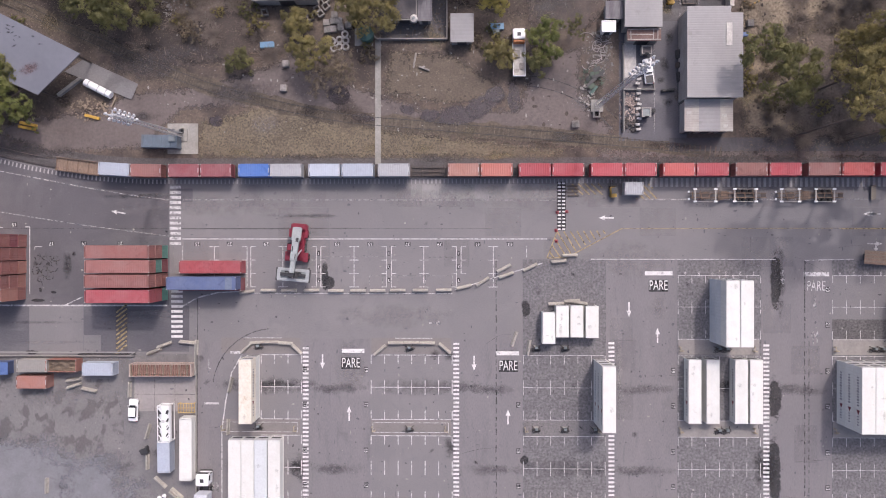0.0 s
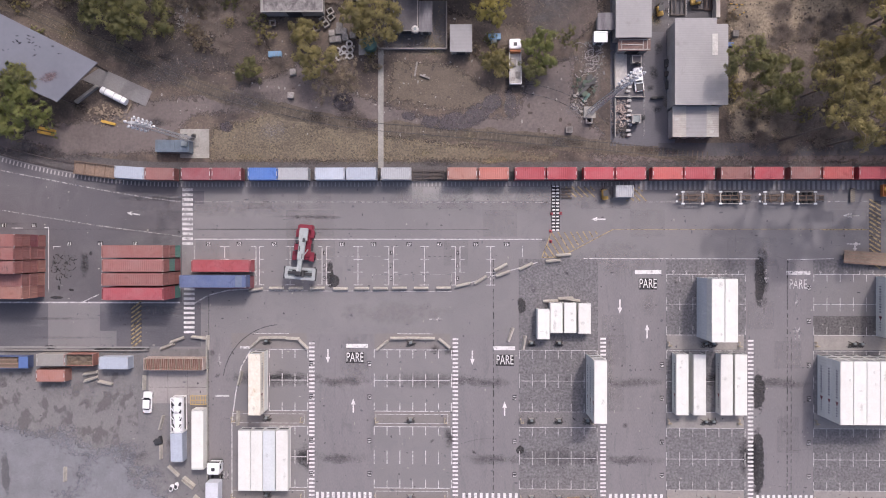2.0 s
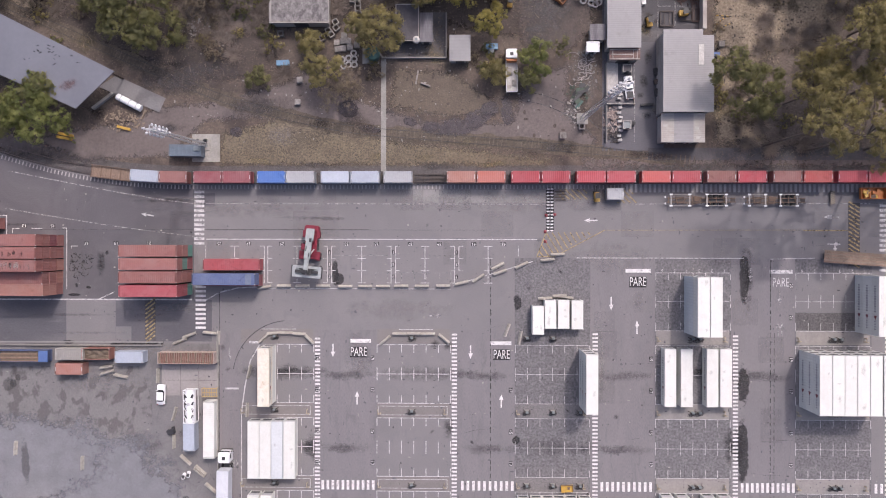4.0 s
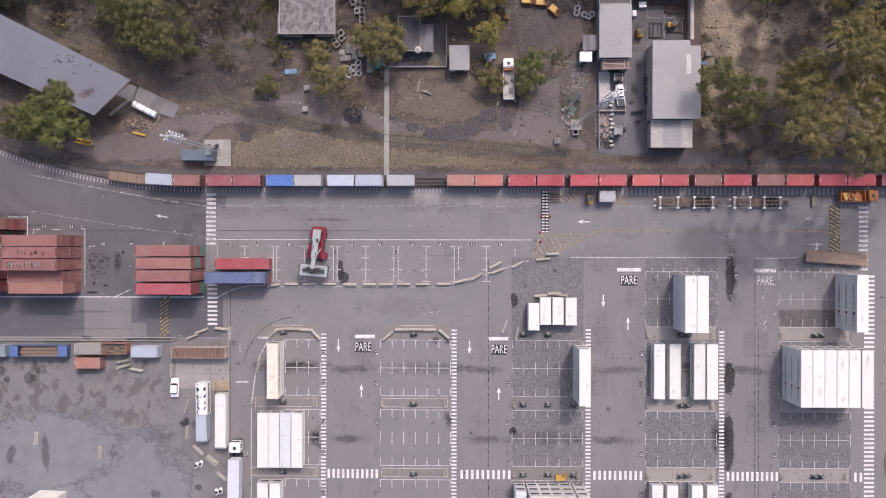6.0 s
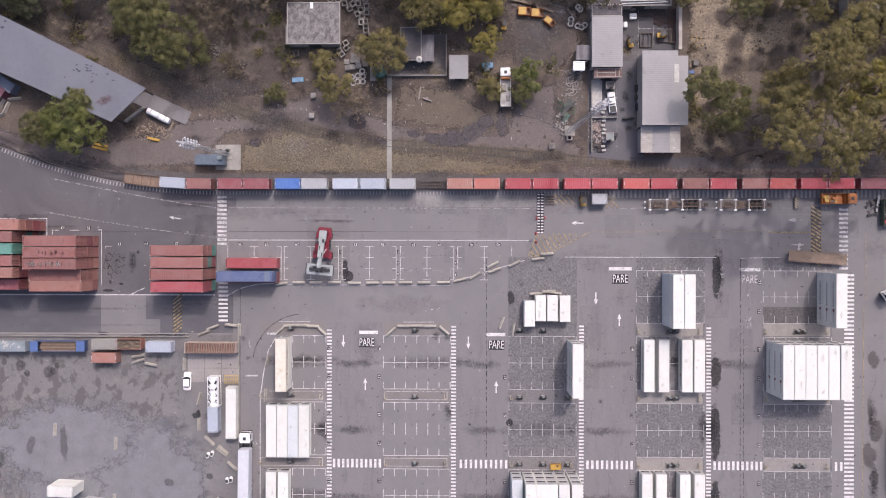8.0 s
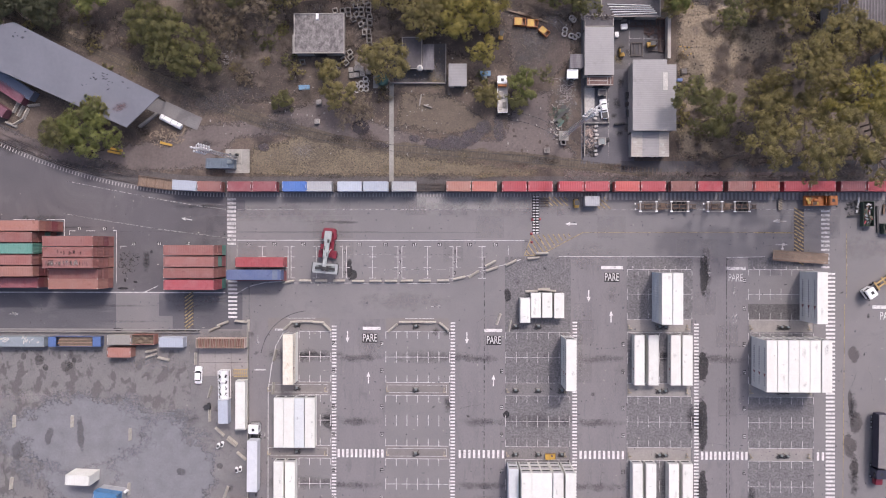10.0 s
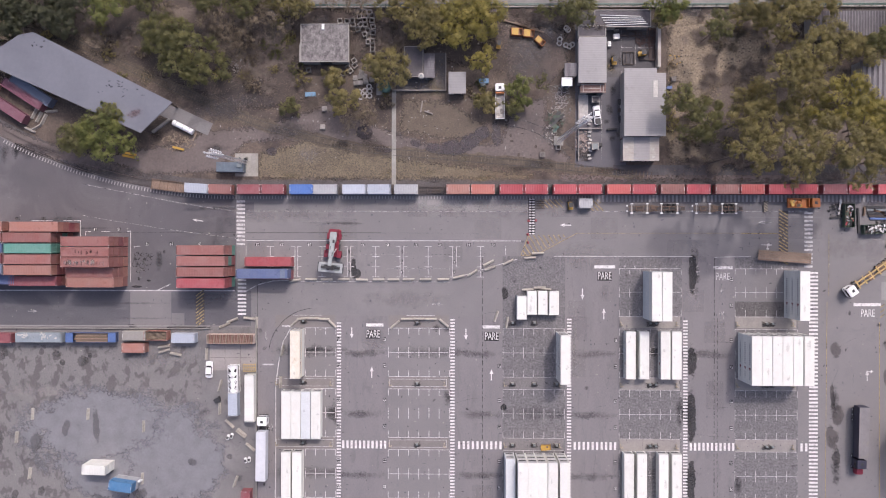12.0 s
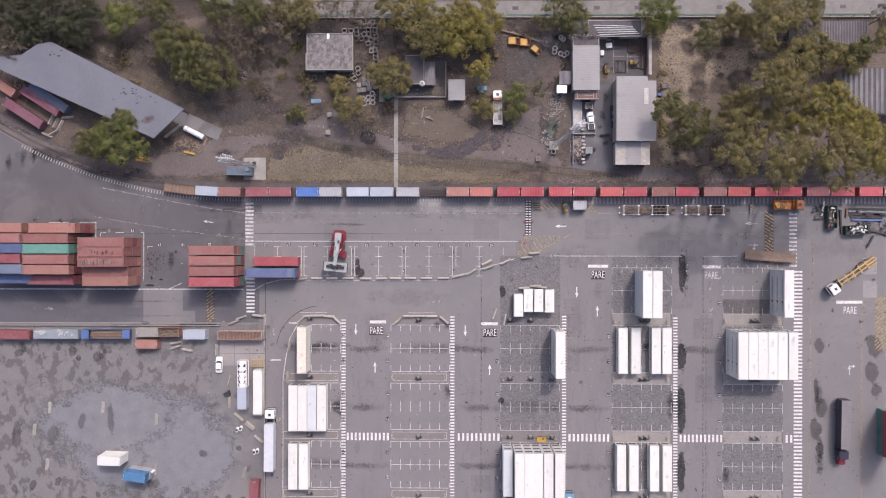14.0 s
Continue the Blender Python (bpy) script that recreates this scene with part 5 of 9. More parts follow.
# yellow hatching
def hatch(points, step, mat="yellow", slope=(1, 0.7), label="faded yellow hatched keep-clear marking", width=0.28):
    """Diagonal strips clipped to a four-cornered area."""
    bm = bmesh.new()
    P = [Vector(p) for p in points]
    cx = sum((p.x for p in P)) / len(P)
    cy = sum((p.y for p in P)) / len(P)
    d = Vector(slope).normalized()
    n = Vector((-d.y, d.x))
    span = max((p - Vector((cx, cy))).length for p in P)
    k = -span
    while k < span:
        o = Vector((cx, cy)) + n * k
        ts = []
        for a, b in zip(P, P[1:] + P[:1]):
            e = b - a
            den = d.x * e.y - d.y * e.x
            if abs(den) > 1e-6:
                q = a - o
                t, u = (q.x * e.y - q.y * e.x) / den, (q.x * d.y - q.y * d.x) / den
                if 0 <= u <= 1:
                    ts.append(t)
        if len(ts) >= 2 and max(ts) - min(ts) > 0.3:
            a, b = o + d * min(ts), o + d * max(ts)
            box(bm, *((a + b) / 2), PAINT_Z - 0.004, (b - a).length, width, 0.008, math.degrees(math.atan2(d.y, d.x)))
        k += step
    return tagged(part("hatching", bm, mat), label, "road marking", kind="structure")


hatch([(17.73, -1.80), (21.26, -1.58), (30.28, 3.62), (19.60, 3.40)], 1.1, slope=(1, -1.6))
painted("hatch_border", [(17.73, -1.80, 21.59, -1.69, 0.2), (21.59, -1.69, 32.26, 3.95, 0.2), (17.73, -1.80, 19.60, 3.18, 0.2)], "yellow", "faded yellow outline of a keep-clear area")
hatch([(22.58, 10.58), (28.52, 10.57), (28.52, 12.78), (22.58, 12.79)], 0.9, slope=(1, -1))
hatch([(35.01, 9.79), (39.73, 9.79), (37.75, 12.66), (35.34, 12.66)], 0.9, slope=(1, -1))
hatch([(113.62, -27.27), (121.44, -27.24), (121.42, -12.96), (113.61, -12.98)], 0.75, slope=(1, 0.8), width=0.35)
hatch([(110.15, -17.85), (111.20, -17.85), (111.20, -13.74), (110.15, -13.75)], 1.0, slope=(1, 0.8))
painted("lane_line", [(110.00, -18.92, 110.05, -67.14, 0.2), (97.02, 3.89, 97.03, -12.10, 0.12), (96.58, -13.62, 96.19, -67.25, 0.14)], "yellow", "thin yellow lane line")


def bump_strip(x0, y0, x1, y1, lean=-32, pitch=1.05):
    tagged(part("speed_bump", boxes(((x0 + x1) / 2, (y0 + y1) / 2, 0.06, abs(x1 - x0), abs(y1 - y0), 0.05), bevel=0.02), "yarddark"), "dark speed bump with yellow diagonal stripes", "speed bump", kind="structure")
    bm = bmesh.new()
    n = int(abs(y1 - y0) / pitch)
    for i in range(n):
        y = y0 + (y1 - y0) * (i + 0.5) / n
        box(bm, (x0 + x1) / 2, y, 0.092, abs(x1 - x0) * 1.12, 0.34, 0.008, lean)
    tagged(part("bump_stripes", bm, "yellow"), "yellow diagonal stripes on a speed bump", "road marking", kind="structure")


bump_strip(-67.45, -11.33, -65.05, -20.28, 38, 0.83)
bump_strip(84.17, 9.83, 86.60, -3.74, -32, 0.85)
# checkered gate strip with two columns of white bars
tagged(part("gate_strip", boxes((20.54, 8.37, 0.06, 1.75, 13.13 - 3.62, 0.03)), "black"), "black rubber strip with white bars across the road", "road strip", kind="structure")
bm = bmesh.new()
for i in range(14):
    for u in (-0.42, 0.42):
        box(bm, 20.54 + u, 12.80 + (3.84 - 12.80) * i / 13, 0.082, 0.62, 0.3, 0.01)
tagged(part("strip_bars", bm, "fresh"), "two columns of white bars on a black strip", "road marking", kind="structure")
# seams of the asphalt
dashes = random.Random(52)
rows = []
for x, y, stop, wdt in ((7.79, -2.13, -84.0, 0.16), (67.69, -11.6, -72.4, 0.15), (68.5, -18.0, -72.4, 0.12)):
    while y > stop:
        d = dashes.uniform(0.6, 1.6)
        rows.append((x, y, x + dashes.uniform(-0.05, 0.05), y - d, wdt * dashes.uniform(0.6, 1.2)))
        y -= d + dashes.uniform(0.3, 0.8)
painted("seam", rows, "seam", "broken dark sealing along a seam of the asphalt", "seam")
painted("seam", [(67.69, -2.34, 67.69, -11.45, 0.16), (-90.65, 4.01, -18.64, 4.08, 0.05), (-53.34, 3.94, 6.90, 3.96, 0.04),
                 (-51.10, -9.97, -51.10, -84.78, 0.1)], "seam", "dark open seam in the asphalt", "seam")


# cracks and specks of the asphalt
def wander(rng, x, y, a, n, step, width, bend):
    rows = []
    for i in range(n):
        a += rng.gauss(0, bend)
        u, v = x + step * math.cos(a), y + step * math.sin(a)
        rows.append((x, y, u, v, width * rng.uniform(0.5, 1.2)))
        x, y = u, v
    return rows


crack_rng = random.Random(77)
rows = []
for x, y, r in ((-82.9, -2.2, 1.0), (-81.1, -1.9, 0.9), (-80.0, -3.5, 1.1), (-81.9, -4.0, 1.0), (-83.4, -4.2, 0.8), (-80.6, -5.4, 0.9), (-82.4, -5.9, 0.8), (-79.4, -1.9, 0.7)):
    ring = [(x + r * crack_rng.uniform(0.45, 1.3) * math.cos(k * 0.52), y + r * crack_rng.uniform(0.45, 1.3) * math.sin(k * 0.52)) for k in range(12)]
    rows += [(*p, *q, crack_rng.uniform(0.04, 0.26)) for p, q in zip(ring, ring[1:] + ring[:1]) if crack_rng.random() < 0.8]
    rows += wander(crack_rng, x, y, crack_rng.uniform(0, 6.28), 3, 0.5, 0.14, 0.7)
painted("crack", rows, "seam", "dark crazed outlines of dried puddles on the western asphalt", "crack")
rows = []
for i in range(34):
    x, y = crack_rng.uniform(-115, 118), crack_rng.uniform(-64, 13)
    rows += wander(crack_rng, x, y, crack_rng.choice((0, 1.571, 0, 1.571, 0.8)) + crack_rng.gauss(0, 0.1), crack_rng.randint(4, 12), 0.7, 0.03, 0.12)
painted("crack", rows, "seam", "thin wandering cracks in the asphalt", "crack").name = "cracks"


def specks(name, n, x0, x1, y0, y1, lo, hi, mat, label, seed, z=0.0608):
    """Small ragged flat spots scattered over the paving."""
    rng = np.random.RandomState(seed)
    verts, faces, taken = [], [], np.zeros((0, 3))
    for i in range(n):
        x, y = rng.uniform(x0, x1), rng.uniform(y0, y1)
        if len(taken) and (np.hypot(taken[:, 0] - x, taken[:, 1] - y) < taken[:, 2] + 0.4).any():
            continue
        r, k, o = lo + (hi - lo) * rng.rand() ** 3, rng.uniform(0.5, 1.6), rng.uniform(0, 6.283)
        taken = np.vstack((taken, (x, y, r * max(k, 1 / k) * 1.2)))
        b = len(verts)
        for j in range(6):
            q = r * rng.uniform(0.55, 1.2)
            verts.append((x + q * k * math.cos(o + j * 1.047), y + q / k * math.sin(o + j * 1.047), z))
        faces.append(tuple(range(b, b + 6)))
    me = bpy.data.meshes.new(name)
    me.from_pydata(verts, [], faces)
    me.materials.append(M[mat])
    return tagged(new(name, me), label, "spots", kind="stuff")


specks("oil_spots", 1500, -118, 120, -66, 14, 0.05, 0.27, "yarddark", "small dark oil spots on the asphalt", 1)
specks("worn_spots", 1500, -118, 120, -66, 14, 0.05, 0.34, "road", "small darker worn spots on the asphalt", 2, 0.0612)
specks("dust_spots", 900, -118, 120, -66, 14, 0.05, 0.25, "oldconcrete", "small pale chips and dust spots on the asphalt", 3, 0.0616)

specks("earth_clods", 1100, -62, 31, 23, 60, 0.06, 0.5, "litter", "dark clods and damp spots on the bare earth", 11, 0.0265)
specks("earth_chips", 800, -62, 31, 23, 60, 0.05, 0.3, "oldconcrete", "pale chips and litter on the bare earth", 12, 0.0275)
specks("sand_clods", 500, 55, 90, 22, 60, 0.06, 0.4, "litter", "dark clods on the sandy earth", 13, 0.0265)

painted("slab_joint", [(-63.71, -28.75, -51.55, -28.75, 0.05), (-59.65, -32.10, -59.65, -25.39, 0.05), (-55.60, -32.10, -55.60, -25.39, 0.05)], "seam", "joints between pale concrete slabs", "joint")


# ---- stains and wear ----
STAIN = dict(
    oil=stain_material("dark oil stain", (0.04, 0.038, 0.042), 0.72, scale=0.45),
    spill=stain_material("black spill", (0.045, 0.042, 0.045), 0.85, scale=0.5, crisp=True),
    ring=stain_material("round damp puddle", (0.085, 0.08, 0.08), 0.42, scale=0.4, crisp=True),
    soft=stain_material("tyre-dark film", (0.06, 0.058, 0.062), 0.42, scale=0.4),
    pool=stain_material("drying wet earth", (0.058, 0.046, 0.053), 0.86, scale=0.3, rough=0.5, crisp=True),
    damp=stain_material("brownish damp stain", (0.08, 0.067, 0.067), 0.46, scale=0.55, crisp=True),
    wet=stain_material("damp dark earth", (0.062, 0.053, 0.054), 0.9, scale=0.22, rough=0.6),
    drip=stain_material("dark rust drip", (0.075, 0.045, 0.042), 0.7, scale=0.9),
    dust=stain_material("pale chalky streak", (0.36, 0.30, 0.28), 0.75, scale=0.9),
    puddle=stain_material("dried puddle edge", (0.085, 0.08, 0.082), 0.38, scale=0.4),
    pale=stain_material("pale dust", (0.30, 0.28, 0.28), 0.4, scale=0.3),
    leaf=stain_material("leaf litter", (0.075, 0.056, 0.045), 0.8, scale=0.5),
    ochre=stain_material("dry yellow grass tufts", (0.235, 0.19, 0.115), 0.7, scale=0.5),
    rust=stain_material("rust bloom", (0.16, 0.08, 0.075), 0.7, scale=0.9),
    dark_slab=tint_material("darker relaid slab", (0.12, 0.113, 0.118), 0.13),
    pale_slab=tint_material("paler relaid slab", (0.27, 0.255, 0.258), 0.16),
    apron=stain_material("smooth blue-grey concrete film", (0.222, 0.22, 0.238), 0.95, scale=0.1, crisp=True),
    grime=stain_material("grey grime", (0.40, 0.375, 0.33), 0.25, scale=1.2),
)
STAIN_LABEL = dict(damp="brownish damp stain on the asphalt", drip="dark rust drip on a container roof", dust="pale chalky streak on a container roof", pool="drying wet patch on the earth track", apron="smooth blue-grey worn apron in the lot", dark_slab="darker relaid rectangle of asphalt", pale_slab="paler worn rectangle of asphalt", spill="black elongated spill on the asphalt", ring="round damp puddle mark on the lot", oil="dark oil stain soaked into the asphalt", soft="dark tyre film across the asphalt", wet="damp dark patch on bare earth",
                   puddle="dried puddle mark on the lot", pale="pale dusty patch on the ground", leaf="patch of fallen leaves", ochre="tufts of dry yellow grass", rust="rust bloom on sheet metal", grime="grey grime on a white roof")
COVER = np.zeros((300, 300), int)


def stain(x, y, sx, sy, kind, rz=0.0, z=None):
    """A thin film on the paving, on the earth (z below 1) or on a roof; each lies over those that it crosses, four deep at most."""
    if z is None or z < 1:
        half = 0.5 * (max(sx, sy) if abs(rz) > 12 else sx), 0.5 * (max(sx, sy) if abs(rz) > 12 else sy)
        cell = COVER[max(0, int(x - half[0]) + 149):int(x + half[0]) + 152, max(0, int(y - half[1]) + 149):int(y + half[1]) + 152]
        level = cell.max() if cell.size else 0
        if level >= 4:
            return None
        cell[:] = level + 1
        z = (0.0622 if z is None else 0.03) + 0.0011 * level
    bm = sheet([(-sx / 2, -sy / 2), (sx / 2, -sy / 2), (sx / 2, sy / 2), (-sx / 2, sy / 2)])
    ob = part("stain", bm, STAIN[kind])
    ob.matrix_basis = pose(x, y, z, 0, 0, rz)
    return tagged(ob, STAIN_LABEL[kind], "stain", kind="structure")


# the worn apron of the lot, in overlapping patches
for x, y, sx, sy, rz in ((-86, -52, 64, 40, 0), (-74, -56, 40, 38, 0), (-95, -47, 52, 26, 4)):
    stain(x, y, sx, sy, "apron", rz)
# wet patches on the earth track
for x, y, sx, sy, rz in ((0.6, 26.2, 13, 5.2, 12), (5.0, 28.2, 11, 5.2, 24), (7.6, 30.2, 7, 4, 20), (11.3, 29.6, 3.6, 9, 6), (-5.2, 26.2, 5.5, 3.6, 10), (-9.8, 27.3, 4, 2.4, -12), (-12.9, 26.6, 2.6, 2.2, 0), (-22.9, 30.1, 6.5, 5, 0), (-18.5, 25.8, 7, 2.2, -8), (-47.5, 25.2, 4, 3.4, 0)):
    stain(x, y, sx, sy, "pool", rz, 0.03)
for x, y, sx, sy, rz in ((98.8, -26.1, 3.6, 5.5, 10), (99.4, -43.0, 4.2, 7, -6), (97.9, -48.6, 4.6, 8, 8), (99.0, -54.0, 3.0, 5, 0), (98.0, -38.0, 1.6, 9, 2), (113.4, -26, 6, 9, 20), (112.8, -33, 5, 8, 0), (114, -38, 4, 5, 0)):
    stain(x, y, sx, sy, "damp", rz)
for x, y, sx, sy in ((28.0, 38.4, 9, 12), (27.3, 33.0, 8, 9), (25.0, 29.0, 7, 6)):
    stain(x, y, sx, sy, "pale", 0, 0.03)
for x, y, sx, sy in ((62.14, -5.97, 2.2, 13), (61.92, -29.38, 2.6, 9.5), (61.81, -43.35, 2.6, 16), (61.81, -60.31, 2.6, 13), (-25.89, -5.48, 1.6, 6), (-25.11, -6.59, 2.4, 3), (13.31, -41.42, 1.6, 2.0), (13.53, -11.87, 1.8, 4)):
    stain(x, y, sx * 1.3, sy * 1.2, "spill")
for x, y, sx, sy in ( (60.94, -42.80, 3, 8), (59.20, -42.26, 3, 9),
                     (98.57, -39.51, 2.2, 9), (98.89, -56.50, 2.4, 12), (73.80, -61.00, 2.2, 6),
                     (-4.18, -20.78, 2.4, 2), (-1.30, -21.10, 2.6, 2), (-77.15, -3.28, 1.8, 6), (-30.92, -43.12, 3.4, 6), (-1.19, -38.73, 2.4, 5), (62.97, -6.06, 1.8, 14),
                     (-122.22, 23.22, 1.6, 6), (-118.29, 24.30, 1.4, 5), (-115.15, 25.54, 1.4, 5)):
    stain(x, y, sx * 1.5, sy * 1.35, "oil")
for x, y, sx, sy, rz in ((-81.0, -3.0, 1.2, 0.8, 20), (-79.87, -8.6, 1.6, 0.7, -8), (-82.48, -8.2, 0.8, 1.3, 15), (-83.0, -10.2, 3.6, 0.9, 0), (-79.6, -10.5, 1.4, 0.6, 0), (-81.2, -7.0, 0.9, 0.6, 30),
                         (-70.5, -20.85, 13, 0.9, 1), (-66.0, -20.75, 5, 0.8, 0), (-84.3, -20.5, 3.6, 1.1, 0)):
    stain(x, y, sx, sy, "spill", rz)
for x, y, sx, sy in ((-109.60, -51.36, 3.4, 5.5), (-114.31, -52.17, 3, 4.5), (-104.11, -48.22, 2.4, 6), (-113.53, -45.17, 5, 4), (-119.81, -51.42, 3, 8), (-93.77, -46.62, 2, 9), (-118.24, -45.97, 4, 3.5), (-105.68, -45.13, 2.4, 3), (-101.76, -47.44, 2.2, 4.5)):
    stain(x, y, sx * 1.3, sy * 1.3, "ring", 9 * math.sin(x))
# bands along the slot lines and over the lanes
for i in range(4):
    for k in range(-1, 4):
        y = ISLE_Y - ISLE_STEP * k - ISLE_STEP / 2
        stain(COLS[i] + 9 + (i % 2) * 2, y + 0.2, 30, 5.0, "soft")
        stain(COLS[i] + COL_W + 7, y - 0.3, 18, 3.2, "soft")
        stain(COLS[i] + 9, y + 0.5, 17, 2.6, "oil" if (i + k) % 2 and i < 2 else "soft")
for x, y, sx, sy in ((16.84, 10.59, 36, 6), (33.36, -2.13, 20, 8), (-47.72, 8.45, 40, 4), (-68.00, -22.30, 24, 4), (-11.96, -13.25, 26, 5), (-20.87, -23.27, 7, 12), (-6.40, 10.07, 22, 4),
                     (-75.91, -29.05, 24, 7), (-83.84, -31.88, 16, 5), (-115.11, -37.40, 26, 4), (103.35, 0.09, 18, 7), (-105.69, -31.15, 30, 6), (39.40, -11.50, 3.4, 6), (-21.98, -27.72, 4, 7)):
    stain(x, y, sx * 1.25, sy * 1.3, "pale")
rng = random.Random(4)
for i in range(60):
    u, v = rng.uniform(-124.54, -55.73), rng.uniform(-68.56, -26.56)
    low = v < -54.56
    high = v > -39.00
    if low or high or rng.random() < 0.3:
        stain(u, v, rng.uniform(2, 6), rng.uniform(2, 5), "ring" if low and rng.random() < 0.5 else "puddle", rng.uniform(0, 180))
for i in range(60):
    w = rng.uniform(1.2, 2.8)
    stain(rng.uniform(-122, -54), -60.5 - 9 * rng.random() ** 0.7, w, w * rng.uniform(0.7, 1.4), "ring", rng.uniform(0, 180))
for i in range(40):
    w = rng.uniform(2.0, 4.5)
    stain(rng.uniform(-122, -66), rng.uniform(-37, -27), w * rng.uniform(0.6, 1.0), w, "ring", rng.uniform(-30, 30))
for x, y, sx, sy in ((10.77, 21.12, 14, 3), (21.26, 21.09, 12, 3), (-42.11, 30.75, 16, 6), (-62.35, 35.86, 18, 7), (19.76, 50.64, 16, 14),
                     (-55.80, 38.58, 26, 7), (76.14, 21.43, 40, 4), (103.33, 18.96, 40, 5), (47.28, 16.87, 30, 4), (-88.51, 20.07, 30, 4), (-108.87, 25.53, 24, 5)):
    stain(x, y, sx * 1.3, sy * 1.3, "wet", rng.uniform(-8, 8), 0.03 + 0.0001 * rng.randrange(60))
for i in range(60):
    u, v = rng.uniform(-100, 105), rng.uniform(24, 64)
    stain(u, v, rng.uniform(4, 13), rng.uniform(3, 9), rng.choice(("leaf", "ochre", "wet", "pale", "leaf")), rng.uniform(0, 180), 0.018 + 0.0001 * (i % 60))
for i in range(18):
    stain(rng.uniform(-51.09, 16.84), rng.uniform(18.13, 24.03), rng.uniform(3, 9), rng.uniform(1.6, 4), rng.choice(("leaf", "ochre", "ochre")), rng.uniform(-10, 10), 0.025 + 0.0001 * i)
# pale streaks down one container roof
streak = random.Random(31)
for i in range(15):
    stain(-91.8 + streak.uniform(-5, 5), -3.69 + streak.uniform(-0.2, 0.2), streak.uniform(0.25, 0.6), streak.uniform(1.2, 2.2), "pale", 0, 10.42 + 0.0006 * i)
for i in range(34):
    stain(-91.8 + streak.uniform(-5.2, 5.2), -3.69 + streak.uniform(-0.3, 0.3), streak.uniform(0.3, 0.8), streak.uniform(1.3, 2.3), ("dust", "drip", "dust")[i % 3], 0, 10.43 + 0.0007 * i)
for i in range(9):
    stain(-91.0 + streak.gauss(0, 1.8), -0.95 + streak.uniform(-0.4, 0.2), streak.uniform(0.4, 0.9), streak.uniform(1.0, 1.9), "drip", 0, 10.43 + 0.0007 * i)
for i in range(46):
    stain(streak.uniform(-122.97, -71.30), streak.uniform(-38.99, -26.24), streak.uniform(2.5, 6), streak.uniform(2, 4.5), "pale", streak.uniform(0, 180))
# relaid rectangles
slabs = random.Random(15)
for i in range(-6, 12):
    for y0, y1 in ((8.2, 12.6), (2.5, 8.0), (-3.5, 2.3)):
        if slabs.random() < 0.5:
            stain(i * 10.0 + slabs.uniform(-1, 1), (y0 + y1) / 2, slabs.choice((5.0, 10.0, 7.0)), y1 - y0, slabs.choice(("dark_slab", "pale_slab", "pale_slab")))
for i in range(4):
    for k in range(7):
        if slabs.random() < 0.55:
            stain(COLS[i] + COL_W + slabs.choice((3.0, 8.5)), -14 - 8 * k + slabs.uniform(-2, 2), slabs.choice((4.5, 5.5)), slabs.uniform(4, 8), slabs.choice(("dark_slab", "pale_slab")))
for i in range(14):
    stain(slabs.uniform(-51.09, 21.26), 18.2 + slabs.uniform(-0.9, 0.9), slabs.uniform(4, 12), slabs.uniform(1.2, 2.6), slabs.choice(("leaf", "ochre", "wet")), 0, 0.05 + 0.0001 * i)
# long tyre streaks along the roads
for i in range(22):
    stain(rng.uniform(-110, 110), rng.uniform(0, 12), rng.uniform(14, 50), rng.uniform(0.8, 2.4), rng.choice(("soft", "soft", "pale")), rng.uniform(-1.5, 1.5))
for i in range(4):
    for k in range(3):
        stain(rng.uniform(COLS[i] + COL_W + 1, COLS[i + 1] - 1), rng.uniform(-60, -15), rng.uniform(0.9, 2.4), rng.uniform(14, 40), rng.choice(("soft", "soft", "pale")), rng.uniform(-1, 1))
for i in range(14):
    stain(rng.uniform(-110, -55), rng.uniform(-19.5, -12), rng.uniform(10, 30), rng.uniform(0.8, 2.0), rng.choice(("puddle", "pale")), 0)
for i in range(90):
    u, v = rng.uniform(-115, 118), rng.uniform(-66, 12)
    stain(u, v, rng.uniform(0.5, 2.2), rng.uniform(0.5, 2.2), rng.choice(("oil", "soft", "oil")), rng.uniform(0, 180))


# curved tyre marks
def tyre_arc(cx, cy, r, a0, a1, mat="tyre", label="faint curved tyre mark on the asphalt", lift=0.0):
    P = [(cx + r * math.cos(radians(a0 + (a1 - a0) * i / 26)), cy + r * math.sin(radians(a0 + (a1 - a0) * i / 26))) for i in range(27)]
    painted("tyre_mark", [(*p, *q, 0.16) for p, q in zip(P, P[1:])], mat, label, "tyre mark").location.z = lift


tyre_arc(-35.84, -28.00, 12.3, 95, 172)
for cx, cy, r, a0, a1 in ((22.0, 52.0, 4.6, 20, 160), (22.3, 51.6, 6.4, 10, 150), (12.0, 8.0, 24.0, 40, 85), (12.0, 8.0, 26.0, 42, 85)):
    tyre_arc(cx, cy, r, a0, a1, "seam", "dark curved wheel rut on the earth", -0.03)

for x, y, sx, sy, z in GRIME:
    if not any(abs(x - u) < 0.9 and abs(y - v) < 5.5 and q > z + 0.5 for u, v, _, _, q in GRIME):
        stain(x, y, sx, sy, "grime", 0, z)


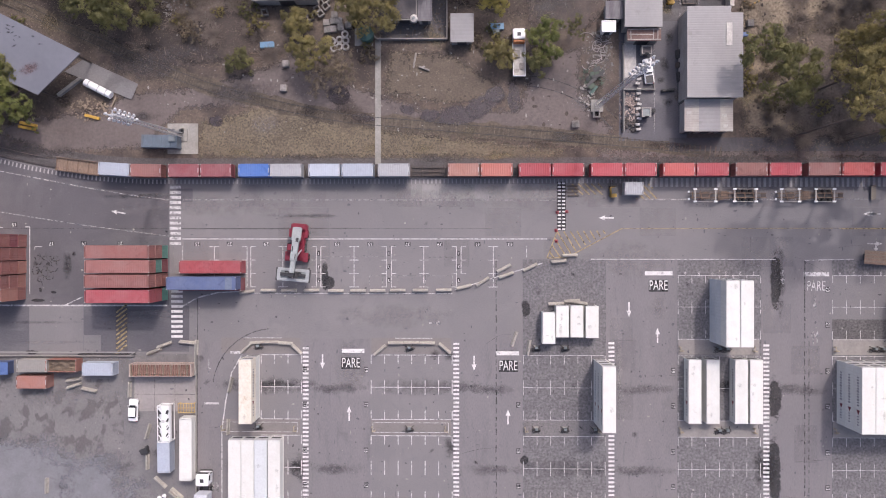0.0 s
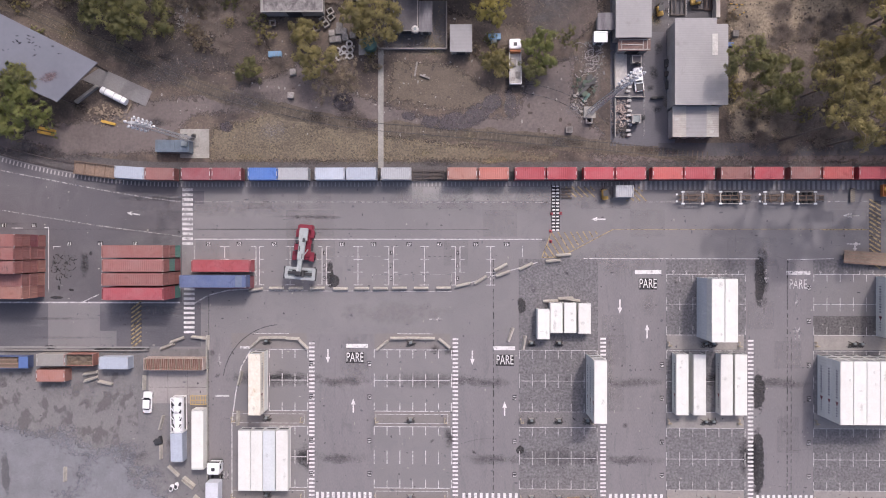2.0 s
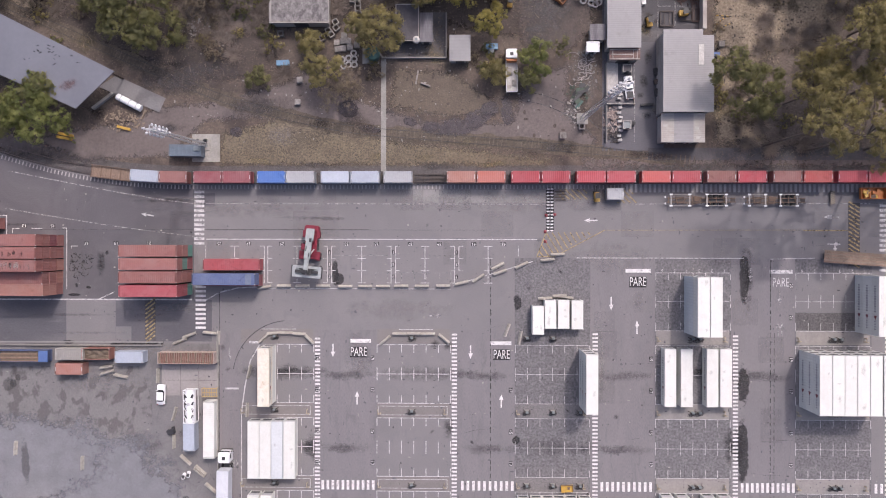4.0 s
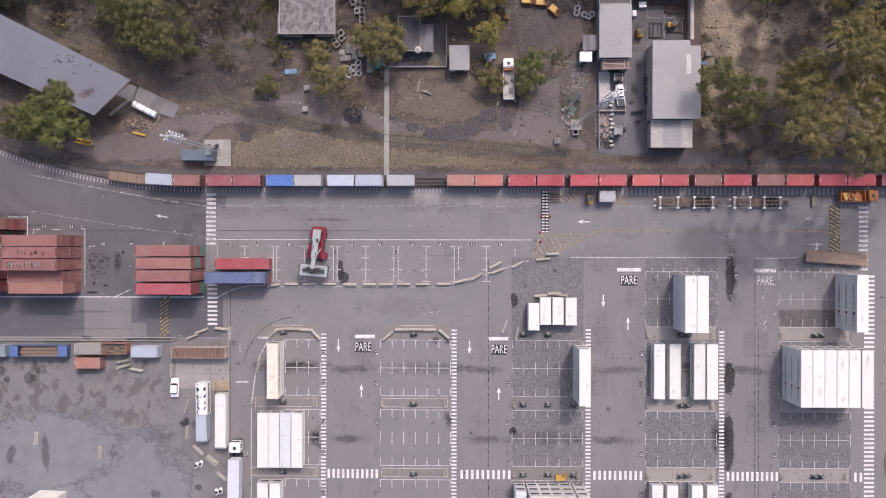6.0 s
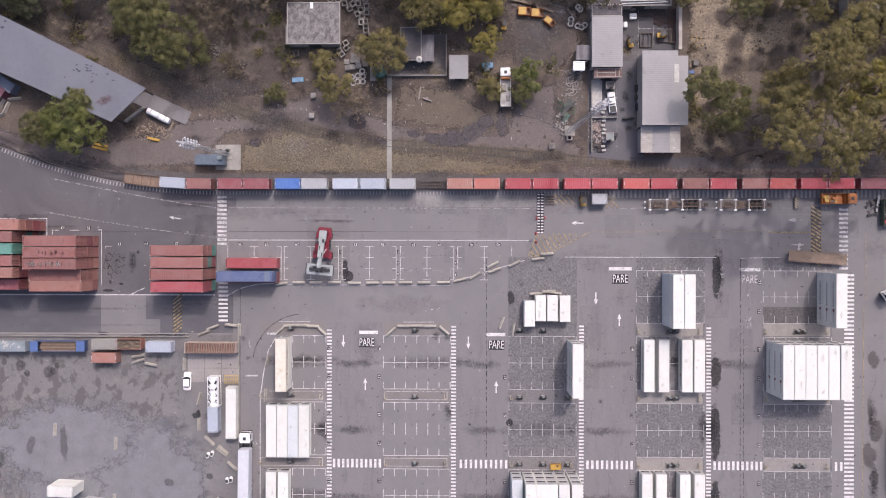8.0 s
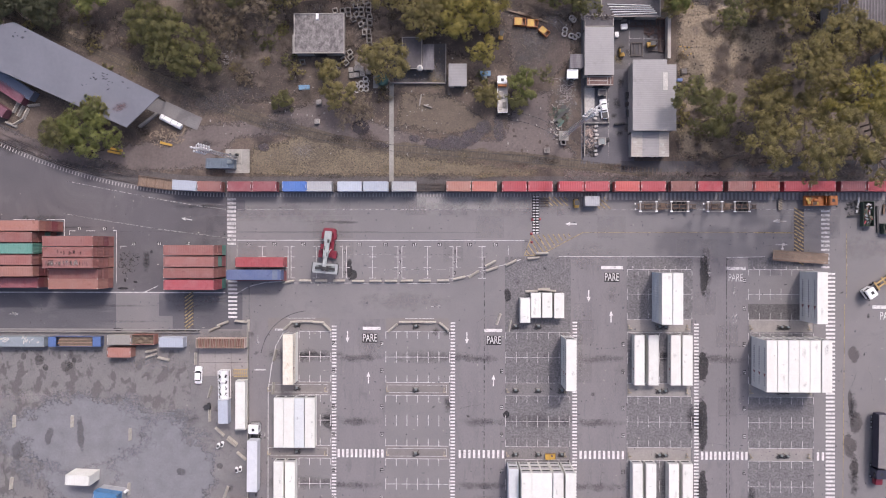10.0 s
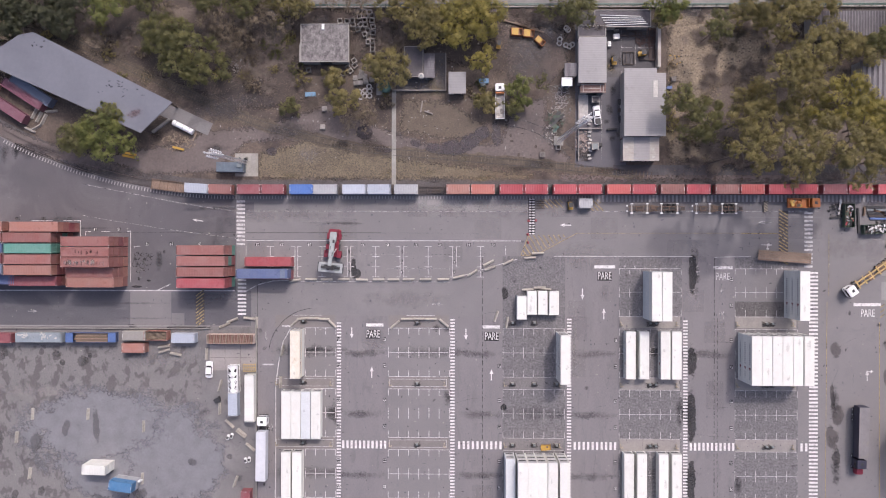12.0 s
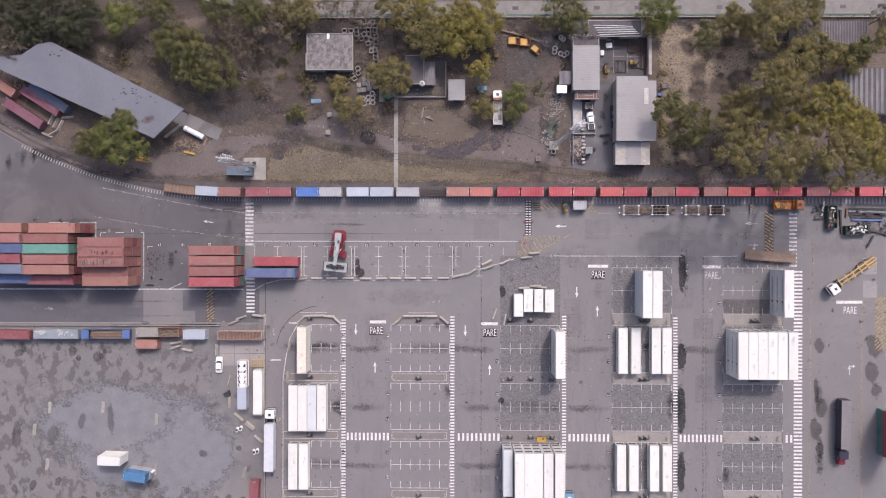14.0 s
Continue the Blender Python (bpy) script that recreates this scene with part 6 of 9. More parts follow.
# ---- concrete barriers ----
def barrier_mesh(L):
    bm = bmesh.new()
    prof = ((-0.36, 0), (-0.36, 0.14), (-0.19, 0.38), (-0.14, 0.82), (0.14, 0.82), (0.19, 0.38), (0.36, 0.14), (0.36, 0))
    rings = [[bm.verts.new((sx * L / 2, y, z)) for y, z in prof] for sx in (-1, 1)]
    for i in range(len(prof) - 1):
        bm.faces.new((rings[0][i], rings[0][i + 1], rings[1][i + 1], rings[1][i]))
    bm.faces.new(rings[0])
    bm.faces.new(rings[1][::-1])
    bmesh.ops.recalc_face_normals(bm, faces=bm.faces)
    bmesh.ops.bevel(bm, geom=bm.edges[:], offset=0.025, segments=1, affect="EDGES")
    return bm


BARRIERS = {}


def barrier(x, y, rz=0.0, L=3.0, z=0.02):
    if L not in BARRIERS:
        ob = BARRIERS[L] = part("concrete_barrier", barrier_mesh(L), "barrier")
        ob.matrix_basis = pose(x, y, z, 0, 0, rz)
    else:
        ob = copy_thing(BARRIERS[L], pose(x, y, z, 0, 0, rz))
    return tagged(ob, "weathered concrete traffic barrier standing on the asphalt", "barrier", "concrete barriers")


for x, y, rz in ((-28.46, -8.21, 1), (-23.66, -8.30, -1), (-19.31, -8.26, 0), (-15.46, -8.25, 0), (-11.51, -8.19, 1), (-7.07, -8.19, 0), (-2.44, -8.13, 1), (1.54, -7.48, 14), (5.17, -6.46, 33),
                 (9.33, -3.84, 28), (9.75, -5.19, 20), (14.46, -3.64, 26), (20.01, -2.49, 6), (22.14, -1.30, 3), (-41.22, -8.50, 8), (-36.96, -8.22, 0), (-32.93, -8.22, 0),
                 (-57.62, -18.97, 20), (-59.65, -20.23, 22), (-53.12, -18.46, -6), (-64.57, -27.77, 88), (-75.63, -27.14, 18), (-72.59, -27.91, -12), (-60.92, -36.03, 74), (-61.03, -42.07, 90), (-58.41, -46.08, -42), (-55.15, -48.29, -40),
                 (-110.55, -43.75, 88), (-95.81, -43.68, 87), (-81.11, -46.86, 89), (-111.26, -59.37, 83), (-81.42, -60.57, 87), (-55.42, -48.73, -38), (-52.93, -52.12, -40), (-114.78, -49.84, 86), (-44.58, -26.80, 76), (-45.03, -35.06, 88), (-75.69, -25.91, 10),
                 (-56.81, -61.11, 70), (-110.13, 35.31, 62), (-108.88, 34.38, 62), (-107.62, 33.76, 64), (-105.58, 35.92, 5), (-111.23, 30.97, -25), (-109.66, 31.59, 30),
                 (-51.32, -19.46, 88), (19.49, -10.76, 3), (22.58, -10.20, 4), (24.01, -10.53, -8), (11.32, -17.63, 70), (14.09, -19.29, 80)):
    barrier(x, y, rz)
# lot ends: long barriers with slanted wings
for cx in (COLS[0], COLS[1]):
    for dx, dy, rz, L in ((5.2, 17.1, 42, 2.6), (7.3, 18.2, 4, 2.8), (10.1, 18.3, 0, 3.0), (13.0, 18.1, -2, 2.8), (15.2, 16.9, -44, 2.6)) if cx == COLS[0] else ((1.9, 16.8, 40, 3.0), (5.0, 18.2, 0, 3.0), (8.1, 18.25, 0, 3.0), (11.2, 18.2, 0, 3.0), (14.6, 17.2, -40, 3.0)):
        barrier(cx + dx, ISLE_Y + dy - 1.6, rz, L)
painted("kerb_line", [(-45.48, -29.82, -46.27, -35.63, 0.25), (-45.48, -29.82, -44.36, -24.46, 0.25), (-44.36, -24.46, -42.11, -20.55, 0.25), (-42.11, -20.55, -40.99, -19.10, 0.25), (-44.58, -20.44, -42.34, -20.44, 0.5), (-46.27, -35.63, -46.27, -130, 0.2),
                      (-49.86, -30.51, -46.83, -30.49, 0.4)], "white", "white edge line curving round a reefer lot")

# lot wall along the narrow lane and the road
def wall(x0, y0, x1, y1, h, t, mat, label, name="wall"):
    d = Vector((x1 - x0, y1 - y0))
    ob = part(name, boxes(((x0 + x1) / 2, (y0 + y1) / 2, h / 2, d.length, t, h, math.degrees(math.atan2(d.y, d.x))), bevel=0.02), mat)
    return tagged(ob, label, "wall", kind="structure")


wall(-51.32, -18.45, -51.32, -24.71, 1.0, 0.25, "oldconcrete", "low concrete lot wall beside the lane")
wall(-51.32, -24.93, -51.32, -130, 0.5, 0.22, "oldconcrete", "low concrete kerb wall beside the lane")
wall(-200, -21.22, -63.48, -21.15, 0.6, 0.2, "island", "low concrete wall between road and lot")
wall(-200, -20.57, -63.48, -20.50, 0.12, 0.25, "concrete", "concrete kerb of the road", "kerb")


# ---- power racks on the service strips ----
def power_rack(x, y, variant):
    root = thing("power_rack", x, y, 0.06, 0, "grey reefer power box with cables on a service strip", "power box", "reefer power racks")
    part("cabinet", boxes((0, 0, 0.75, 0.55, 0.4, 1.1), bevel=0.04), "machgrey", root)
    part("base", boxes((0, 0, 0.06, 0.9, 0.7, 0.12)), "oldconcrete", root)
    bm = bmesh.new()
    for s in (-1, 1):
        tube(bm, (s * 0.25, 0.0, 1.0), (s * 0.85, -0.35, 0.0), 0.06)
        tube(bm, (s * 0.25, 0.0, 1.0), (s * 0.8, 0.4, 0.0), 0.06)
    tube(bm, (-0.7, 0.1, 0.9), (0.7, 0.1, 0.9), 0.06)
    part("stand", bm, "steel", root)
    for k in range(6):
        bm = bmesh.new()
        a = 0.32 * k - 0.8
        pts = [(a * 0.4, -0.2, 0.8), (a + 0.15, -0.45, 0.3), (a + 0.3 * math.sin(k), -0.75, 0.06), (a - 0.35, -0.85 + 0.2 * math.cos(k * 2.0), 0.06), (a - 0.2 * math.cos(k), -0.55, 0.07)]
        for p, q in zip(pts, pts[1:]):
            tube(bm, p, q, 0.035, sides=6)
        part("cable", bm, "darkmetal", root)
    return root


RACK = power_rack(COLS[1] + 7.7, ISLE_Y, 0)
for i, cx in enumerate(COLS):
    for k in range(-1, 5):
        y = ISLE_Y - ISLE_STEP * k
        for dx in ((7.7,) if i < 2 else ((2.6, 8.2, 14.0) if i == 2 else (7.9, 9.4))):
            if not (i == 1 and k == 0) and not (i == 2 and k == -1 and dx > 9):
                copy_thing(RACK, pose(cx + dx, y + (0.3 if i == 0 else 0), 0.06, 0, 0, 12 * (i % 2)))


def corner_guard(x, y, rz):
    root = thing("corner_guard", x, y, 0.05, rz, "short cream guard post frame at a lot corner", "guard rail", "lot corner guards")
    for dx, dy in ((0.0, 0.0), (0.0, 0.8), (0.45, 0.0)):
        part("post", boxes((dx, dy, 0.5, 0.2, 0.2, 1.0), bevel=0.03), "guardtan", root)
    part("rail", boxes((0.0, 0.4, 0.8, 0.12, 0.8, 0.14), (0.24, 0.0, 0.8, 0.5, 0.12, 0.14)), "guardtan", root)
    return root


GUARD = None
for i, cx in enumerate(COLS):
    for k in range(-1, 5):
        y = ISLE_Y - ISLE_STEP * k
        for dx in (0.5, COL_W - 1.6):
            if k == -1 and i < 3:
                continue
            if GUARD is None:
                GUARD = corner_guard(cx + dx, y - 0.6, 8)
            else:
                copy_thing(GUARD, pose(cx + dx, y - 0.6, 0.05, 0, 0, 8 if dx < 3 else -8))


# ---- vehicles ----
def add_wheels(root, rows, r, wdt, rim="galv"):
    tyre = None
    for x, y in rows:
        if tyre is None:
            tyre = part("wheel", wheel_mesh(r, wdt), "rubber", root)
            tyre.location = (x, y, r)
            w0 = tyre
        else:
            w0 = again("wheel", tyre, root, pose(x, y, r))
        bm = bmesh.new()
        s = 1 if y > 0 else -1
        tube(bm, (0, s * (wdt / 2 - 0.02), 0), (0, s * (wdt / 2 + 0.03), 0), r * 0.5, sides=12)
        part("rim", bm, rim, w0)


def truck_cab(root, x, mat="carwhite", L=2.3, W=2.45, H=2.7, z=0.55):
    """A cab over its axle, its front towards +x."""
    bm = boxes((x, 0, z + H / 2, L, W, H), bevel=0.16)
    cab = part("cab", bm, mat, root)
    part("windscreen", boxes((x + L / 2 - 0.02, 0, z + H * 0.66, 0.06, W * 0.86, H * 0.34)), "glass", cab)
    part("roof_hatch", boxes((x - 0.1, 0, z + H + 0.03, 0.7, 0.7, 0.06), bevel=0.02), "darkmetal", cab)
    for s in (-1, 1):
        part("side_window", boxes((x + 0.25, s * (W / 2 - 0.01), z + H * 0.68, L * 0.45, 0.05, H * 0.28)), "glass", cab)
        part("mirror", boxes((x + L / 2 + 0.05, s * (W / 2 + 0.2), z + H * 0.62, 0.12, 0.25, 0.6), bevel=0.03), "darkmetal", cab)
    part("bumper", boxes((x + L / 2 + 0.05, 0, z + 0.1, 0.2, W, 0.4), bevel=0.05), "darkmetal", cab)
    return cab


def car(x, y, rz, label, bed=False, name="car"):
    root = thing(name, x, y, 0.03, rz, label, "pickup truck" if bed else "car", "parked cars")
    L = 4.9 if bed else 4.4
    bm = boxes((0, 0, 0.62, L, 1.78, 0.62), bevel=0.16)
    body = part("body", bm, "carwhite", root)
    cx = 0.35 if bed else -0.2
    cl = 1.9 if bed else 2.5
    part("cabin", boxes((cx, 0, 1.15, cl, 1.55, 0.62), bevel=0.22), "glass", body, "dark windows all round")
    part("roof", boxes((cx - 0.05, 0, 1.45, cl * 0.72, 1.42, 0.08), bevel=0.03), "carwhite", body)
    part("bonnet", boxes((L / 2 - 0.65, 0, 0.95, 1.0, 1.5, 0.06), bevel=0.02), "carwhite", body)
    if bed:
        part("load_bed", boxes((-L / 2 + 0.85, 0, 0.945, 1.45, 1.4, 0.03)), "darkmetal", body, "dark open load bed")
    for s in (-1, 1):
        part("headlight", boxes((L / 2 - 0.05, s * 0.62, 0.72, 0.1, 0.32, 0.16), bevel=0.02), "galv", body)
        part("tail_light", boxes((-L / 2 + 0.05, s * 0.68, 0.75, 0.1, 0.2, 0.2)), "conered", body)
        part("wing_mirror", boxes((cx + cl / 2 - 0.2, s * 0.98, 1.02, 0.14, 0.2, 0.14), bevel=0.03), "carwhite", body)
    add_wheels(root, [(sx * L * 0.31, sy * 0.8) for sx in (-1, 1) for sy in (-1, 1)], 0.34, 0.22)
    return root


car(-63.59, -31.76, 88, "white car with dark windows parked by the slab")
car(37.28, 34.49, 97, "white pickup with a dark load bed in the workshop yard", True, "pickup_truck")


def reach_stacker(x, y, rz):
    """Its boom and spreader reach towards +x."""
    root = thing("reach_stacker", x, y, 0.03, rz, "red reach stacker with grey boom and container spreader on the yard", "reach stacker")
    part("chassis", boxes((-2.2, 0, 1.25, 6.6, 2.6, 0.9), (0.9, 0, 1.1, 1.6, 3.6, 0.7), bevel=0.12), "machred", root)
    part("counterweight", boxes((-5.3, 0, 1.5, 1.5, 3.2, 1.5), bevel=0.25), "machred", root)
    part("engine_cover", boxes((-3.2, 0, 2.05, 2.4, 1.6, 0.8), bevel=0.12), "machred", root)
    for s in (-1, 1):
        part("fender", boxes((0.9, s * 1.75, 2.0, 2.0, 1.0, 0.18), bevel=0.05), "machred", root)
        part("fender", boxes((-4.0, s * 1.5, 1.95, 1.7, 0.75, 0.16), bevel=0.05), "machred", root)
        part("step", boxes((-1.2, s * 1.5, 1.5, 1.6, 0.5, 0.1)), "darkmetal", root)
    cab = part("cab", boxes((-1.0, -1.15, 2.7, 1.6, 1.1, 1.7), bevel=0.1), "glass", root, "glazed operator cab")
    part("cab_roof", boxes((-1.0, -1.15, 3.58, 1.4, 0.95, 0.1), bevel=0.04), "machred", cab)
    bm = bmesh.new()
    for a, b, wd, hh in (((-5.2, 0, 3.2), (-2.4, 0, 3.75), 1.75, 0.8), ((-3.4, 0, 3.6), (1.8, 0, 4.6), 1.25, 0.95), ((1.4, 0, 4.5), (4.3, 0, 5.1), 0.9, 0.72)):
        a, b = Vector(a), Vector(b)
        m = Matrix.Translation((a + b) / 2) @ pose(0, 0, 0, 0, -math.degrees(math.atan2(b.z - a.z, b.x - a.x)))
        box(bm, 0, 0, 0, (b - a).length, wd, hh, m=m, bevel=0.12)
    boom = part("boom", bm, "boomgrey", root, "grey-green telescopic boom")
    part("boom_nose", boxes((4.5, 0, 4.7, 0.9, 0.9, 1.5), bevel=0.08), "darkmetal", boom)
    part("hose_reel", boxes((-2.6, 0.3, 4.2, 0.9, 0.5, 0.3), (-0.6, -0.35, 4.65, 1.4, 0.2, 0.16), (0.9, 0.35, 4.95, 1.2, 0.18, 0.14), bevel=0.04), "darkmetal", boom)
    bm = bmesh.new()
    for s in (-1, 1):
        tube(bm, (-0.6, s * 0.75, 1.6), (0.6, s * 0.55, 4.1), 0.14)
    part("lift_cylinder", bm, "galv", root)
    sp = part("spreader", boxes((3.6, 0, 3.6, 0.55, 6.0, 0.35), (5.7, 0, 3.6, 0.55, 6.0, 0.35), (4.65, 2.75, 3.62, 2.0, 0.7, 0.3), (4.65, -2.75, 3.62, 2.0, 0.7, 0.3), bevel=0.05), "spreadergrey", root, "pale grey container spreader")
    for s in (-1, 1):
        part("end_beam", boxes((4.65, s * 3.2, 3.5, 2.7, 0.25, 0.4), bevel=0.04), "darkmetal", sp)
        part("turntable", boxes((4.6, s * 0.55, 4.0, 1.3, 0.8, 0.5), bevel=0.06), "darkmetal", sp)
        part("side_arm", boxes((4.65, s * 1.7, 3.86, 0.7, 1.5, 0.22), bevel=0.03), "darkmetal", sp)
        part("telescope", boxes((4.65, s * 1.6, 3.5, 1.5, 1.6, 0.2), bevel=0.03), "machgrey", sp)
        part("hose_loop", boxes((4.1, s * 1.0, 3.98, 0.25, 1.2, 0.2), bevel=0.05), "rubber", sp)
    add_wheels(root, [(0.9, 1.35), (0.9, 1.95), (0.9, -1.35), (0.9, -1.95), (-4.0, 1.45), (-4.0, -1.45)], 0.78, 0.52, "machred")
    return root


reach_stacker(-30.95, -0.7, -95).scale.x = 0.93


def semi(x, y, rz, trailer, label, tractor="carwhite", L=12.6, dx=0.0, bend=0.0, load="box"):
    """A tractor and its trailer; the front is towards +x."""
    root = thing("flatbed_trailer" if load == "flat" else "semi_truck", x, y, 0.03, rz, label, "trailer" if load == "flat" else "truck", "road trucks")
    if load != "flat":
        truck_cab(root, L / 2 + (2.6 if tractor != "navy" else 1.7), tractor)
        if tractor == "navy":
            part("bonnet", boxes((L / 2 + 3.7, 0, 1.5, 1.7, 1.9, 1.5), bevel=0.2), "machred", root, "red bonnet")
        part("tractor_frame", boxes((L / 2 + 1.2, 0, 0.85, 5.0, 0.95, 0.3)), "darkmetal", root)
    if load == "box":
        part("trailer_box", boxes((0, 0, 2.55, L, 2.55, 2.7), bevel=0.05), "navy" if trailer == "darktarp" else trailer, root)
        part("trailer_roof", boxes((0, 0, 3.91, L - 0.1, 2.5, 0.04)), trailer, root)
        part("trailer_frame", boxes((0, 0, 1.05, L, 1.2, 0.25)), "darkmetal", root)
        for i in range(9):
            part("roof_rib", boxes((-L / 2 + L * (i + 0.5) / 9, 0, 3.92, 0.08, 2.5, 0.05)), trailer, root)
    elif load == "skeleton":
        for sy in (-0.5, 0.5):
            part("main_beam", boxes((0, sy, 1.1, L, 0.3, 0.35)), trailer, root)
        part("rear_deck", boxes((-L / 2 + 0.9, 0, 1.22, 2.8, 2.3, 0.06)), trailer, root)
        part("tool_box", boxes((L * 0.12, 0.2, 1.0, 1.6, 1.9, 0.5), bevel=0.05), "rustbrown", root)
        part("axle_guard", boxes((-L * 0.22, 0, 0.98, 3.0, 2.2, 0.1)), "rustbrown", root)
        for i in range(6):
            part("cross_beam", boxes((L * (i / 5 - 0.5) * 0.96, 0, 1.2, 0.3, 2.4, 0.25)), trailer, root)
        for i in range(6):
            part("deck_slat", boxes((-L / 2 + 0.9, -1.0 + 0.4 * i, 1.3, 2.6, 0.26, 0.12)), trailer if i % 2 else "rustbrown", root)
        for i in range(5):
            part("brace", boxes((L * (i / 5 - 0.4), 0, 1.14, 1.6, 0.14, 0.12, 38 * (-1) ** i)), "rustbrown", root)
    else:
        for i in range(12):
            part("deck_plank", boxes((0, -1.15 + 0.209 * i, 1.32, L, 0.19, 0.07)), ("tanboard", "tanboard", "timber")[i % 3], root)
        part("side_rail", boxes((0, 1.26, 1.34, L, 0.09, 0.2), (0, -1.26, 1.34, L, 0.09, 0.2)), "tanboard", root)
        part("trailer_frame", boxes((0, 0, 1.05, L, 1.2, 0.3)), "darkmetal", root)
        for sy in (-0.7, 0.7):
            part("landing_leg", boxes((L / 2 - 2.6, sy, 0.5, 0.16, 0.16, 1.0), (L / 2 - 2.6, sy, 0.04, 0.4, 0.4, 0.08)), "steel", root)
    axles = (-L / 2 + 1.3, -L / 2 + 2.6, -L / 2 + 3.9) + (() if load == "flat" else (L / 2 + 0.2, L / 2 + 2.9))
    add_wheels(root, [(xx, s * 1.0) for xx in axles for s in (-1, 1)], 0.5, 0.32)
    return root


semi(-49.21, -53.6, 89.5, "trailerwhite", "white tractor with a pale grey box trailer on the narrow lane")
semi(103.94, -46.50, -91, "darktarp", "dark navy box trailer with a red-bonneted tractor on the eastern lane", "navy", 13.0)
semi(85.17, -2.03, -4, "timber", "worn brown timber flatbed trailer on the yard road", "carwhite", 13.5, load="flat")
semi(108.11, -6.10, 215, "paleyellow", "white tractor pulling a yellow skeleton trailer", "carwhite", 11.0, load="skeleton")


def flat_truck(x, y, rz, body, label, L=8.0, cab="carwhite", sides=True):
    root = thing("tipper_truck", x, y, 0.03, rz, label, "truck", "service trucks")
    truck_cab(root, L / 2 - 1.1, cab, 2.0, 2.35, 2.3)
    bl = L - 2.6
    part("load_bed", boxes((-1.3, 0, 1.25, bl, 2.4, 0.2)), "palewash" if body == "carwhite" else body, root)
    if body == "carwhite":
        for row in ((-0.2, 0.4, 1.5, 1.6, 1.2, 0.4), (-2.6, -0.5, 1.45, 1.4, 0.9, 0.3), (-3.4, 0.5, 1.42, 0.7, 0.9, 0.25)):
            part("load", boxes(row, bevel=0.1), "rubble", root)
        part("loading_crane", boxes((L / 2 - 2.45, 0, 1.9, 0.5, 2.2, 1.2), (L / 2 - 2.5, 0.3, 2.6, 0.35, 1.6, 0.3), bevel=0.05), "orange", root, "orange folded loading crane")
    if body == "orange":
        rng = random.Random(7)
        for i in range(12):
            part("load", boxes((0, 0, 0, rng.uniform(0.5, 1.6), rng.uniform(0.3, 0.8), 0.3), bevel=0.05), ("orange", "rustbrown", "machyellow")[i % 3], root).matrix_basis = pose(-1.3 + rng.uniform(-0.38, 0.38) * bl, rng.uniform(-0.7, 0.7), rng.uniform(1.5, 2.05), 0, rng.uniform(-8, 8), rng.uniform(0, 180))
    if sides:
        part("bed_side", boxes((-1.3, 1.17, 1.75, bl, 0.08, 0.9)), body, root)
        part("bed_side", boxes((-1.3, -1.17, 1.75, bl, 0.08, 0.9)), body, root)
        part("headboard", boxes((-1.3 + bl / 2, 0, 1.75, 0.1, 2.4, 1.0)), body, root)
        part("tailboard", boxes((-1.3 - bl / 2, 0, 1.75, 0.1, 2.4, 0.9)), body, root)
    part("frame", boxes((-0.4, 0, 0.9, L - 1.2, 0.9, 0.3)), "darkmetal", root)
    add_wheels(root, [(xx, s * 0.98) for xx in (-L / 2 + 1.2, -L / 2 + 2.4, L / 2 - 1.3) for s in (-1, 1)], 0.48, 0.3)
    return root


flat_truck(12.10, 37.94, 91, "carwhite", "old white tipper truck with a dirty bed on bare earth", 9.0)
flat_truck(89.67, 11.72, 0, "orange", "orange tipper truck parked beside the track", 7.8, "orange")


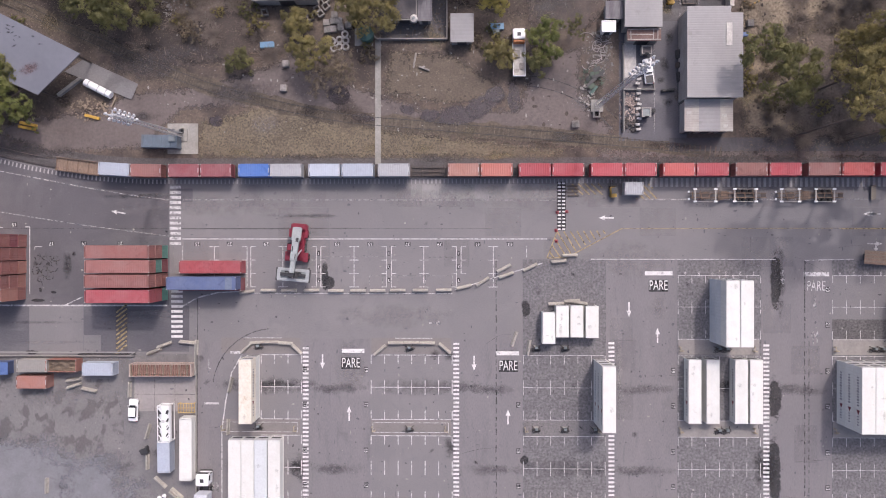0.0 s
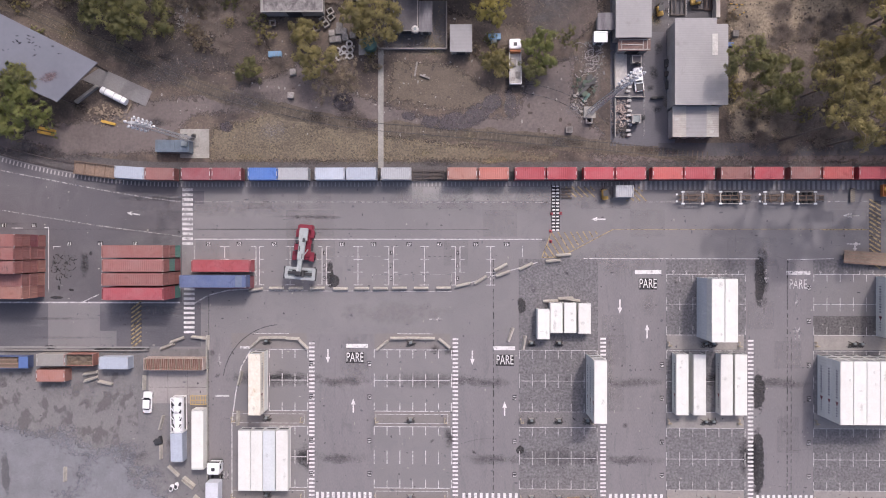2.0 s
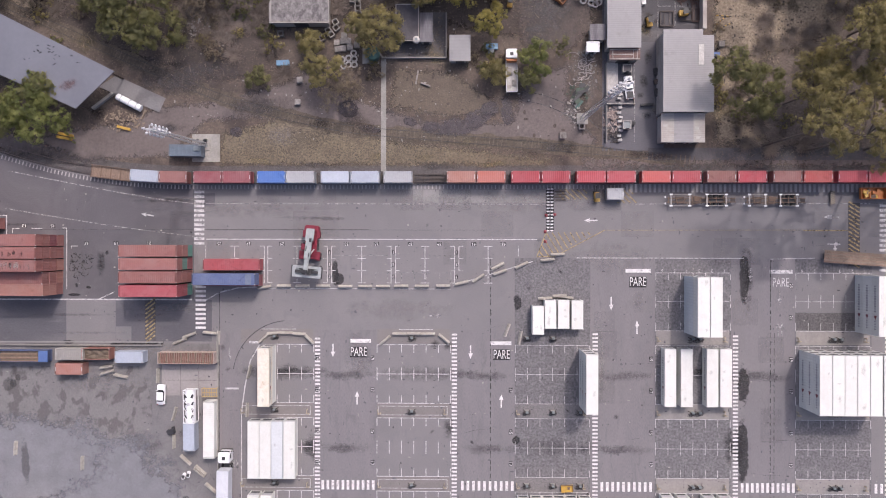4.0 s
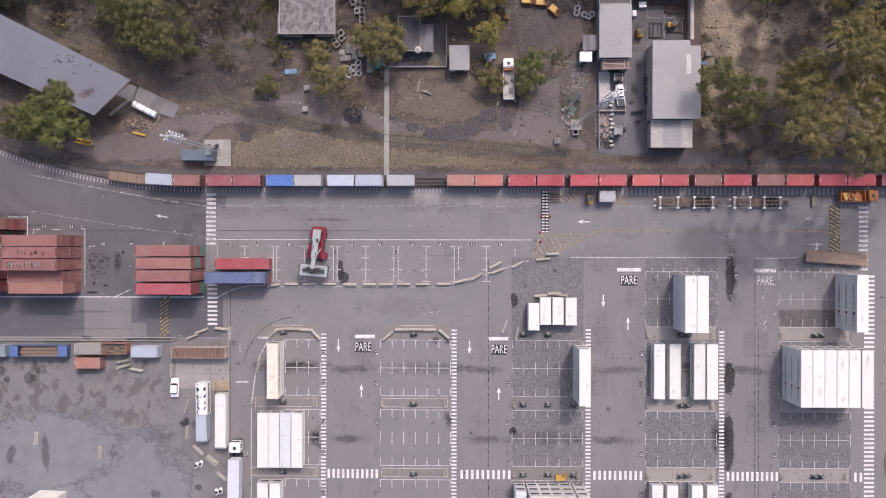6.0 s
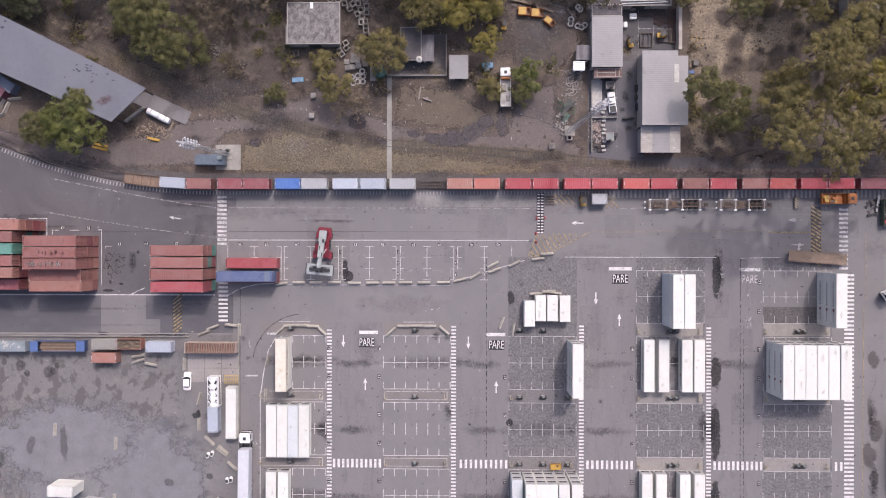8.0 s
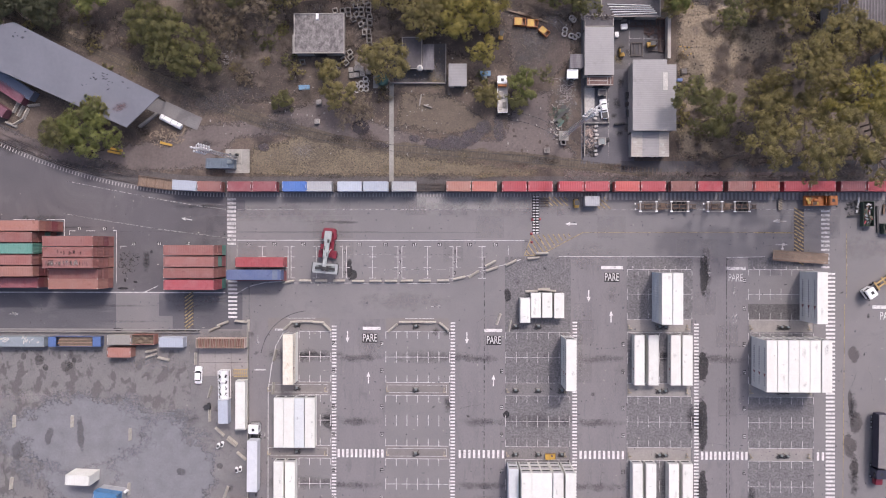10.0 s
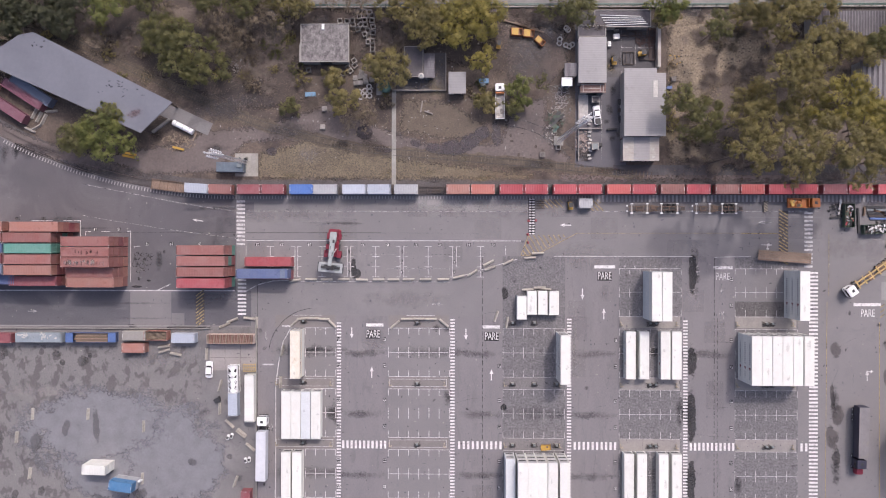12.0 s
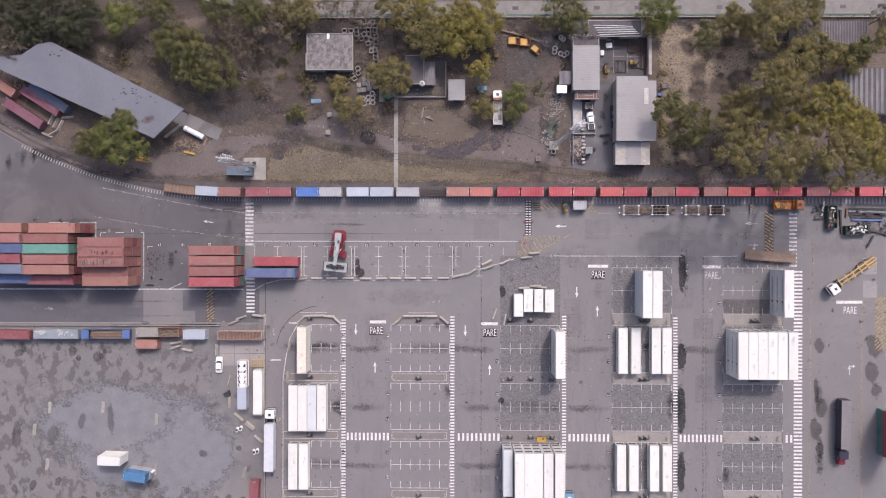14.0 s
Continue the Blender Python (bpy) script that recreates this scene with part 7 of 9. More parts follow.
def chassis_trailer(x, y, rz, L, label, tall=1.0):
    root = thing("skeleton_trailer", x, y, 0.03, rz, label, "trailer", "skeleton trailers by the track")
    for sy in (-0.42, 0.42):
        part("main_beam", boxes((0, sy, 1.05, L, 0.16, 0.32)), "rustbrown", root)
    for u in (-0.44, -0.17, 0.08, 0.36):
        b = part("bolster", boxes((L * u, 0, 1.2, 0.26, 2.3, 0.2), bevel=0.02), "rooflight", root)
        for s in (-1, 1):
            part("twist_lock", boxes((L * u, s * 1.2, 1.24, 0.65, 0.34, 0.24), bevel=0.03), "carwhite", b, "white twist-lock end plate")
    for a, b in ((-0.44, -0.17), (0.08, 0.36)):
        for s in (-1, 1):
            part("side_rail", boxes((L * (a + b) / 2, s * 1.2, 1.18, L * (b - a), 0.1, 0.12)), "rooflight", root)
    for u in (-0.31, -0.05):
        part("deck_plate", boxes((L * u, 0, 0.96, L * 0.13, 1.5, 0.06)), "steel", root)
    for i in range(9):
        part("cross_brace", boxes((L * (-0.47 + 0.115 * i), 0, 1.02, 0.14, 2.0 if i % 2 else 1.3, 0.12, (14 if i % 2 else -22) * (i % 3))), "rustbrown", root)
    for s in (-1, 1):
        part("diagonal_brace", boxes((-L * 0.3, s * 0.55, 1.1, L * 0.24, 0.1, 0.1, s * 9), (-L * 0.05, s * 0.7, 1.1, L * 0.2, 0.1, 0.1, -s * 12)), "rustbrown", root)
        part("bumper_light", boxes((-L * 0.52, s * 0.7, 1.0, 0.3, 0.4, 0.3), bevel=0.05), "carwhite", root)
    part("axle_deck", boxes((L * 0.22, 0, 0.7, L * 0.27, 1.2, 0.12)), "darkmetal", root)
    part("coupling_plate", boxes((L * 0.46, 0, 1.0, 0.9, 0.7, 0.2)), "steel", root)
    part("tool_box", boxes((-L * 0.06, 0.3, 0.9, 1.1, 1.0, 0.4), bevel=0.04), "rustbrown", root)
    part("air_tank", boxes((-L * 0.1, -0.5, 0.9, 1.3, 0.6, 0.45), bevel=0.15), "brownwood", root)
    add_wheels(root, [(L * u, s * 0.85) for u in (0.13, 0.22, 0.31) for s in (-1, 1)], 0.52, 0.6, "steel")
    part("landing_leg", boxes((-L * 0.3, 0.6, 0.55, 0.14, 0.14, 1.0), (-L * 0.3, -0.6, 0.55, 0.14, 0.14, 1.0)), "steel", root)
    return root


chassis_trailer(52.55, 10.35, 0, 14.6, "rust-brown skeleton trailer with white bolsters parked by the track")
chassis_trailer(68.23, 10.32, 0, 12.6, "dark rusty skeleton trailer with white bolsters parked by the track")


def forklift(x, y, rz, label="small yellow forklift standing on the yard"):
    root = thing("forklift", x, y, 0.05, rz, label, "forklift", "yellow forklifts")
    part("body", boxes((-0.3, 0, 0.75, 2.0, 1.15, 0.8), (-1.05, 0, 1.0, 0.6, 1.15, 0.7), bevel=0.1), "machyellow", root)
    part("overhead_guard", boxes((-0.1, 0, 2.1, 1.2, 1.05, 0.07), (0.45, 0.48, 1.5, 0.06, 0.06, 1.2), (0.45, -0.48, 1.5, 0.06, 0.06, 1.2), (-0.65, 0.48, 1.6, 0.06, 0.06, 1.0), (-0.65, -0.48, 1.6, 0.06, 0.06, 1.0)), "darkmetal", root)
    part("seat", boxes((-0.2, 0, 1.25, 0.5, 0.5, 0.35), bevel=0.06), "rubber", root)
    part("mast", boxes((0.85, 0.35, 1.2, 0.14, 0.1, 2.3), (0.85, -0.35, 1.2, 0.14, 0.1, 2.3), (0.85, 0, 2.3, 0.14, 0.8, 0.1)), "darkmetal", root)
    for s in (-1, 1):
        part("fork", boxes((1.5, s * 0.25, 0.15, 1.2, 0.12, 0.06)), "steel", root)
    add_wheels(root, [(sx * 0.75 - 0.1, sy * 0.5) for sx in (-1, 1) for sy in (-1, 1)], 0.33, 0.25, "machyellow")
    return root


forklift(41.54, 48.72, 95)
forklift(49.08, 50.37, 10, "orange forklift with dark mast in the workshop yard")
forklift(30.39, 11.34, 95, "yellow forklift standing on hatched paint beside the track")
container(34.13, 11.63, 0.03, 3.6, 2.3, "grey", label="pale grey site cabin standing beside the track")
root = thing("steel_rack", -52.9, -31.2, 0.05, 1, "faded yellow steel rack in the lot corner", "steel frame")
for sy in (-0.9, 0.0, 0.9):
    part("side_bar", boxes((0, sy, 1.1, 3.3, 0.14, 0.14)), "paleyellow", root)
for i in range(7):
    part("cross_bar", boxes((-1.6 + 0.53 * i, 0, 1.2, 0.12, 1.9, 0.1)), "paleyellow", root)
for sx in (-1.5, 1.5):
    for sy in (-0.9, 0.9):
        part("leg", boxes((sx, sy, 0.55, 0.14, 0.14, 1.1)), "paleyellow", root)
# tank container
root = thing("tank_container", -56.87, -34.03, 0.03, 91, "white tank container with dark openings in its frame", "tank container")
bm = bmesh.new()
tube(bm, (-3.4, 0, 1.45), (3.4, 0, 1.45), 1.12, sides=24)
part("tank", bm, "carwhite", root)
part("frame", boxes(*[(sx * 3.5, sy * 1.15, 1.3, 0.14, 0.14, 2.6) for sx in (-1, 1) for sy in (-1, 1)], *[(0, sy * 1.15, z, 7.1, 0.12, 0.14) for sy in (-1, 1) for z in (0.1, 2.55)],
                    *[(sx * 3.5, 0, z, 0.12, 2.3, 0.14) for sx in (-1, 1) for z in (0.1, 2.55)]), "carwhite", root)
for i in range(4):
    for s in (-1, 1):
        part("brace", boxes((-2.6 + 1.75 * i, s * 0.58, 2.6, 1.5, 0.2, 0.06, 38 * s)), "carwhite", root)
part("walkway", boxes((0, 0, 2.66, 6.2, 0.45, 0.05)), "carwhite", root)
part("manhole", boxes((0.6, 0, 2.72, 0.6, 0.6, 0.16), bevel=0.05), "galv", root)
# added dark plates that paint the shade inside the frame openings
for i in range(4):
    part("deck_gap", boxes((-2.2 + 1.5 * i, 0.75, 2.5, 0.8, 0.5, 0.05, 20), (-2.2 + 1.5 * i, -0.75, 2.5, 0.8, 0.5, 0.05, -20)), "darkmetal", root, "dark plate painting the shade in a frame opening")


def drum_pair(x, y, rz):
    root = thing("dark_machine", x, y, 0.04, rz, "small black and white engine part lying on the lot", "machine part", "loose machine parts")
    part("casing", boxes((0, 0, 0.35, 1.5, 0.75, 0.65), bevel=0.18), "carwhite", root)
    part("flywheel", boxes((-0.1, 0, 0.7, 0.7, 0.6, 0.12), bevel=0.05), "darkmetal", root)
    return root


D = drum_pair(-58.76, -49.52, 68)
for x, y, rz in ((-57.75, -49.13, 74), (-54.09, -55.53, 95), (-53.16, -55.29, 85)):
    copy_thing(D, pose(x, y, 0.04, 0, 0, rz))
root = thing("engine_block", -61.45, -39.84, 0.04, 20, "black greasy engine block lying on the lot", "machine part")
part("block", boxes((0, 0, 0.5, 1.6, 1.2, 0.9), (0.6, 0.5, 0.4, 0.6, 0.8, 0.7), bevel=0.12), "darkmetal", root)
part("hose", boxes((-0.9, 0.4, 0.2, 0.9, 0.15, 0.15, 30), bevel=0.04), "rubber", root)


def traffic_cone(x, y):
    root = thing("traffic_cone", x, y, 0.06, 0, "red plastic traffic cone with a square base", "cone", "red cones")
    bm = bmesh.new()
    tube(bm, (0, 0, 0.05), (0, 0, 0.8), 0.26, 0.06, 14)
    part("cone", bm, "conered", root)
    part("base", boxes((0, 0, 0.03, 0.6, 0.6, 0.06), bevel=0.02), "conered", root)
    return root


C0 = traffic_cone(19.49, 3.62)
for x, y in ((19.55, 1.52), (19.71, 7.16), (21.59, 7.27)):
    copy_thing(C0, pose(x, y, 0.06))
root = thing("striped_barrier", 80.6, 10.9, 0.05, 0, "yellow and black striped barrier board beside the track", "barrier")
part("board", boxes((0, 0, 0.5, 1.0, 2.9, 0.08), bevel=0.02), "darkmetal", root)
for i in range(7):
    part("stripe", boxes((0, -1.2 + 0.4 * i, 0.55, 1.05, 0.17, 0.02, 24)), "guardtan", root)
for sy in (-1.2, 1.2):
    part("leg", boxes((0, sy, 0.23, 0.7, 0.12, 0.46)), "steel", root)
# loose parts by the gate strip
for dx, dy in ((0, 0), (0.2, -0.6), (-0.1, -1.2), (0.1, -1.8)):
    ob = part("rail_piece", boxes((0, 0, 0.15, 2.2, 0.28, 0.28), bevel=0.03), "steel")
    ob.matrix_basis = pose(22.69 + dx, 12.24 + dy, 0.05, 0, 0, 4 * dx)
    tagged(ob, "rusty steel rail piece lying beside the track", "steel beam", "rail pieces")
# loads of the open-top boxes
for x, y, L, mat, note in ((-57.54, -23.61, 11.8, "timber", "loose"), (-77.04, -22.79, 5.7, "brownwood", "heaped"), (-93.90, -23.35, 11.8, "planks", "stacked")):
    if mat == "timber":
        root = thing("timber_cover", x, y, 0.03, 0, "slatted timber cover laid over an open container", "timber cover")
        for sy in (-1, 1):
            part("bearer", boxes((0, sy * 1.1, 1.33, L, 0.12, 2.2)), "timber", root)
        for i in range(30):
            part("bow", boxes((-L / 2 + L * (i + 0.5) / 30, 0, 2.5, 0.2, 2.3, 0.12, 5 * math.sin(i * 1.7))), "bowred" if i % 4 else "timber", root)
    elif mat == "planks":
        root = thing("plank_stack", x, y, 0.2, 0, "stack of brown planks lying in an open container", "planks")
        for i in range(9):
            part("plank", boxes((0.3 * math.sin(i * 2.1), -1.02 + 0.255 * i, 1.0 + 0.05 * math.sin(i * 1.3), L - 3.2 - 0.4 * math.cos(i), 0.22, 1.9)), ("tanboard", "brownwood", "rustbrown")[i % 3], root)
    else:
        bm = bmesh.new()
        bmesh.ops.create_grid(bm, x_segments=30, y_segments=8, size=0.5)
        for v in bm.verts:
            v.co = Vector((v.co.x * L, v.co.y * 2.2, 1.9 + 0.35 * noise.noise(Vector((v.co.x * L, v.co.y * 4, x)))))
        tagged(part("load", bm, mat), "heaped brown scrap inside an open container", "load", kind="stuff").matrix_basis = pose(x, y, 0.0)
for x, y, sx in ((-100.70, -23.37, 1.0), (-86.96, -23.32, 1.0)):
    tagged(part("tarp_end", boxes((0, 0, 2.66, 2.0, 2.4, 0.06), bevel=0.02), "bluepaint"), "blue tarpaulin over the end of a container", "tarpaulin").matrix_basis = pose(x + (1.2 if x < -95 else -1.4), y, 0)
part_end = tagged(part("grey_panel", boxes((0, 0, 0, 1.3, 2.3, 0.05), bevel=0.01), PAINT["steelblue"]), "grey-blue roof panel at a container end", "panel")
part_end.matrix_basis = pose(-43.15, -6.55, 0.02 + 2 * HC + 0.03)

# yellow lift table on a service strip
root = thing("lift_table", 24.22, -51.52, 0.06, 3, "yellow lift table standing on a service strip", "lift table")
part("platform", boxes((0, 0, 0.7, 2.6, 1.6, 0.14), bevel=0.03), "machyellow", root)
part("scissor", boxes((0, 0.5, 0.32, 2.0, 0.12, 0.64), (0, -0.5, 0.32, 2.0, 0.12, 0.64)), "darkmetal", root)
part("guard_rail", boxes((0, 0.75, 0.95, 2.5, 0.08, 0.3), (1.2, 0, 0.95, 0.08, 1.4, 0.3), (0.3, 0.1, 0.85, 0.5, 0.5, 0.2)), "rustbrown", root)

# blue tractor unit beside the reefer stack
root = thing("tractor_unit", 31.33, -68.69, 0.03, 90, "light blue tractor unit parked beside a reefer stack", "truck")
truck_cab(root, 2.0, "skyblue", 2.3, 2.4, 2.5)
part("roof_box", boxes((2.0, 0, 3.15, 0.9, 0.9, 0.2), bevel=0.06), "carwhite", root)
part("frame", boxes((-0.5, 0, 0.85, 5.0, 0.95, 0.3)), "darkmetal", root)
part("coupling_plate", boxes((-1.6, 0, 1.1, 1.1, 0.9, 0.12), bevel=0.03), "steel", root)
add_wheels(root, [(u, s * 1.0) for u in (-2.2, -0.9, 1.8) for s in (-1, 1)], 0.5, 0.32)


# ---- buildings beyond the track ----
def ridged_sheet(L, W, pitch=0.55, depth=0.012):
    """A corrugated roof sheet in its own plane, ridges across its length."""
    bm = bmesh.new()
    n = max(3, round(L / pitch))
    prev = None
    for i in range(n + 1):
        for f, d in ((0.0, 0.0), (0.35, depth), (0.65, depth)) if i < n else ((0.0, 0.0),):
            x = -L / 2 + L * (i + f) / n
            pair = (bm.verts.new((x, -W / 2, d)), bm.verts.new((x, W / 2, d)))
            if prev:
                bm.faces.new((prev[0], pair[0], pair[1], prev[1]))
            prev = pair
    return bm


def building(x0, y0, x1, y1, h, roof_mat, label, name="workshop", ridge_along_y=True, tilt=0.0, eave=0.3, wall_mat="plaster", flat=False, pitch=0.45):
    """An upright box of walls with a sheet roof; x0..x1, y0..y1 bound the roof."""
    x0, x1, y0, y1 = min(x0, x1), max(x0, x1), min(y0, y1), max(y0, y1)
    W, L = x1 - x0, y1 - y0
    root = thing(name, (x0 + x1) / 2, (y0 + y1) / 2, 0, 0, label, "building", "buildings beyond the track")
    for s in (-1, 1):
        part("wall", boxes((s * (W / 2 - eave - 0.1), 0, h / 2, 0.2, L - 2 * eave, h)), wall_mat, root)
        part("wall", boxes((0, s * (L / 2 - eave - 0.1), h / 2, W - 2 * eave - 0.4, 0.2, h)), wall_mat, root)
    part("door", boxes((0, -L / 2 + eave - 0.03, 1.4, min(3.0, W * 0.4), 0.08, 2.8)), "darkmetal", root, "dark sheet-metal door")
    if flat:
        part("roof", boxes((0, 0, h + 0.1, W, L, 0.22), bevel=0.03), roof_mat, root)
        part("parapet", boxes((0, L / 2 - 0.1, h + 0.28, W, 0.2, 0.2), (0, -L / 2 + 0.1, h + 0.28, W, 0.2, 0.2), (W / 2 - 0.1, 0, h + 0.28, 0.2, L - 0.4, 0.2), (-W / 2 + 0.1, 0, h + 0.28, 0.2, L - 0.4, 0.2)), "carwhite" if roof_mat == "carwhite" else "plaster", root)
    else:
        bm = ridged_sheet(L if ridge_along_y else W, W if ridge_along_y else L, pitch)
        ob = part("roof", bm, roof_mat, root)
        ob.matrix_basis = pose(0, 0, h + 0.12, 0, 0, 90 if ridge_along_y else 0) @ pose(0, 0, 0, tilt, 0, 0)
        for s in (-1, 1):
            part("ridge_trim", boxes((s * (W / 2 - 0.03), 0, h + 0.06, 0.08, L, 0.12)), roof_mat, root)
    return root


A = building(42.97, 28.18, 51.06, 45.18, 6.2, "roofgrey", "long workshop with a grey corrugated sheet roof")
building(51.19, 28.22, 53.46, 44.08, 5.8, "roofgrey", "lean-to of a workshop with a grey sheet roof", "lean_to")
tagged(part("skylight", boxes((0, 0, 0, 1.1, 4.2, 0.06), bevel=0.01), "palewash"), "pale translucent sheet in a workshop roof", "skylight").matrix_basis = pose(50.72, 39.96, 6.42)
building(43.18, 22.22, 45.86, 28.36, 4.0, "rooflight", "low annex with a pale worn sheet roof", "annex")
building(45.86, 22.21, 49.88, 28.35, 4.0, "roofgrey", "low annex with a grey sheet roof", "annex", pitch=0.8)
building(49.89, 22.21, 52.27, 28.34, 4.0, "rooflight", "low annex with a pale worn sheet roof", "annex")
building(31.80, 41.92, 38.87, 53.56, 4.5, "roofgrey", "narrow workshop with a pale grey sheet roof")
building(31.86, 53.85, 38.90, 56.68, 3.6, "roofdark", "low shed cluttered with dark sheets", "shed", flat=True)
building(32.51, 39.61, 38.95, 42.07, 3.4, "roofrust", "open shed with rusted roof sheets", "shed")
for x, y, L, rz in ((35.73, 39.85, 6.3, 0), (35.73, 41.8, 6.3, 0.5), (35.2, 40.8, 4.6, -1), (38.3, 40.8, 1.8, 90), (37.5, 40.8, 1.8, 88), (33.2, 40.7, 1.7, 92)):
    tagged(part("roof_batten", boxes((0, 0, 0.05, L, 0.16, 0.1)), "rooflight"), "pale batten lying on a rusted shed roof", "batten", "roof battens").matrix_basis = pose(x, y, 3.54, 0, 0, rz)
building(28.51, 43.93, 31.89, 47.39, 3.0, "sheetgrey", "small grey sheet-metal store", "store")
building(27.81, 41.53, 30.53, 43.71, 2.6, "carwhite", "white site cabin with a flat roof", "site_cabin", flat=True, wall_mat="carwhite")
building(-39.11, 47.70, -26.66, 57.50, 3.4, "tar", "flat-roofed house with a mottled tarred roof", "house", flat=True)
building(-39.58, 47.91, -37.76, 52.47, 2.6, "plaster", "low plastered side room of a house", "side_room", flat=True)
tagged(part("roof_hatch", boxes((0, 0, 0.2, 0.7, 1.5, 0.4), bevel=0.05), "carwhite"), "white vent box on a tarred roof", "vent").matrix_basis = pose(-33.29, 56.68, 3.6)
building(-1.14, 39.69, 3.32, 45.27, 2.8, "roofgrey", "small shed with a pale grey sheet roof", "shed", pitch=0.7)
building(-7.44, 43.80, -4.71, 50.00, 2.8, "sheetgrey", "narrow hut with an old grey sheet roof", "hut", pitch=0.6)
building(-12.62, 44.06, -7.61, 51.94, 2.4, "roofdark", "dark sheet roof over a lean-to", "lean_to", flat=True)
building(90.29, 53.64, 109.13, 59.94, 4.5, "roofdark", "long dark shed with an old corrugated roof", "shed", ridge_along_y=False, pitch=1.2)
building(102.39, 35.46, 118.53, 47.58, 4.5, "roofdark", "old shed with a streaked corrugated roof", "shed", ridge_along_y=False, pitch=1.2)
for i in range(11):
    tagged(part("pale_sheet", boxes((0, 0, 0, 0.7, 11.8, 0.05)), "stripsheet"), "pale sheet laid in an old shed roof", "roof sheet", "pale roof sheets").matrix_basis = pose(103.30 + 1.35 * i, 41.50, 4.70)
for i in range(26):
    tagged(part("pale_sheet", boxes((0, 0, 0, 0.3, 6.2, 0.05)), "sheetgrey"), "pale sheet laid in an old shed roof", "roof sheet", "pale roof sheets").matrix_basis = pose(91.08 + 0.715 * i, 56.70, 4.70)
# curved shed at the western end
SH = [(-70.82, 36.77), (-106.40, 54.68), (-110.19, 53.95), (-114.27, 51.27), (-124.58, 50.41), (-124.58, 49.36), (-78.93, 29.03)]
root = thing("long_shed", *SH[0], 0, 0, "long open shed with a plain blue-grey sheet roof", "shed")
bm = sheet([(x - SH[0][0], y - SH[0][1]) for x, y in SH], 7.0)
r = bmesh.ops.extrude_face_region(bm, geom=bm.faces[:])
bmesh.ops.translate(bm, verts=[v for v in r["geom"] if isinstance(v, bmesh.types.BMVert)], vec=(0, 0, -0.25))
bmesh.ops.recalc_face_normals(bm, faces=bm.faces)
part("roof", bm, "roofblue", root)
axis = Vector((SH[1][0] - SH[0][0], SH[1][1] - SH[0][1])).normalized()
across = Vector((SH[6][0] - SH[0][0], SH[6][1] - SH[0][1]))
for i in range(7):
    for f in (0.06, 0.92):
        p = axis * (1.0 + 6.5 * i) + across * f
        part("post", boxes((p.x, p.y, 3.4, 0.3, 0.3, 6.8)), "steel", root)
stain(-80.44, 33.96, 6, 3, "rust", 20, 7.055)
spots = random.Random(23)
for i in range(20):
    stain(-84.06 + spots.gauss(0, 2.6), 40.24 + spots.gauss(0, 1.5), spots.uniform(0.8, 1.9), spots.uniform(0.4, 0.8), "oil", spots.uniform(-50, 30), 7.052 + 0.0003 * i)
for i in range(7):
    stain(-103.68 + spots.gauss(0, 1.6), 51.67 + spots.gauss(0, 0.8), spots.uniform(0.8, 1.8), spots.uniform(0.5, 0.9), "oil", spots.uniform(-50, 30), 7.052 + 0.0003 * i)
for i, (x, y, a) in enumerate(smooth_path(OLD, 5)):
    stain(x, y, 9.0, spots.uniform(1.6, 3.4), ("leaf", "wet")[i % 2], a + spots.uniform(-4, 4), 0.034 + 0.0001 * i)
area("platform", [(-73.69, 37.55), (-62.79, 32.57), (-64.19, 29.48), (-77.59, 35.08)], 0.3, "lot", "grey concrete loading platform beside the shed", category="platform")
wall(-78.68, 30.28, -74.16, 33.68, 0.9, 0.6, "oldconcrete", "low concrete ramp wall")
for x, y, rz, L, paint, note in ((-112.04, 40.05, -33, 12.19, "plum", "maroon container standing beside the shed"), (-116.69, 36.70, -33, 12.19, "plum", "dark red container standing beside the shed"),
                                 (-109.87, 40.97, -33, 12.19, "steelblue", "blue container partly under the shed roof"), (-121.66, 43.61, -33, 6.06, "rust", "rusty short container beside the shed")):
    container(x, y, 0.03, L, 2.591, paint, rz, label=note, group="containers by the shed")
for x, y in ((44.02, 25.78), (50.58, 25.18), (50.88, 23.23)):
    tagged(part("roof_panel", boxes((0, 0, 0, 0.9, 0.6, 0.06), bevel=0.02), "palewash"), "white panel lying on a worn annex roof", "panel", "white roof panels").matrix_basis = pose(x, y, 4.19)
# white tank on saddles
root = thing("storage_tank", -70.43, 31.46, 0.02, -27, "long white cylindrical tank lying on saddles", "tank")
bm = bmesh.new()
tube(bm, (-2.9, 0, 1.0), (2.9, 0, 1.0), 0.72, sides=20)
part("shell", bm, "carwhite", root)
for s in (-1, 0.1, 1):
    part("band", boxes((s * 1.9, 0, 1.02, 0.14, 1.5, 1.5), bevel=0.04), "galv", root)
    part("saddle", boxes((s * 1.9, 0, 0.25, 0.3, 1.3, 0.5)), "oldconcrete", root)


def beam(x, y, rz, L, mat, note, z=0.02, wdt=0.45):
    root = thing("steel_beam", x, y, z, rz, note, "beam", "loose beams")
    part("web", boxes((0, 0, 0.25, L, wdt * 0.3, 0.4)), mat, root)
    part("flange", boxes((0, 0, 0.47, L, wdt, 0.07)), mat, root)
    part("flange", boxes((0, 0, 0.04, L, wdt, 0.07)), mat, root)


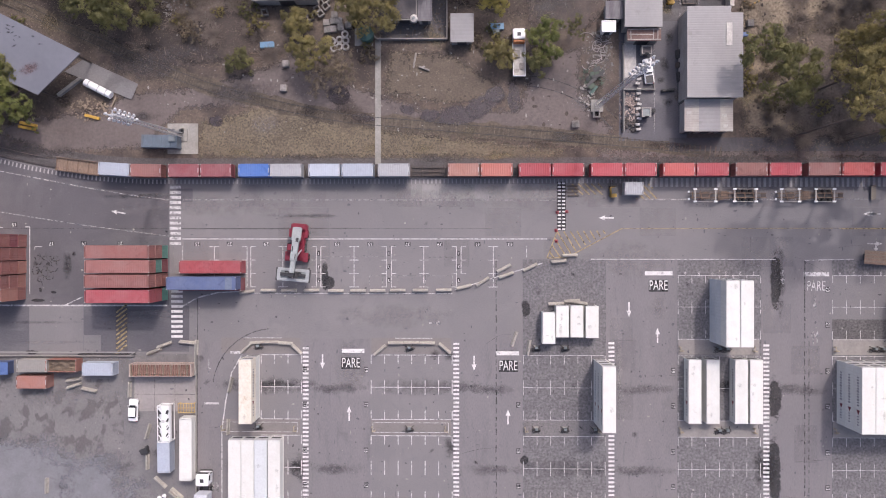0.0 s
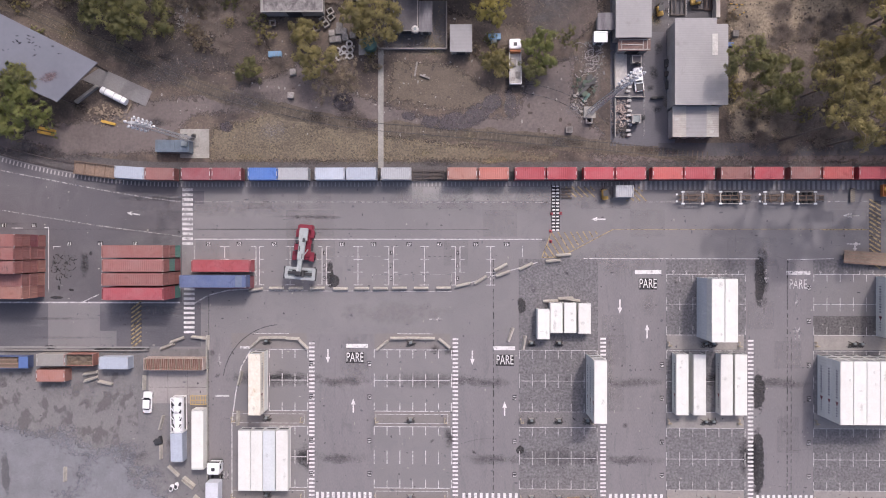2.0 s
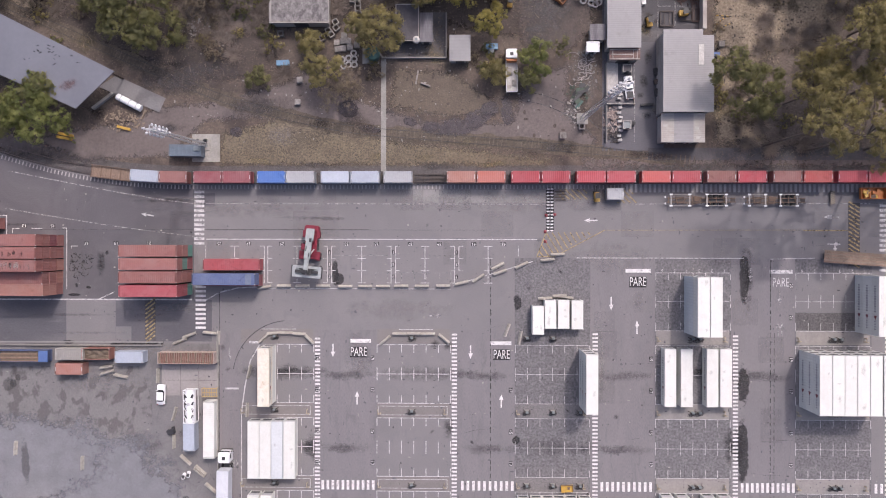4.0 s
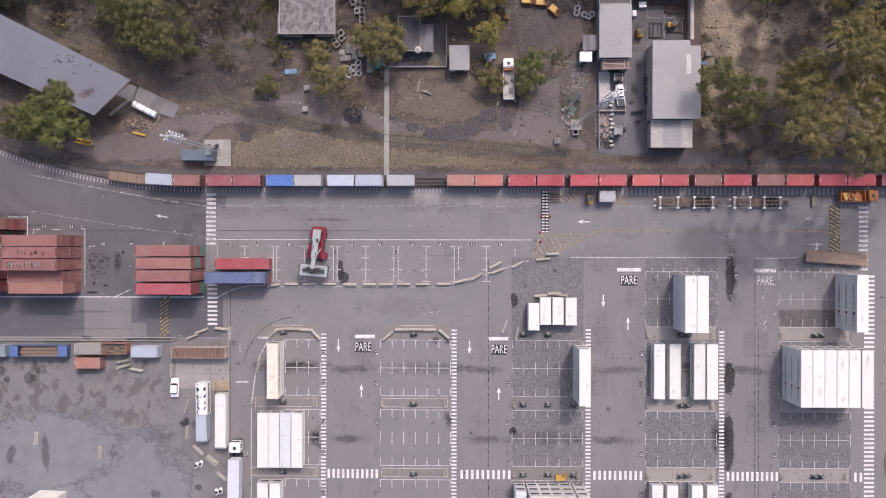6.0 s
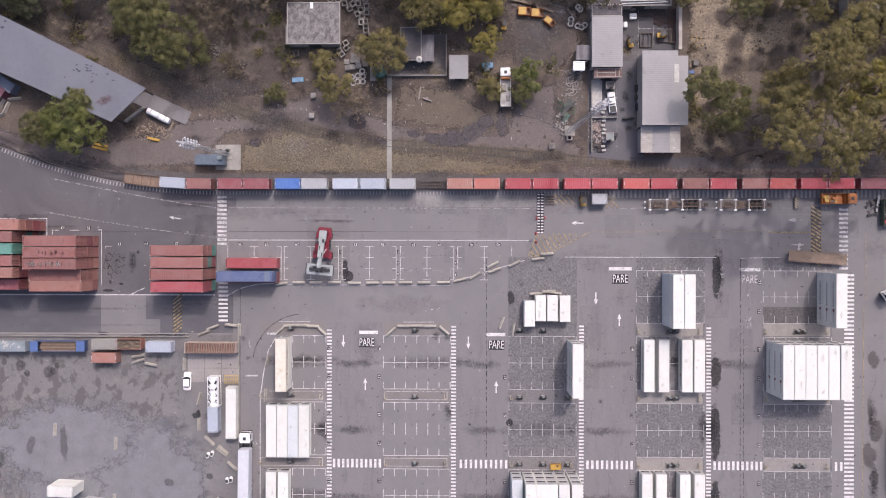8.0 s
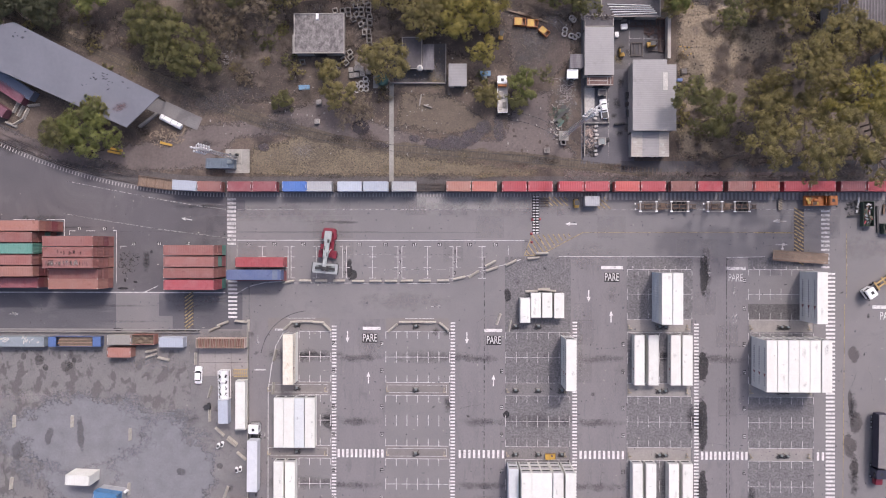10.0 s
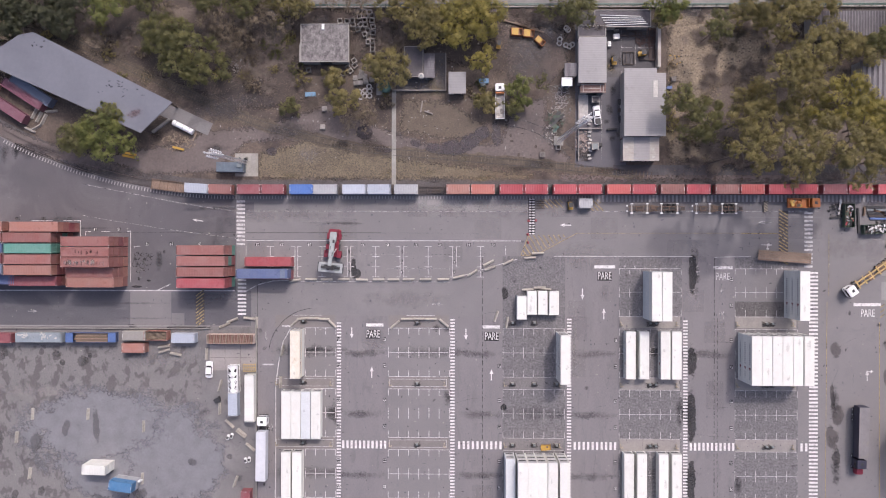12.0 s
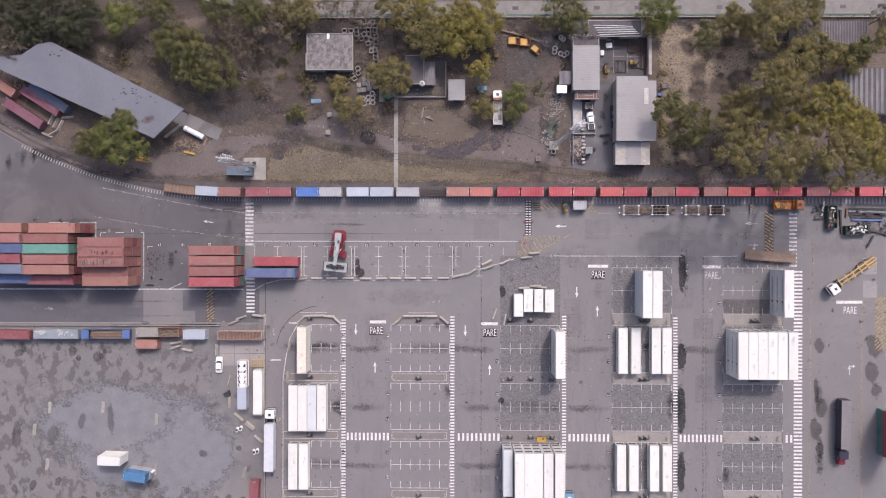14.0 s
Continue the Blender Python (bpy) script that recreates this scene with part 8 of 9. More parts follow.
for x, y, rz, L, mat, note in ((-84.76, 24.72, -12, 3.4, "machyellow", "yellow steel beam lying on the earth"), (-85.07, 23.94, -12, 3.4, "machyellow", "yellow steel beam lying on the earth"),
                               (-71.97, 26.09, -14, 3.0, "machyellow", "yellow steel beam lying among scrap"), 
                               (-69.94, 28.10, -60, 2.2, "timber", "weathered timber baulk"), (-67.61, 29.02, 65, 2.2, "timber", "weathered timber baulk"), (-8.17, 36.91, 80, 3.0, "rubble", "fallen pale branch"),
                               (-6.32, 35.37, -20, 2.2, "rubble", "fallen pale branch"), (17.61, 58.02, -15, 9.0, "timber", "long timber beam"), (19.75, 57.39, -20, 8.0, "timber", "long timber beam")):
    beam(x, y, rz, L, mat, note, wdt=0.3 if mat in ("timber", "rubble") else 0.55)
for x, y, sx, sy, rz, kind in ((-72.90, 27.48, 11, 8, -15, "leaf"), (-70.57, 28.56, 8, 6, 20, "leaf"), (-74.77, 25.94, 8, 5, 0, "leaf"), (-80.70, 22.85, 14, 5, -10, "wet"), (-101.03, 26.60, 12, 5, -18, "wet"), (-108.09, 28.63, 5, 3, 0, "oil"), (-117.51, 31.76, 14, 4, -22, "wet"), (-62.01, 26.23, 10, 3, 0, "wet"),
                               (-45.39, 24.97, 4, 3.5, 0, "leaf"), (-45.23, 25.12, 3, 2.6, 40, "wet")):
    stain(x, y, sx, sy, kind, rz, 0.045 + 0.0005 * (sx + sy))
def ore_bin(x, y, rz, L, W):
    root = thing("steel_bin", x, y, 0.02, rz, "orange painted steel bin standing on the earth", "bin", "orange steel bins")
    part("floor", boxes((0, 0, 0.14, L - 0.1, W - 0.1, 0.08)), "rustbrown", root)
    for s in (-1, 1):
        part("side", boxes((0, s * W / 2, 0.6, L, 0.09, 1.1), bevel=0.02), "orange", root)
        part("end", boxes((s * L / 2, 0, 0.6, 0.09, W, 1.1), bevel=0.02), "orange", root)
        part("skid", boxes((0, s * W * 0.3, 0.05, L, 0.14, 0.1)), "steel", root)
    part("lid", boxes((-L * 0.16, 0, 1.16, L * 0.6, W * 0.96, 0.06), bevel=0.02), "machyellow", root)
    part("rib", boxes((L * 0.2, 0, 1.2, 0.12, W, 0.08)), "orange", root)
    return root


for x, y, rz, L, W in ((16.5, 56.1, -3, 2.8, 1.8), (19.6, 55.7, -4, 2.7, 1.8), (22.5, 53.7, -40, 2.6, 1.4)):
    ore_bin(x, y, rz, L, W)
forklift(11.9, 53.0, 80, "yellow loader standing on bare earth under trees")
# slate blue generator box by the mast
root = thing("generator_container", -57.75, 20.92, 0.05, -1, "slate blue ribbed generator container beside a concrete pad", "container")
part("body", boxes((0, 0, 1.3, 7.0, 2.5, 2.4), bevel=0.06), "slateblue", root)
for i in range(8):
    part("rib", boxes((-3.1 + 0.88 * i, 0, 2.54, 0.16, 2.4, 0.08)), "slateblue", root)
part("exhaust_hood", boxes((2.6, 0.4, 2.7, 1.2, 1.0, 0.5), bevel=0.08), "machgrey", root)
part("skid", boxes((0, 1.0, 0.08, 7.2, 0.2, 0.16), (0, -1.0, 0.08, 7.2, 0.2, 0.16)), "steel", root)


# ---- light masts ----
def light_mast(x, y, h, hx, hy, label):
    """A lattice mast with a ring of floodlights; its head leans by hx, hy."""
    root = thing("light_mast", x, y, 0.1, 0, label, "floodlight mast", "floodlight masts")
    bm = bmesh.new()
    for a in range(4):
        u, v = math.cos(a * 1.5708 + 0.785), math.sin(a * 1.5708 + 0.785)
        tube(bm, (u * 0.6, v * 0.6, 0), (u * 0.28 + hx, v * 0.28 + hy, h), 0.085, 0.065, 6)
    n = int(h / 1.25)
    for i in range(n):
        for a in range(4):
            f0, f1 = i / n, (i + 1) / n
            r0, r1 = 0.6 - 0.32 * f0, 0.6 - 0.32 * f1
            p = (math.cos(a * 1.5708 + 0.785) * r0 + hx * f0, math.sin(a * 1.5708 + 0.785) * r0 + hy * f0, h * f0)
            q = (math.cos(a * 1.5708 + 2.356) * r1 + hx * f1, math.sin(a * 1.5708 + 2.356) * r1 + hy * f1, h * f1)
            tube(bm, p, q, 0.035, sides=5)
    part("lattice", bm, "galv", root)
    for k in range(5):
        z, f = h - 1.7 * k, 1 - 1.7 * k / h
        rung = part("cross_arm", boxes((hx * f, hy * f, z, 2.2 - 0.15 * k, 0.18, 0.16), (hx * f, hy * f, z, 0.16, 1.5, 0.14)), "galv", root)
        for du, dv in ((-0.95, 0.1), (0.95, 0.1), (-0.4, -0.65), (0.45, 0.7)):
            bm = bmesh.new()
            px, py = hx * f + du, hy * f + dv
            tube(bm, (px, py, z), (px + 0.25 * du, py + 0.3 * dv, z + 0.35), 0.27, 0.15, 14)
            part("floodlight", bm, "lampgrey", rung, "pale grey round floodlight housing")
    part("foot", boxes((0, 0, 0.15, 2.4, 2.4, 0.3), bevel=0.04), "oldconcrete", root)
    return root


light_mast(-54.24, 22.42, 30.0, 0.9, -1.6, "tall lattice floodlight mast on a concrete pad")
light_mast(27.43, 27.92, 30.0, 2.2, 0.6, "tall lattice floodlight mast beside the workshop yard")
for x, y in ((-55.70, 23.32), (-54.24, 23.20), (-53.92, 22.97)):
    root = thing("cable_drum", x, y, 0.16, 0, "pale round cable drum lying on the pad", "cable drum", "cable drums")
    bm = bmesh.new()
    tube(bm, (0, 0, 0), (0, 0, 0.1), 0.75, sides=18)
    tube(bm, (0, 0, 0.5), (0, 0, 0.6), 0.75, sides=18)
    part("flange", bm, "oldconcrete", root)
    bm = bmesh.new()
    tube(bm, (0, 0, 0.1), (0, 0, 0.62), 0.35, sides=14)
    part("core", bm, "darkmetal", root)


# ---- scattered things beyond the track ----
bm0 = bmesh.new()
for dx, dy, sx, sy in ((0, 0.55, 1.3, 0.2), (0, -0.55, 1.3, 0.2), (0.55, 0, 0.2, 0.9), (-0.55, 0, 0.2, 0.9)):
    box(bm0, dx, dy, 0.45, sx, sy, 0.9)
RING = part("culvert_ring", bm0, "rubble")
tagged(RING, "grey square concrete culvert ring on the earth", "concrete ring", "culvert rings")
RING.matrix_basis = pose(-24.38, 60.37, 0, 0, 0, 4)
rows = [(-22.68, 60.51, 0), (-21.14, 60.51, 5), (-22.99, 59.44, 3), (-21.13, 59.27, -4), (-22.83, 58.20, 8), (-20.82, 57.58, 10), (-22.21, 56.66, 6), (-20.82, 56.04, -5), (-22.98, 55.74, 20), (-21.90, 55.12, 0), (-21.13, 53.88, 3), (-22.06, 53.73, 0),
        (-20.97, 52.81, 4), (-20.97, 51.73, 0), (-20.82, 50.65, 6), (-24.84, 56.98, 25), (-26.07, 58.22, 10), (-27.62, 59.15, 0), (-29.47, 59.16, 12), (-26.23, 59.30, 0), (-25.76, 48.82, 30), (-25.60, 47.59, 40), (-27.30, 46.98, 28), (-26.68, 46.20, 35), (-28.69, 45.44, 20),
        (-24.07, 58.21, 40), (-21.75, 61.43, 0), (-23.14, 61.59, 5), (27.28, 26.24, 2), (-37.66, 46.40, 8)]
for x, y, rz in rows:
    copy_thing(RING, pose(x, y, 0, 0, 0, rz))
BLOCK = part("concrete_block", boxes((0, 0, 0.45, 1.25, 1.25, 0.9), bevel=0.05), "rubble")
tagged(BLOCK, "pale grey concrete block on the earth", "concrete block", "concrete blocks")
BLOCK.matrix_basis = pose(-25.44, 44.35, 0, 0, 0, 3)
for x, y, rz in ((-24.05, 44.65, 4), (-22.97, 44.65, 0), (-22.66, 43.42, 6), (-24.05, 43.11, 0), (-25.29, 42.96, 8), (-23.90, 45.89, 5), (-21.12, 43.87, 0), (-33.47, 36.36, 3), (-33.93, 31.58, 0), (23.15, 24.25, 2), (42.21, 56.83, 0), (56.99, 43.77, 0), (23.31, 24.33, 4)):
    copy_thing(BLOCK, pose(x, y, 0, 0, 0, rz))
bm = bmesh.new()
rings = [[bm.verts.new((r * math.cos(i * 0.3927), r * math.sin(i * 0.3927), z)) for i in range(16)] for r, z in ((0.72, 0.0), (0.72, 0.5), (0.42, 0.5), (0.42, 0.0))]
for a, b in zip(rings, rings[1:]):
    for i in range(16):
        bm.faces.new((a[i], a[(i + 1) % 16], b[(i + 1) % 16], b[i]))
PIPE = part("pipe_ring", bm, "palewash")
tagged(PIPE, "pale round pipe ring lying on the earth", "pipe ring", "pipe rings")
PIPE.matrix_basis = pose(-21.89, 42.18, 0)
for x, y in ((-22.97, 41.11), (-21.74, 40.95), (-24.36, 40.80), (-24.05, 39.42), (-21.74, 39.72), (-22.97, 39.72), (27.71, 54.29), (29.39, 57.19), (29.85, 56.73), (27.56, 53.22), (29.24, 52.75), (30.92, 52.90), (30.16, 52.44)):
    copy_thing(PIPE, pose(x, y, 0))
root = thing("water_tank", -17.58, 41.84, 0, 0, "dull green plastic water tank on a pale slab", "water tank")
bm = bmesh.new()
tube(bm, (0, 0, 0.2), (0, 0, 2.0), 1.5, sides=24)
tube(bm, (0, 0, 2.0), (0, 0, 2.6), 1.5, 0.4, sides=24)
part("tank", bm, "greentank", root)
part("slab", boxes((-0.6, -0.2, 0.1, 3.6, 3.4, 0.2)), "oldconcrete", root)
root = thing("roof_tank", -8.14, 44.12, 2.75, 0, "white round roof tank beside a hut", "tank")
bm = bmesh.new()
tube(bm, (0, 0, 0), (0, 0, 1.0), 0.72, 0.72, 20)
tube(bm, (0, 0, 1.0), (0, 0, 1.2), 0.72, 0.25, 20)
part("shell", bm, "palewash", root)
bm = bmesh.new()
tube(bm, (0, 0, 1.18), (0, 0, 1.28), 0.3, 0.26, 14)
part("lid", bm, "machgrey", root)
for x, y, mat, sx, sy in ((-37.19, 40.07, "skyblue", 2.7, 1.1), (7.96, 43.39, "skyblue", 2.6, 1.2), (7.81, 42.40, "machgrey", 1.2, 0.8), (55.93, 41.63, "bluepaint", 1.3, 0.7)):
    root = thing("plastic_trough", x, y, 0, 2, "light blue plastic trough standing on the earth" if mat == "skyblue" else "small painted metal box on the earth", "trough", "small boxes")
    part("body", boxes((0, 0, 0.4, sx, sy, 0.8), bevel=0.08), mat, root)
    part("rim", boxes((0, sy / 2 - 0.05, 0.83, sx, 0.1, 0.06), (0, -sy / 2 + 0.05, 0.83, sx, 0.1, 0.06)), mat, root)


def heap(x, y, sx, sy, h, mat, label, seed, pieces=26):
    rng = random.Random(seed)
    bm = bmesh.new()
    for i in range(pieces * 3):
        a, q = rng.uniform(0, 6.283), math.sqrt(rng.random())
        s = rng.uniform(0.1, 0.38)
        m = pose(q * math.cos(a) * sx / 2, q * math.sin(a) * sy / 2, h * (1 - q) * 0.8 + s * 0.15, rng.uniform(-25, 25), rng.uniform(-25, 25), rng.uniform(0, 180))
        box(bm, 0, 0, 0, s * rng.uniform(0.6, 2.2), s, s * rng.uniform(0.2, 0.6), m=m)
    ob = part("scrap_heap", bm, mat)
    ob.matrix_basis = pose(x, y, 0.02)
    return tagged(ob, label, "scrap heap", kind="stuff")


bm = bmesh.new()
wire = random.Random(41)
for i in range(26):
    cx, cy, r, a, ex = wire.gauss(0, 1.1), wire.gauss(0, 1.9), wire.uniform(0.5, 1.5), wire.uniform(0, 6.283), wire.uniform(0.45, 1.0)
    pts = [(cx + r * math.cos(a + 0.35 * k), cy + r * ex * math.sin(a + 0.35 * k), 0.12 + 0.02 * (i % 9) + 0.05 * math.sin(k + i)) for k in range(wire.randint(4, 9))]
    for p, q in zip(pts, pts[1:]):
        tube(bm, p, q, 0.07, sides=4)
tagged(part("wire_tangle", bm, "casting"), "tangle of pale wire and hoops on the earth", "wire", kind="stuff").matrix_basis = pose(27.88, 38.35, 0.02)
heap(27.88, 38.35, 6, 9, 0.15, "rubble", "scatter of pale rubble under tangled wire", 1, 24)
for x, y, sx, sy, rz in ((20.55, 29.16, 5, 3, 0), (6.75, 25.35, 10, 3, 5), (-4.77, 27.37, 6, 3, 0), (-0.16, 26.44, 8, 3, 8), (24.36, 44.49, 4, 5, 0), (22.06, 50.63, 6, 4, 30), (-24.81, 30.79, 6, 4, 0)):
    stain(x, y, sx, sy, "puddle", rz)
heap(26.66, 33.45, 5, 5, 0.4, "greenscrap", "heap of green painted scrap metal", 2, 14)
plates = random.Random(19)
for i in range(16):
    ob = part("scrap_sheet", boxes((0, 0, 0, plates.uniform(1.2, 2.8), plates.uniform(0.4, 0.9), 0.05), bevel=0.01), plates.choice(("greenscrap", "greenscrap", "darkmetal", "greentank")))
    ob.matrix_basis = pose(26.7 + plates.gauss(0, 0.6), 33.2 + plates.gauss(0, 0.8), 0.14 + 0.05 * i, plates.uniform(-9, 9), plates.uniform(-9, 9), 35 + plates.gauss(0, 14))
    tagged(ob, "dark green scrap sheet lying on a heap", "scrap sheet", "green scrap sheets")
heap(33.85, 27.30, 4.0, 7, 0.6, "rustpale", "heap of pale broken pieces in a pen", 3, 70)
heap(33.85, 24.24, 4, 3, 0.6, "coal", "dark heap of scrap in a pen", 4, 30)
heap(-72.12, 27.48, 9, 5, 0.4, "timber", "scatter of timber offcuts and scrap", 5, 40)
heap(49.99, 53.58, 6, 3, 0.6, "rustsheet", "rusty machine parts in the workshop yard", 6, 36)
heap(46.48, 55.89, 5, 3, 0.6, "steel", "rusty machine parts in the workshop yard", 16, 22)
heap(33.21, 56.26, 5, 2, 0.8, "rubble", "loose pale sheets on a shed roof", 7, 12).location.z = 3.85
heap(36.26, 56.40, 6, 2, 0.8, "steel", "loose dark sheets on a shed roof", 8, 16).location.z = 3.85
for x, y, sx, sy, mat, note in ((46.48, 56.35, 7.5, 2.6, "rustsheet", "rusty steel frame lying in the workshop yard"), (49.83, 55.11, 5.0, 3.6, "rustsheet", "rusty steel frame lying in the workshop yard"), (50.29, 50.22, 4.0, 2.6, "steel", "dark steel frame in the workshop yard"),
                             (45.42, 49.32, 2.8, 3.2, "steel", "dark rusty steel frame in the workshop yard"), (51.51, 52.66, 1.4, 8.0, "rustsheet", "rusty rack along a panel wall")):
    root = thing("steel_rack", x, y, 0.03, 0, note, "steel frame", "steel frames in the yard")
    for s in (-1, 1):
        part("side_bar", boxes((0, s * sy / 2, 0.3, sx, 0.16, 0.25)), mat, root)
        part("end_bar", boxes((s * sx / 2, 0, 0.3, 0.16, sy, 0.25)), mat, root)
    for f in (-0.2, 0.2):
        part("cross_bar", boxes((f * sx, 0, 0.42, 0.12, sy, 0.12)), mat, root)
for x, y, sx, sy, mat, note in ((43.15, 37.85, 1.0, 1.6, "darkmetal", "dark machine beside a workshop wall"), (43.30, 35.70, 1.3, 1.0, "steel", "rusty machine beside a workshop wall"), (43.46, 33.41, 1.2, 1.8, "darkmetal", "dark machine beside a workshop wall"),
                             (43.76, 38.76, 0.7, 0.7, "machyellow", "small yellow machine beside a workshop wall"), (41.17, 30.81, 2.6, 0.5, "darkmetal", "dark trolley in the workshop yard"), (38.12, 26.83, 1.0, 0.8, "darkmetal", "dark box in the workshop yard"),
                             (40.39, 52.86, 0.9, 1.3, "carwhite", "white drum beside a workshop wall"), (42.22, 54.84, 1.6, 1.3, "carwhite", "white cabinet in the workshop yard"), (42.37, 56.83, 0.9, 0.8, "rooflight", "pale box in the workshop yard")):
    root = thing("machine", x, y, 0.03, 4, note, "machine", "machines in the workshop yard")
    part("body", boxes((0, 0, 0.5, sx, sy, 0.9), bevel=0.08), mat, root)
    part("cover", boxes((sx * 0.1, sy * 0.1, 1.0, sx * 0.55, sy * 0.5, 0.25), bevel=0.05), mat, root)
for x, y, sx, sy, rz in ((41.17, 28.51, 3.2, 2.6, 0), (40.56, 36.02, 3.0, 4.0, 0), (41.47, 41.37, 2.5, 5.0, 0), (39.95, 32.96, 2.5, 2.0, 20), (48.47, 52.06, 5, 5, 0), (33.84, 38.33, 1.2, 1.0, 0), (33.69, 36.80, 1.0, 1.0, 0), (40.26, 23.77, 5, 1.6, 10)):
    stain(x, y, sx, sy, "oil", rz)
heap(-55.81, 47.85, 8, 6, 0.5, "rubble", "scatter of pale litter on the earth", 9, 22)
heap(-51.14, 44.75, 7, 5, 0.4, "rubble", "scatter of pale litter on the earth", 10, 16)
heap(-118.31, 44.97, 5, 4, 0.8, "timber", "scatter of timber beside the shed", 11, 20)
heap(76.11, 42.79, 10, 8, 0.5, "timber", "fallen branches under the trees", 12, 30)
heap(67.02, 39.77, 6, 5, 0.4, "timber", "fallen branches under the trees", 13, 20)
heap(99.58, 9.98, 6, 4, 0.8, "darkmetal", "dark scrap metal beside the track", 14, 30)
heap(116.14, 6.94, 3, 8, 1.0, "darkmetal", "dark scrap metal beside the track", 15, 30)
heap(25.59, 29.92, 3, 6, 0.3, "rubble", "scatter of pale litter on the earth", 17, 16)
heap(110.88, 6.18, 4, 3, 0.7, "darkmetal", "dark scrap metal beside the track", 18, 16)


# scrap skips and beam bundles beside the eastern track
def skip(x, y, rz, L, W, mat, label, seed, fill):
    root = thing("scrap_skip", x, y, 0.05, rz, label, "skip", "scrap skips")
    part("floor", boxes((0, 0, 0.15, L, W, 0.1)), mat, root)
    for s in (-1, 1):
        part("side", boxes((0, s * W / 2, 0.9, L, 0.1, 1.6)), mat, root)
        part("end", boxes((s * L / 2, 0, 0.9, 0.1, W, 1.6)), mat, root)
    rng = random.Random(seed)
    bm = bmesh.new()
    for i in range(60):
        box(bm, rng.uniform(-0.42, 0.42) * L, rng.uniform(-0.4, 0.4) * W, rng.uniform(0.7, 1.3), rng.uniform(0.2, 0.9), rng.uniform(0.1, 0.35), 0.2, rng.uniform(0, 180))
    part("scrap", bm, "darkmetal", root)
    for mat_name, n in fill:
        for i in range(n):
            bm = boxes((0, 0, 0, rng.uniform(0.3, 1.1), rng.uniform(0.15, 0.5), rng.uniform(0.08, 0.25)), bevel=0.03)
            part("scrap_piece", bm, mat_name, root).matrix_basis = pose(rng.uniform(-0.4, 0.4) * L, rng.uniform(-0.36, 0.36) * W, rng.uniform(1.25, 1.6), rng.uniform(-12, 12), rng.uniform(-12, 12), rng.uniform(0, 180))


skip(101.50, 8.54, 90, 6.0, 2.5, "greenscrap", "dark green skip full of mixed scrap metal beside the track", 1, (("conered", 4), ("greenscrap", 9), ("galv", 6), ("rustbrown", 8), ("machgrey", 4)))
skip(108.08, 5.07, 3, 5.8, 2.4, "greenscrap", "dark skip full of pale scrap pieces", 2, (("galv", 16), ("carwhite", 5), ("steel", 10), ("machgrey", 6)))
for i in range(5):
    beam(111.32, 10.74 - 0.75 * i, -1, 10.5 - i * 0.6, ("darkmetal", "machgrey", "darkmetal", "steel", "bluepaint")[i], "long steel beam stacked beside the track")
beam(104.40, 7.24, 92, 6.5, "darkmetal", "dark steel frame standing beside a skip")
for x, y, rz, L, mat in ((112.9, 9.0, 12, 4.2, "steel"), (109.6, 9.6, -20, 3.0, "rustbrown"), (113.6, 4.6, -14, 4.6, "steel"), (112.2, 1.9, 62, 3.6, "darkmetal"), (105.9, 9.7, 85, 2.4, "rustbrown"), (98.8, 8.2, 10, 3.2, "darkmetal"), (116.0, 5.6, 40, 3.4, "darkmetal")):
    beam(x, y, rz, L, mat, "loose steel beam lying beside the skips")
for x, y, sx, sy in ((107, 8.0, 20, 9), (101, 7.0, 9, 8), (112, 5.0, 10, 7)):
    stain(x, y, sx, sy, "soft")
beam(99.57, 10.74, 80, 4.0, "galv", "grey steel beam beside the track")

for x, y, rz, L in ((57.0, 48.9, 38, 2.6), (58.2, 47.9, 25, 2.6), (57.6, 49.9, -5, 3.2)):
    root = thing("striped_pole", x, y, 0.1, rz, "yellow and black striped pole lying on sand", "pole", "striped poles")
    for i in range(6):
        bm = bmesh.new()
        tube(bm, (-L / 2 + L * i / 6, 0, 0.02), (-L / 2 + L * (i + 1) / 6, 0, 0.02), 0.1, sides=8)
        part("band", bm, "darkmetal" if i % 2 else "machyellow", root)

# pens and low walls in the workshop yard
wall(32.46, 39.71, 32.47, 31.29, 1.2, 0.2, "oldconcrete", "low pen wall in the workshop yard")
wall(32.47, 30.98, 38.58, 30.97, 1.0, 0.2, "oldconcrete", "low pen wall in the workshop yard")
wall(37.65, 40.16, 38.58, 30.97, 0.4, 0.15, "oldconcrete", "low kerb along a pen")
wall(32.47, 30.67, 32.48, 22.71, 1.2, 0.2, "oldconcrete", "low pen wall in the workshop yard")
rect("slab", 32.62, 33.43, 35.06, 40.17, 0.08, "palewash", "pale concrete strip in the workshop yard")
WHITE = part("white_block", boxes((0, 0, 0.4, 0.85, 0.5, 0.8), bevel=0.04), "palewash")
tagged(WHITE, "whitewashed concrete block in a yard row", "concrete block", "white blocks in the yard")
WHITE.matrix_basis = pose(35.53, 34.04, 0.02)
for i in range(1, 12):
    copy_thing(WHITE, pose(35.38 + 0.18 * math.sin(i * 2.3), 34.04 - 0.98 * i + 0.12 * math.sin(i * 3.7), 0.02, 0, 0, 14 * math.sin(i * 1.9)))
building(35.66, 25.37, 37.47, 27.19, 1.8, "machgrey", "grey electrical kiosk in the workshop yard", "kiosk", flat=True, eave=0.1)
building(35.69, 37.55, 37.65, 39.21, 1.5, "roofdark", "dark covered bin in a pen", "bin_shelter", flat=True, eave=0.1)
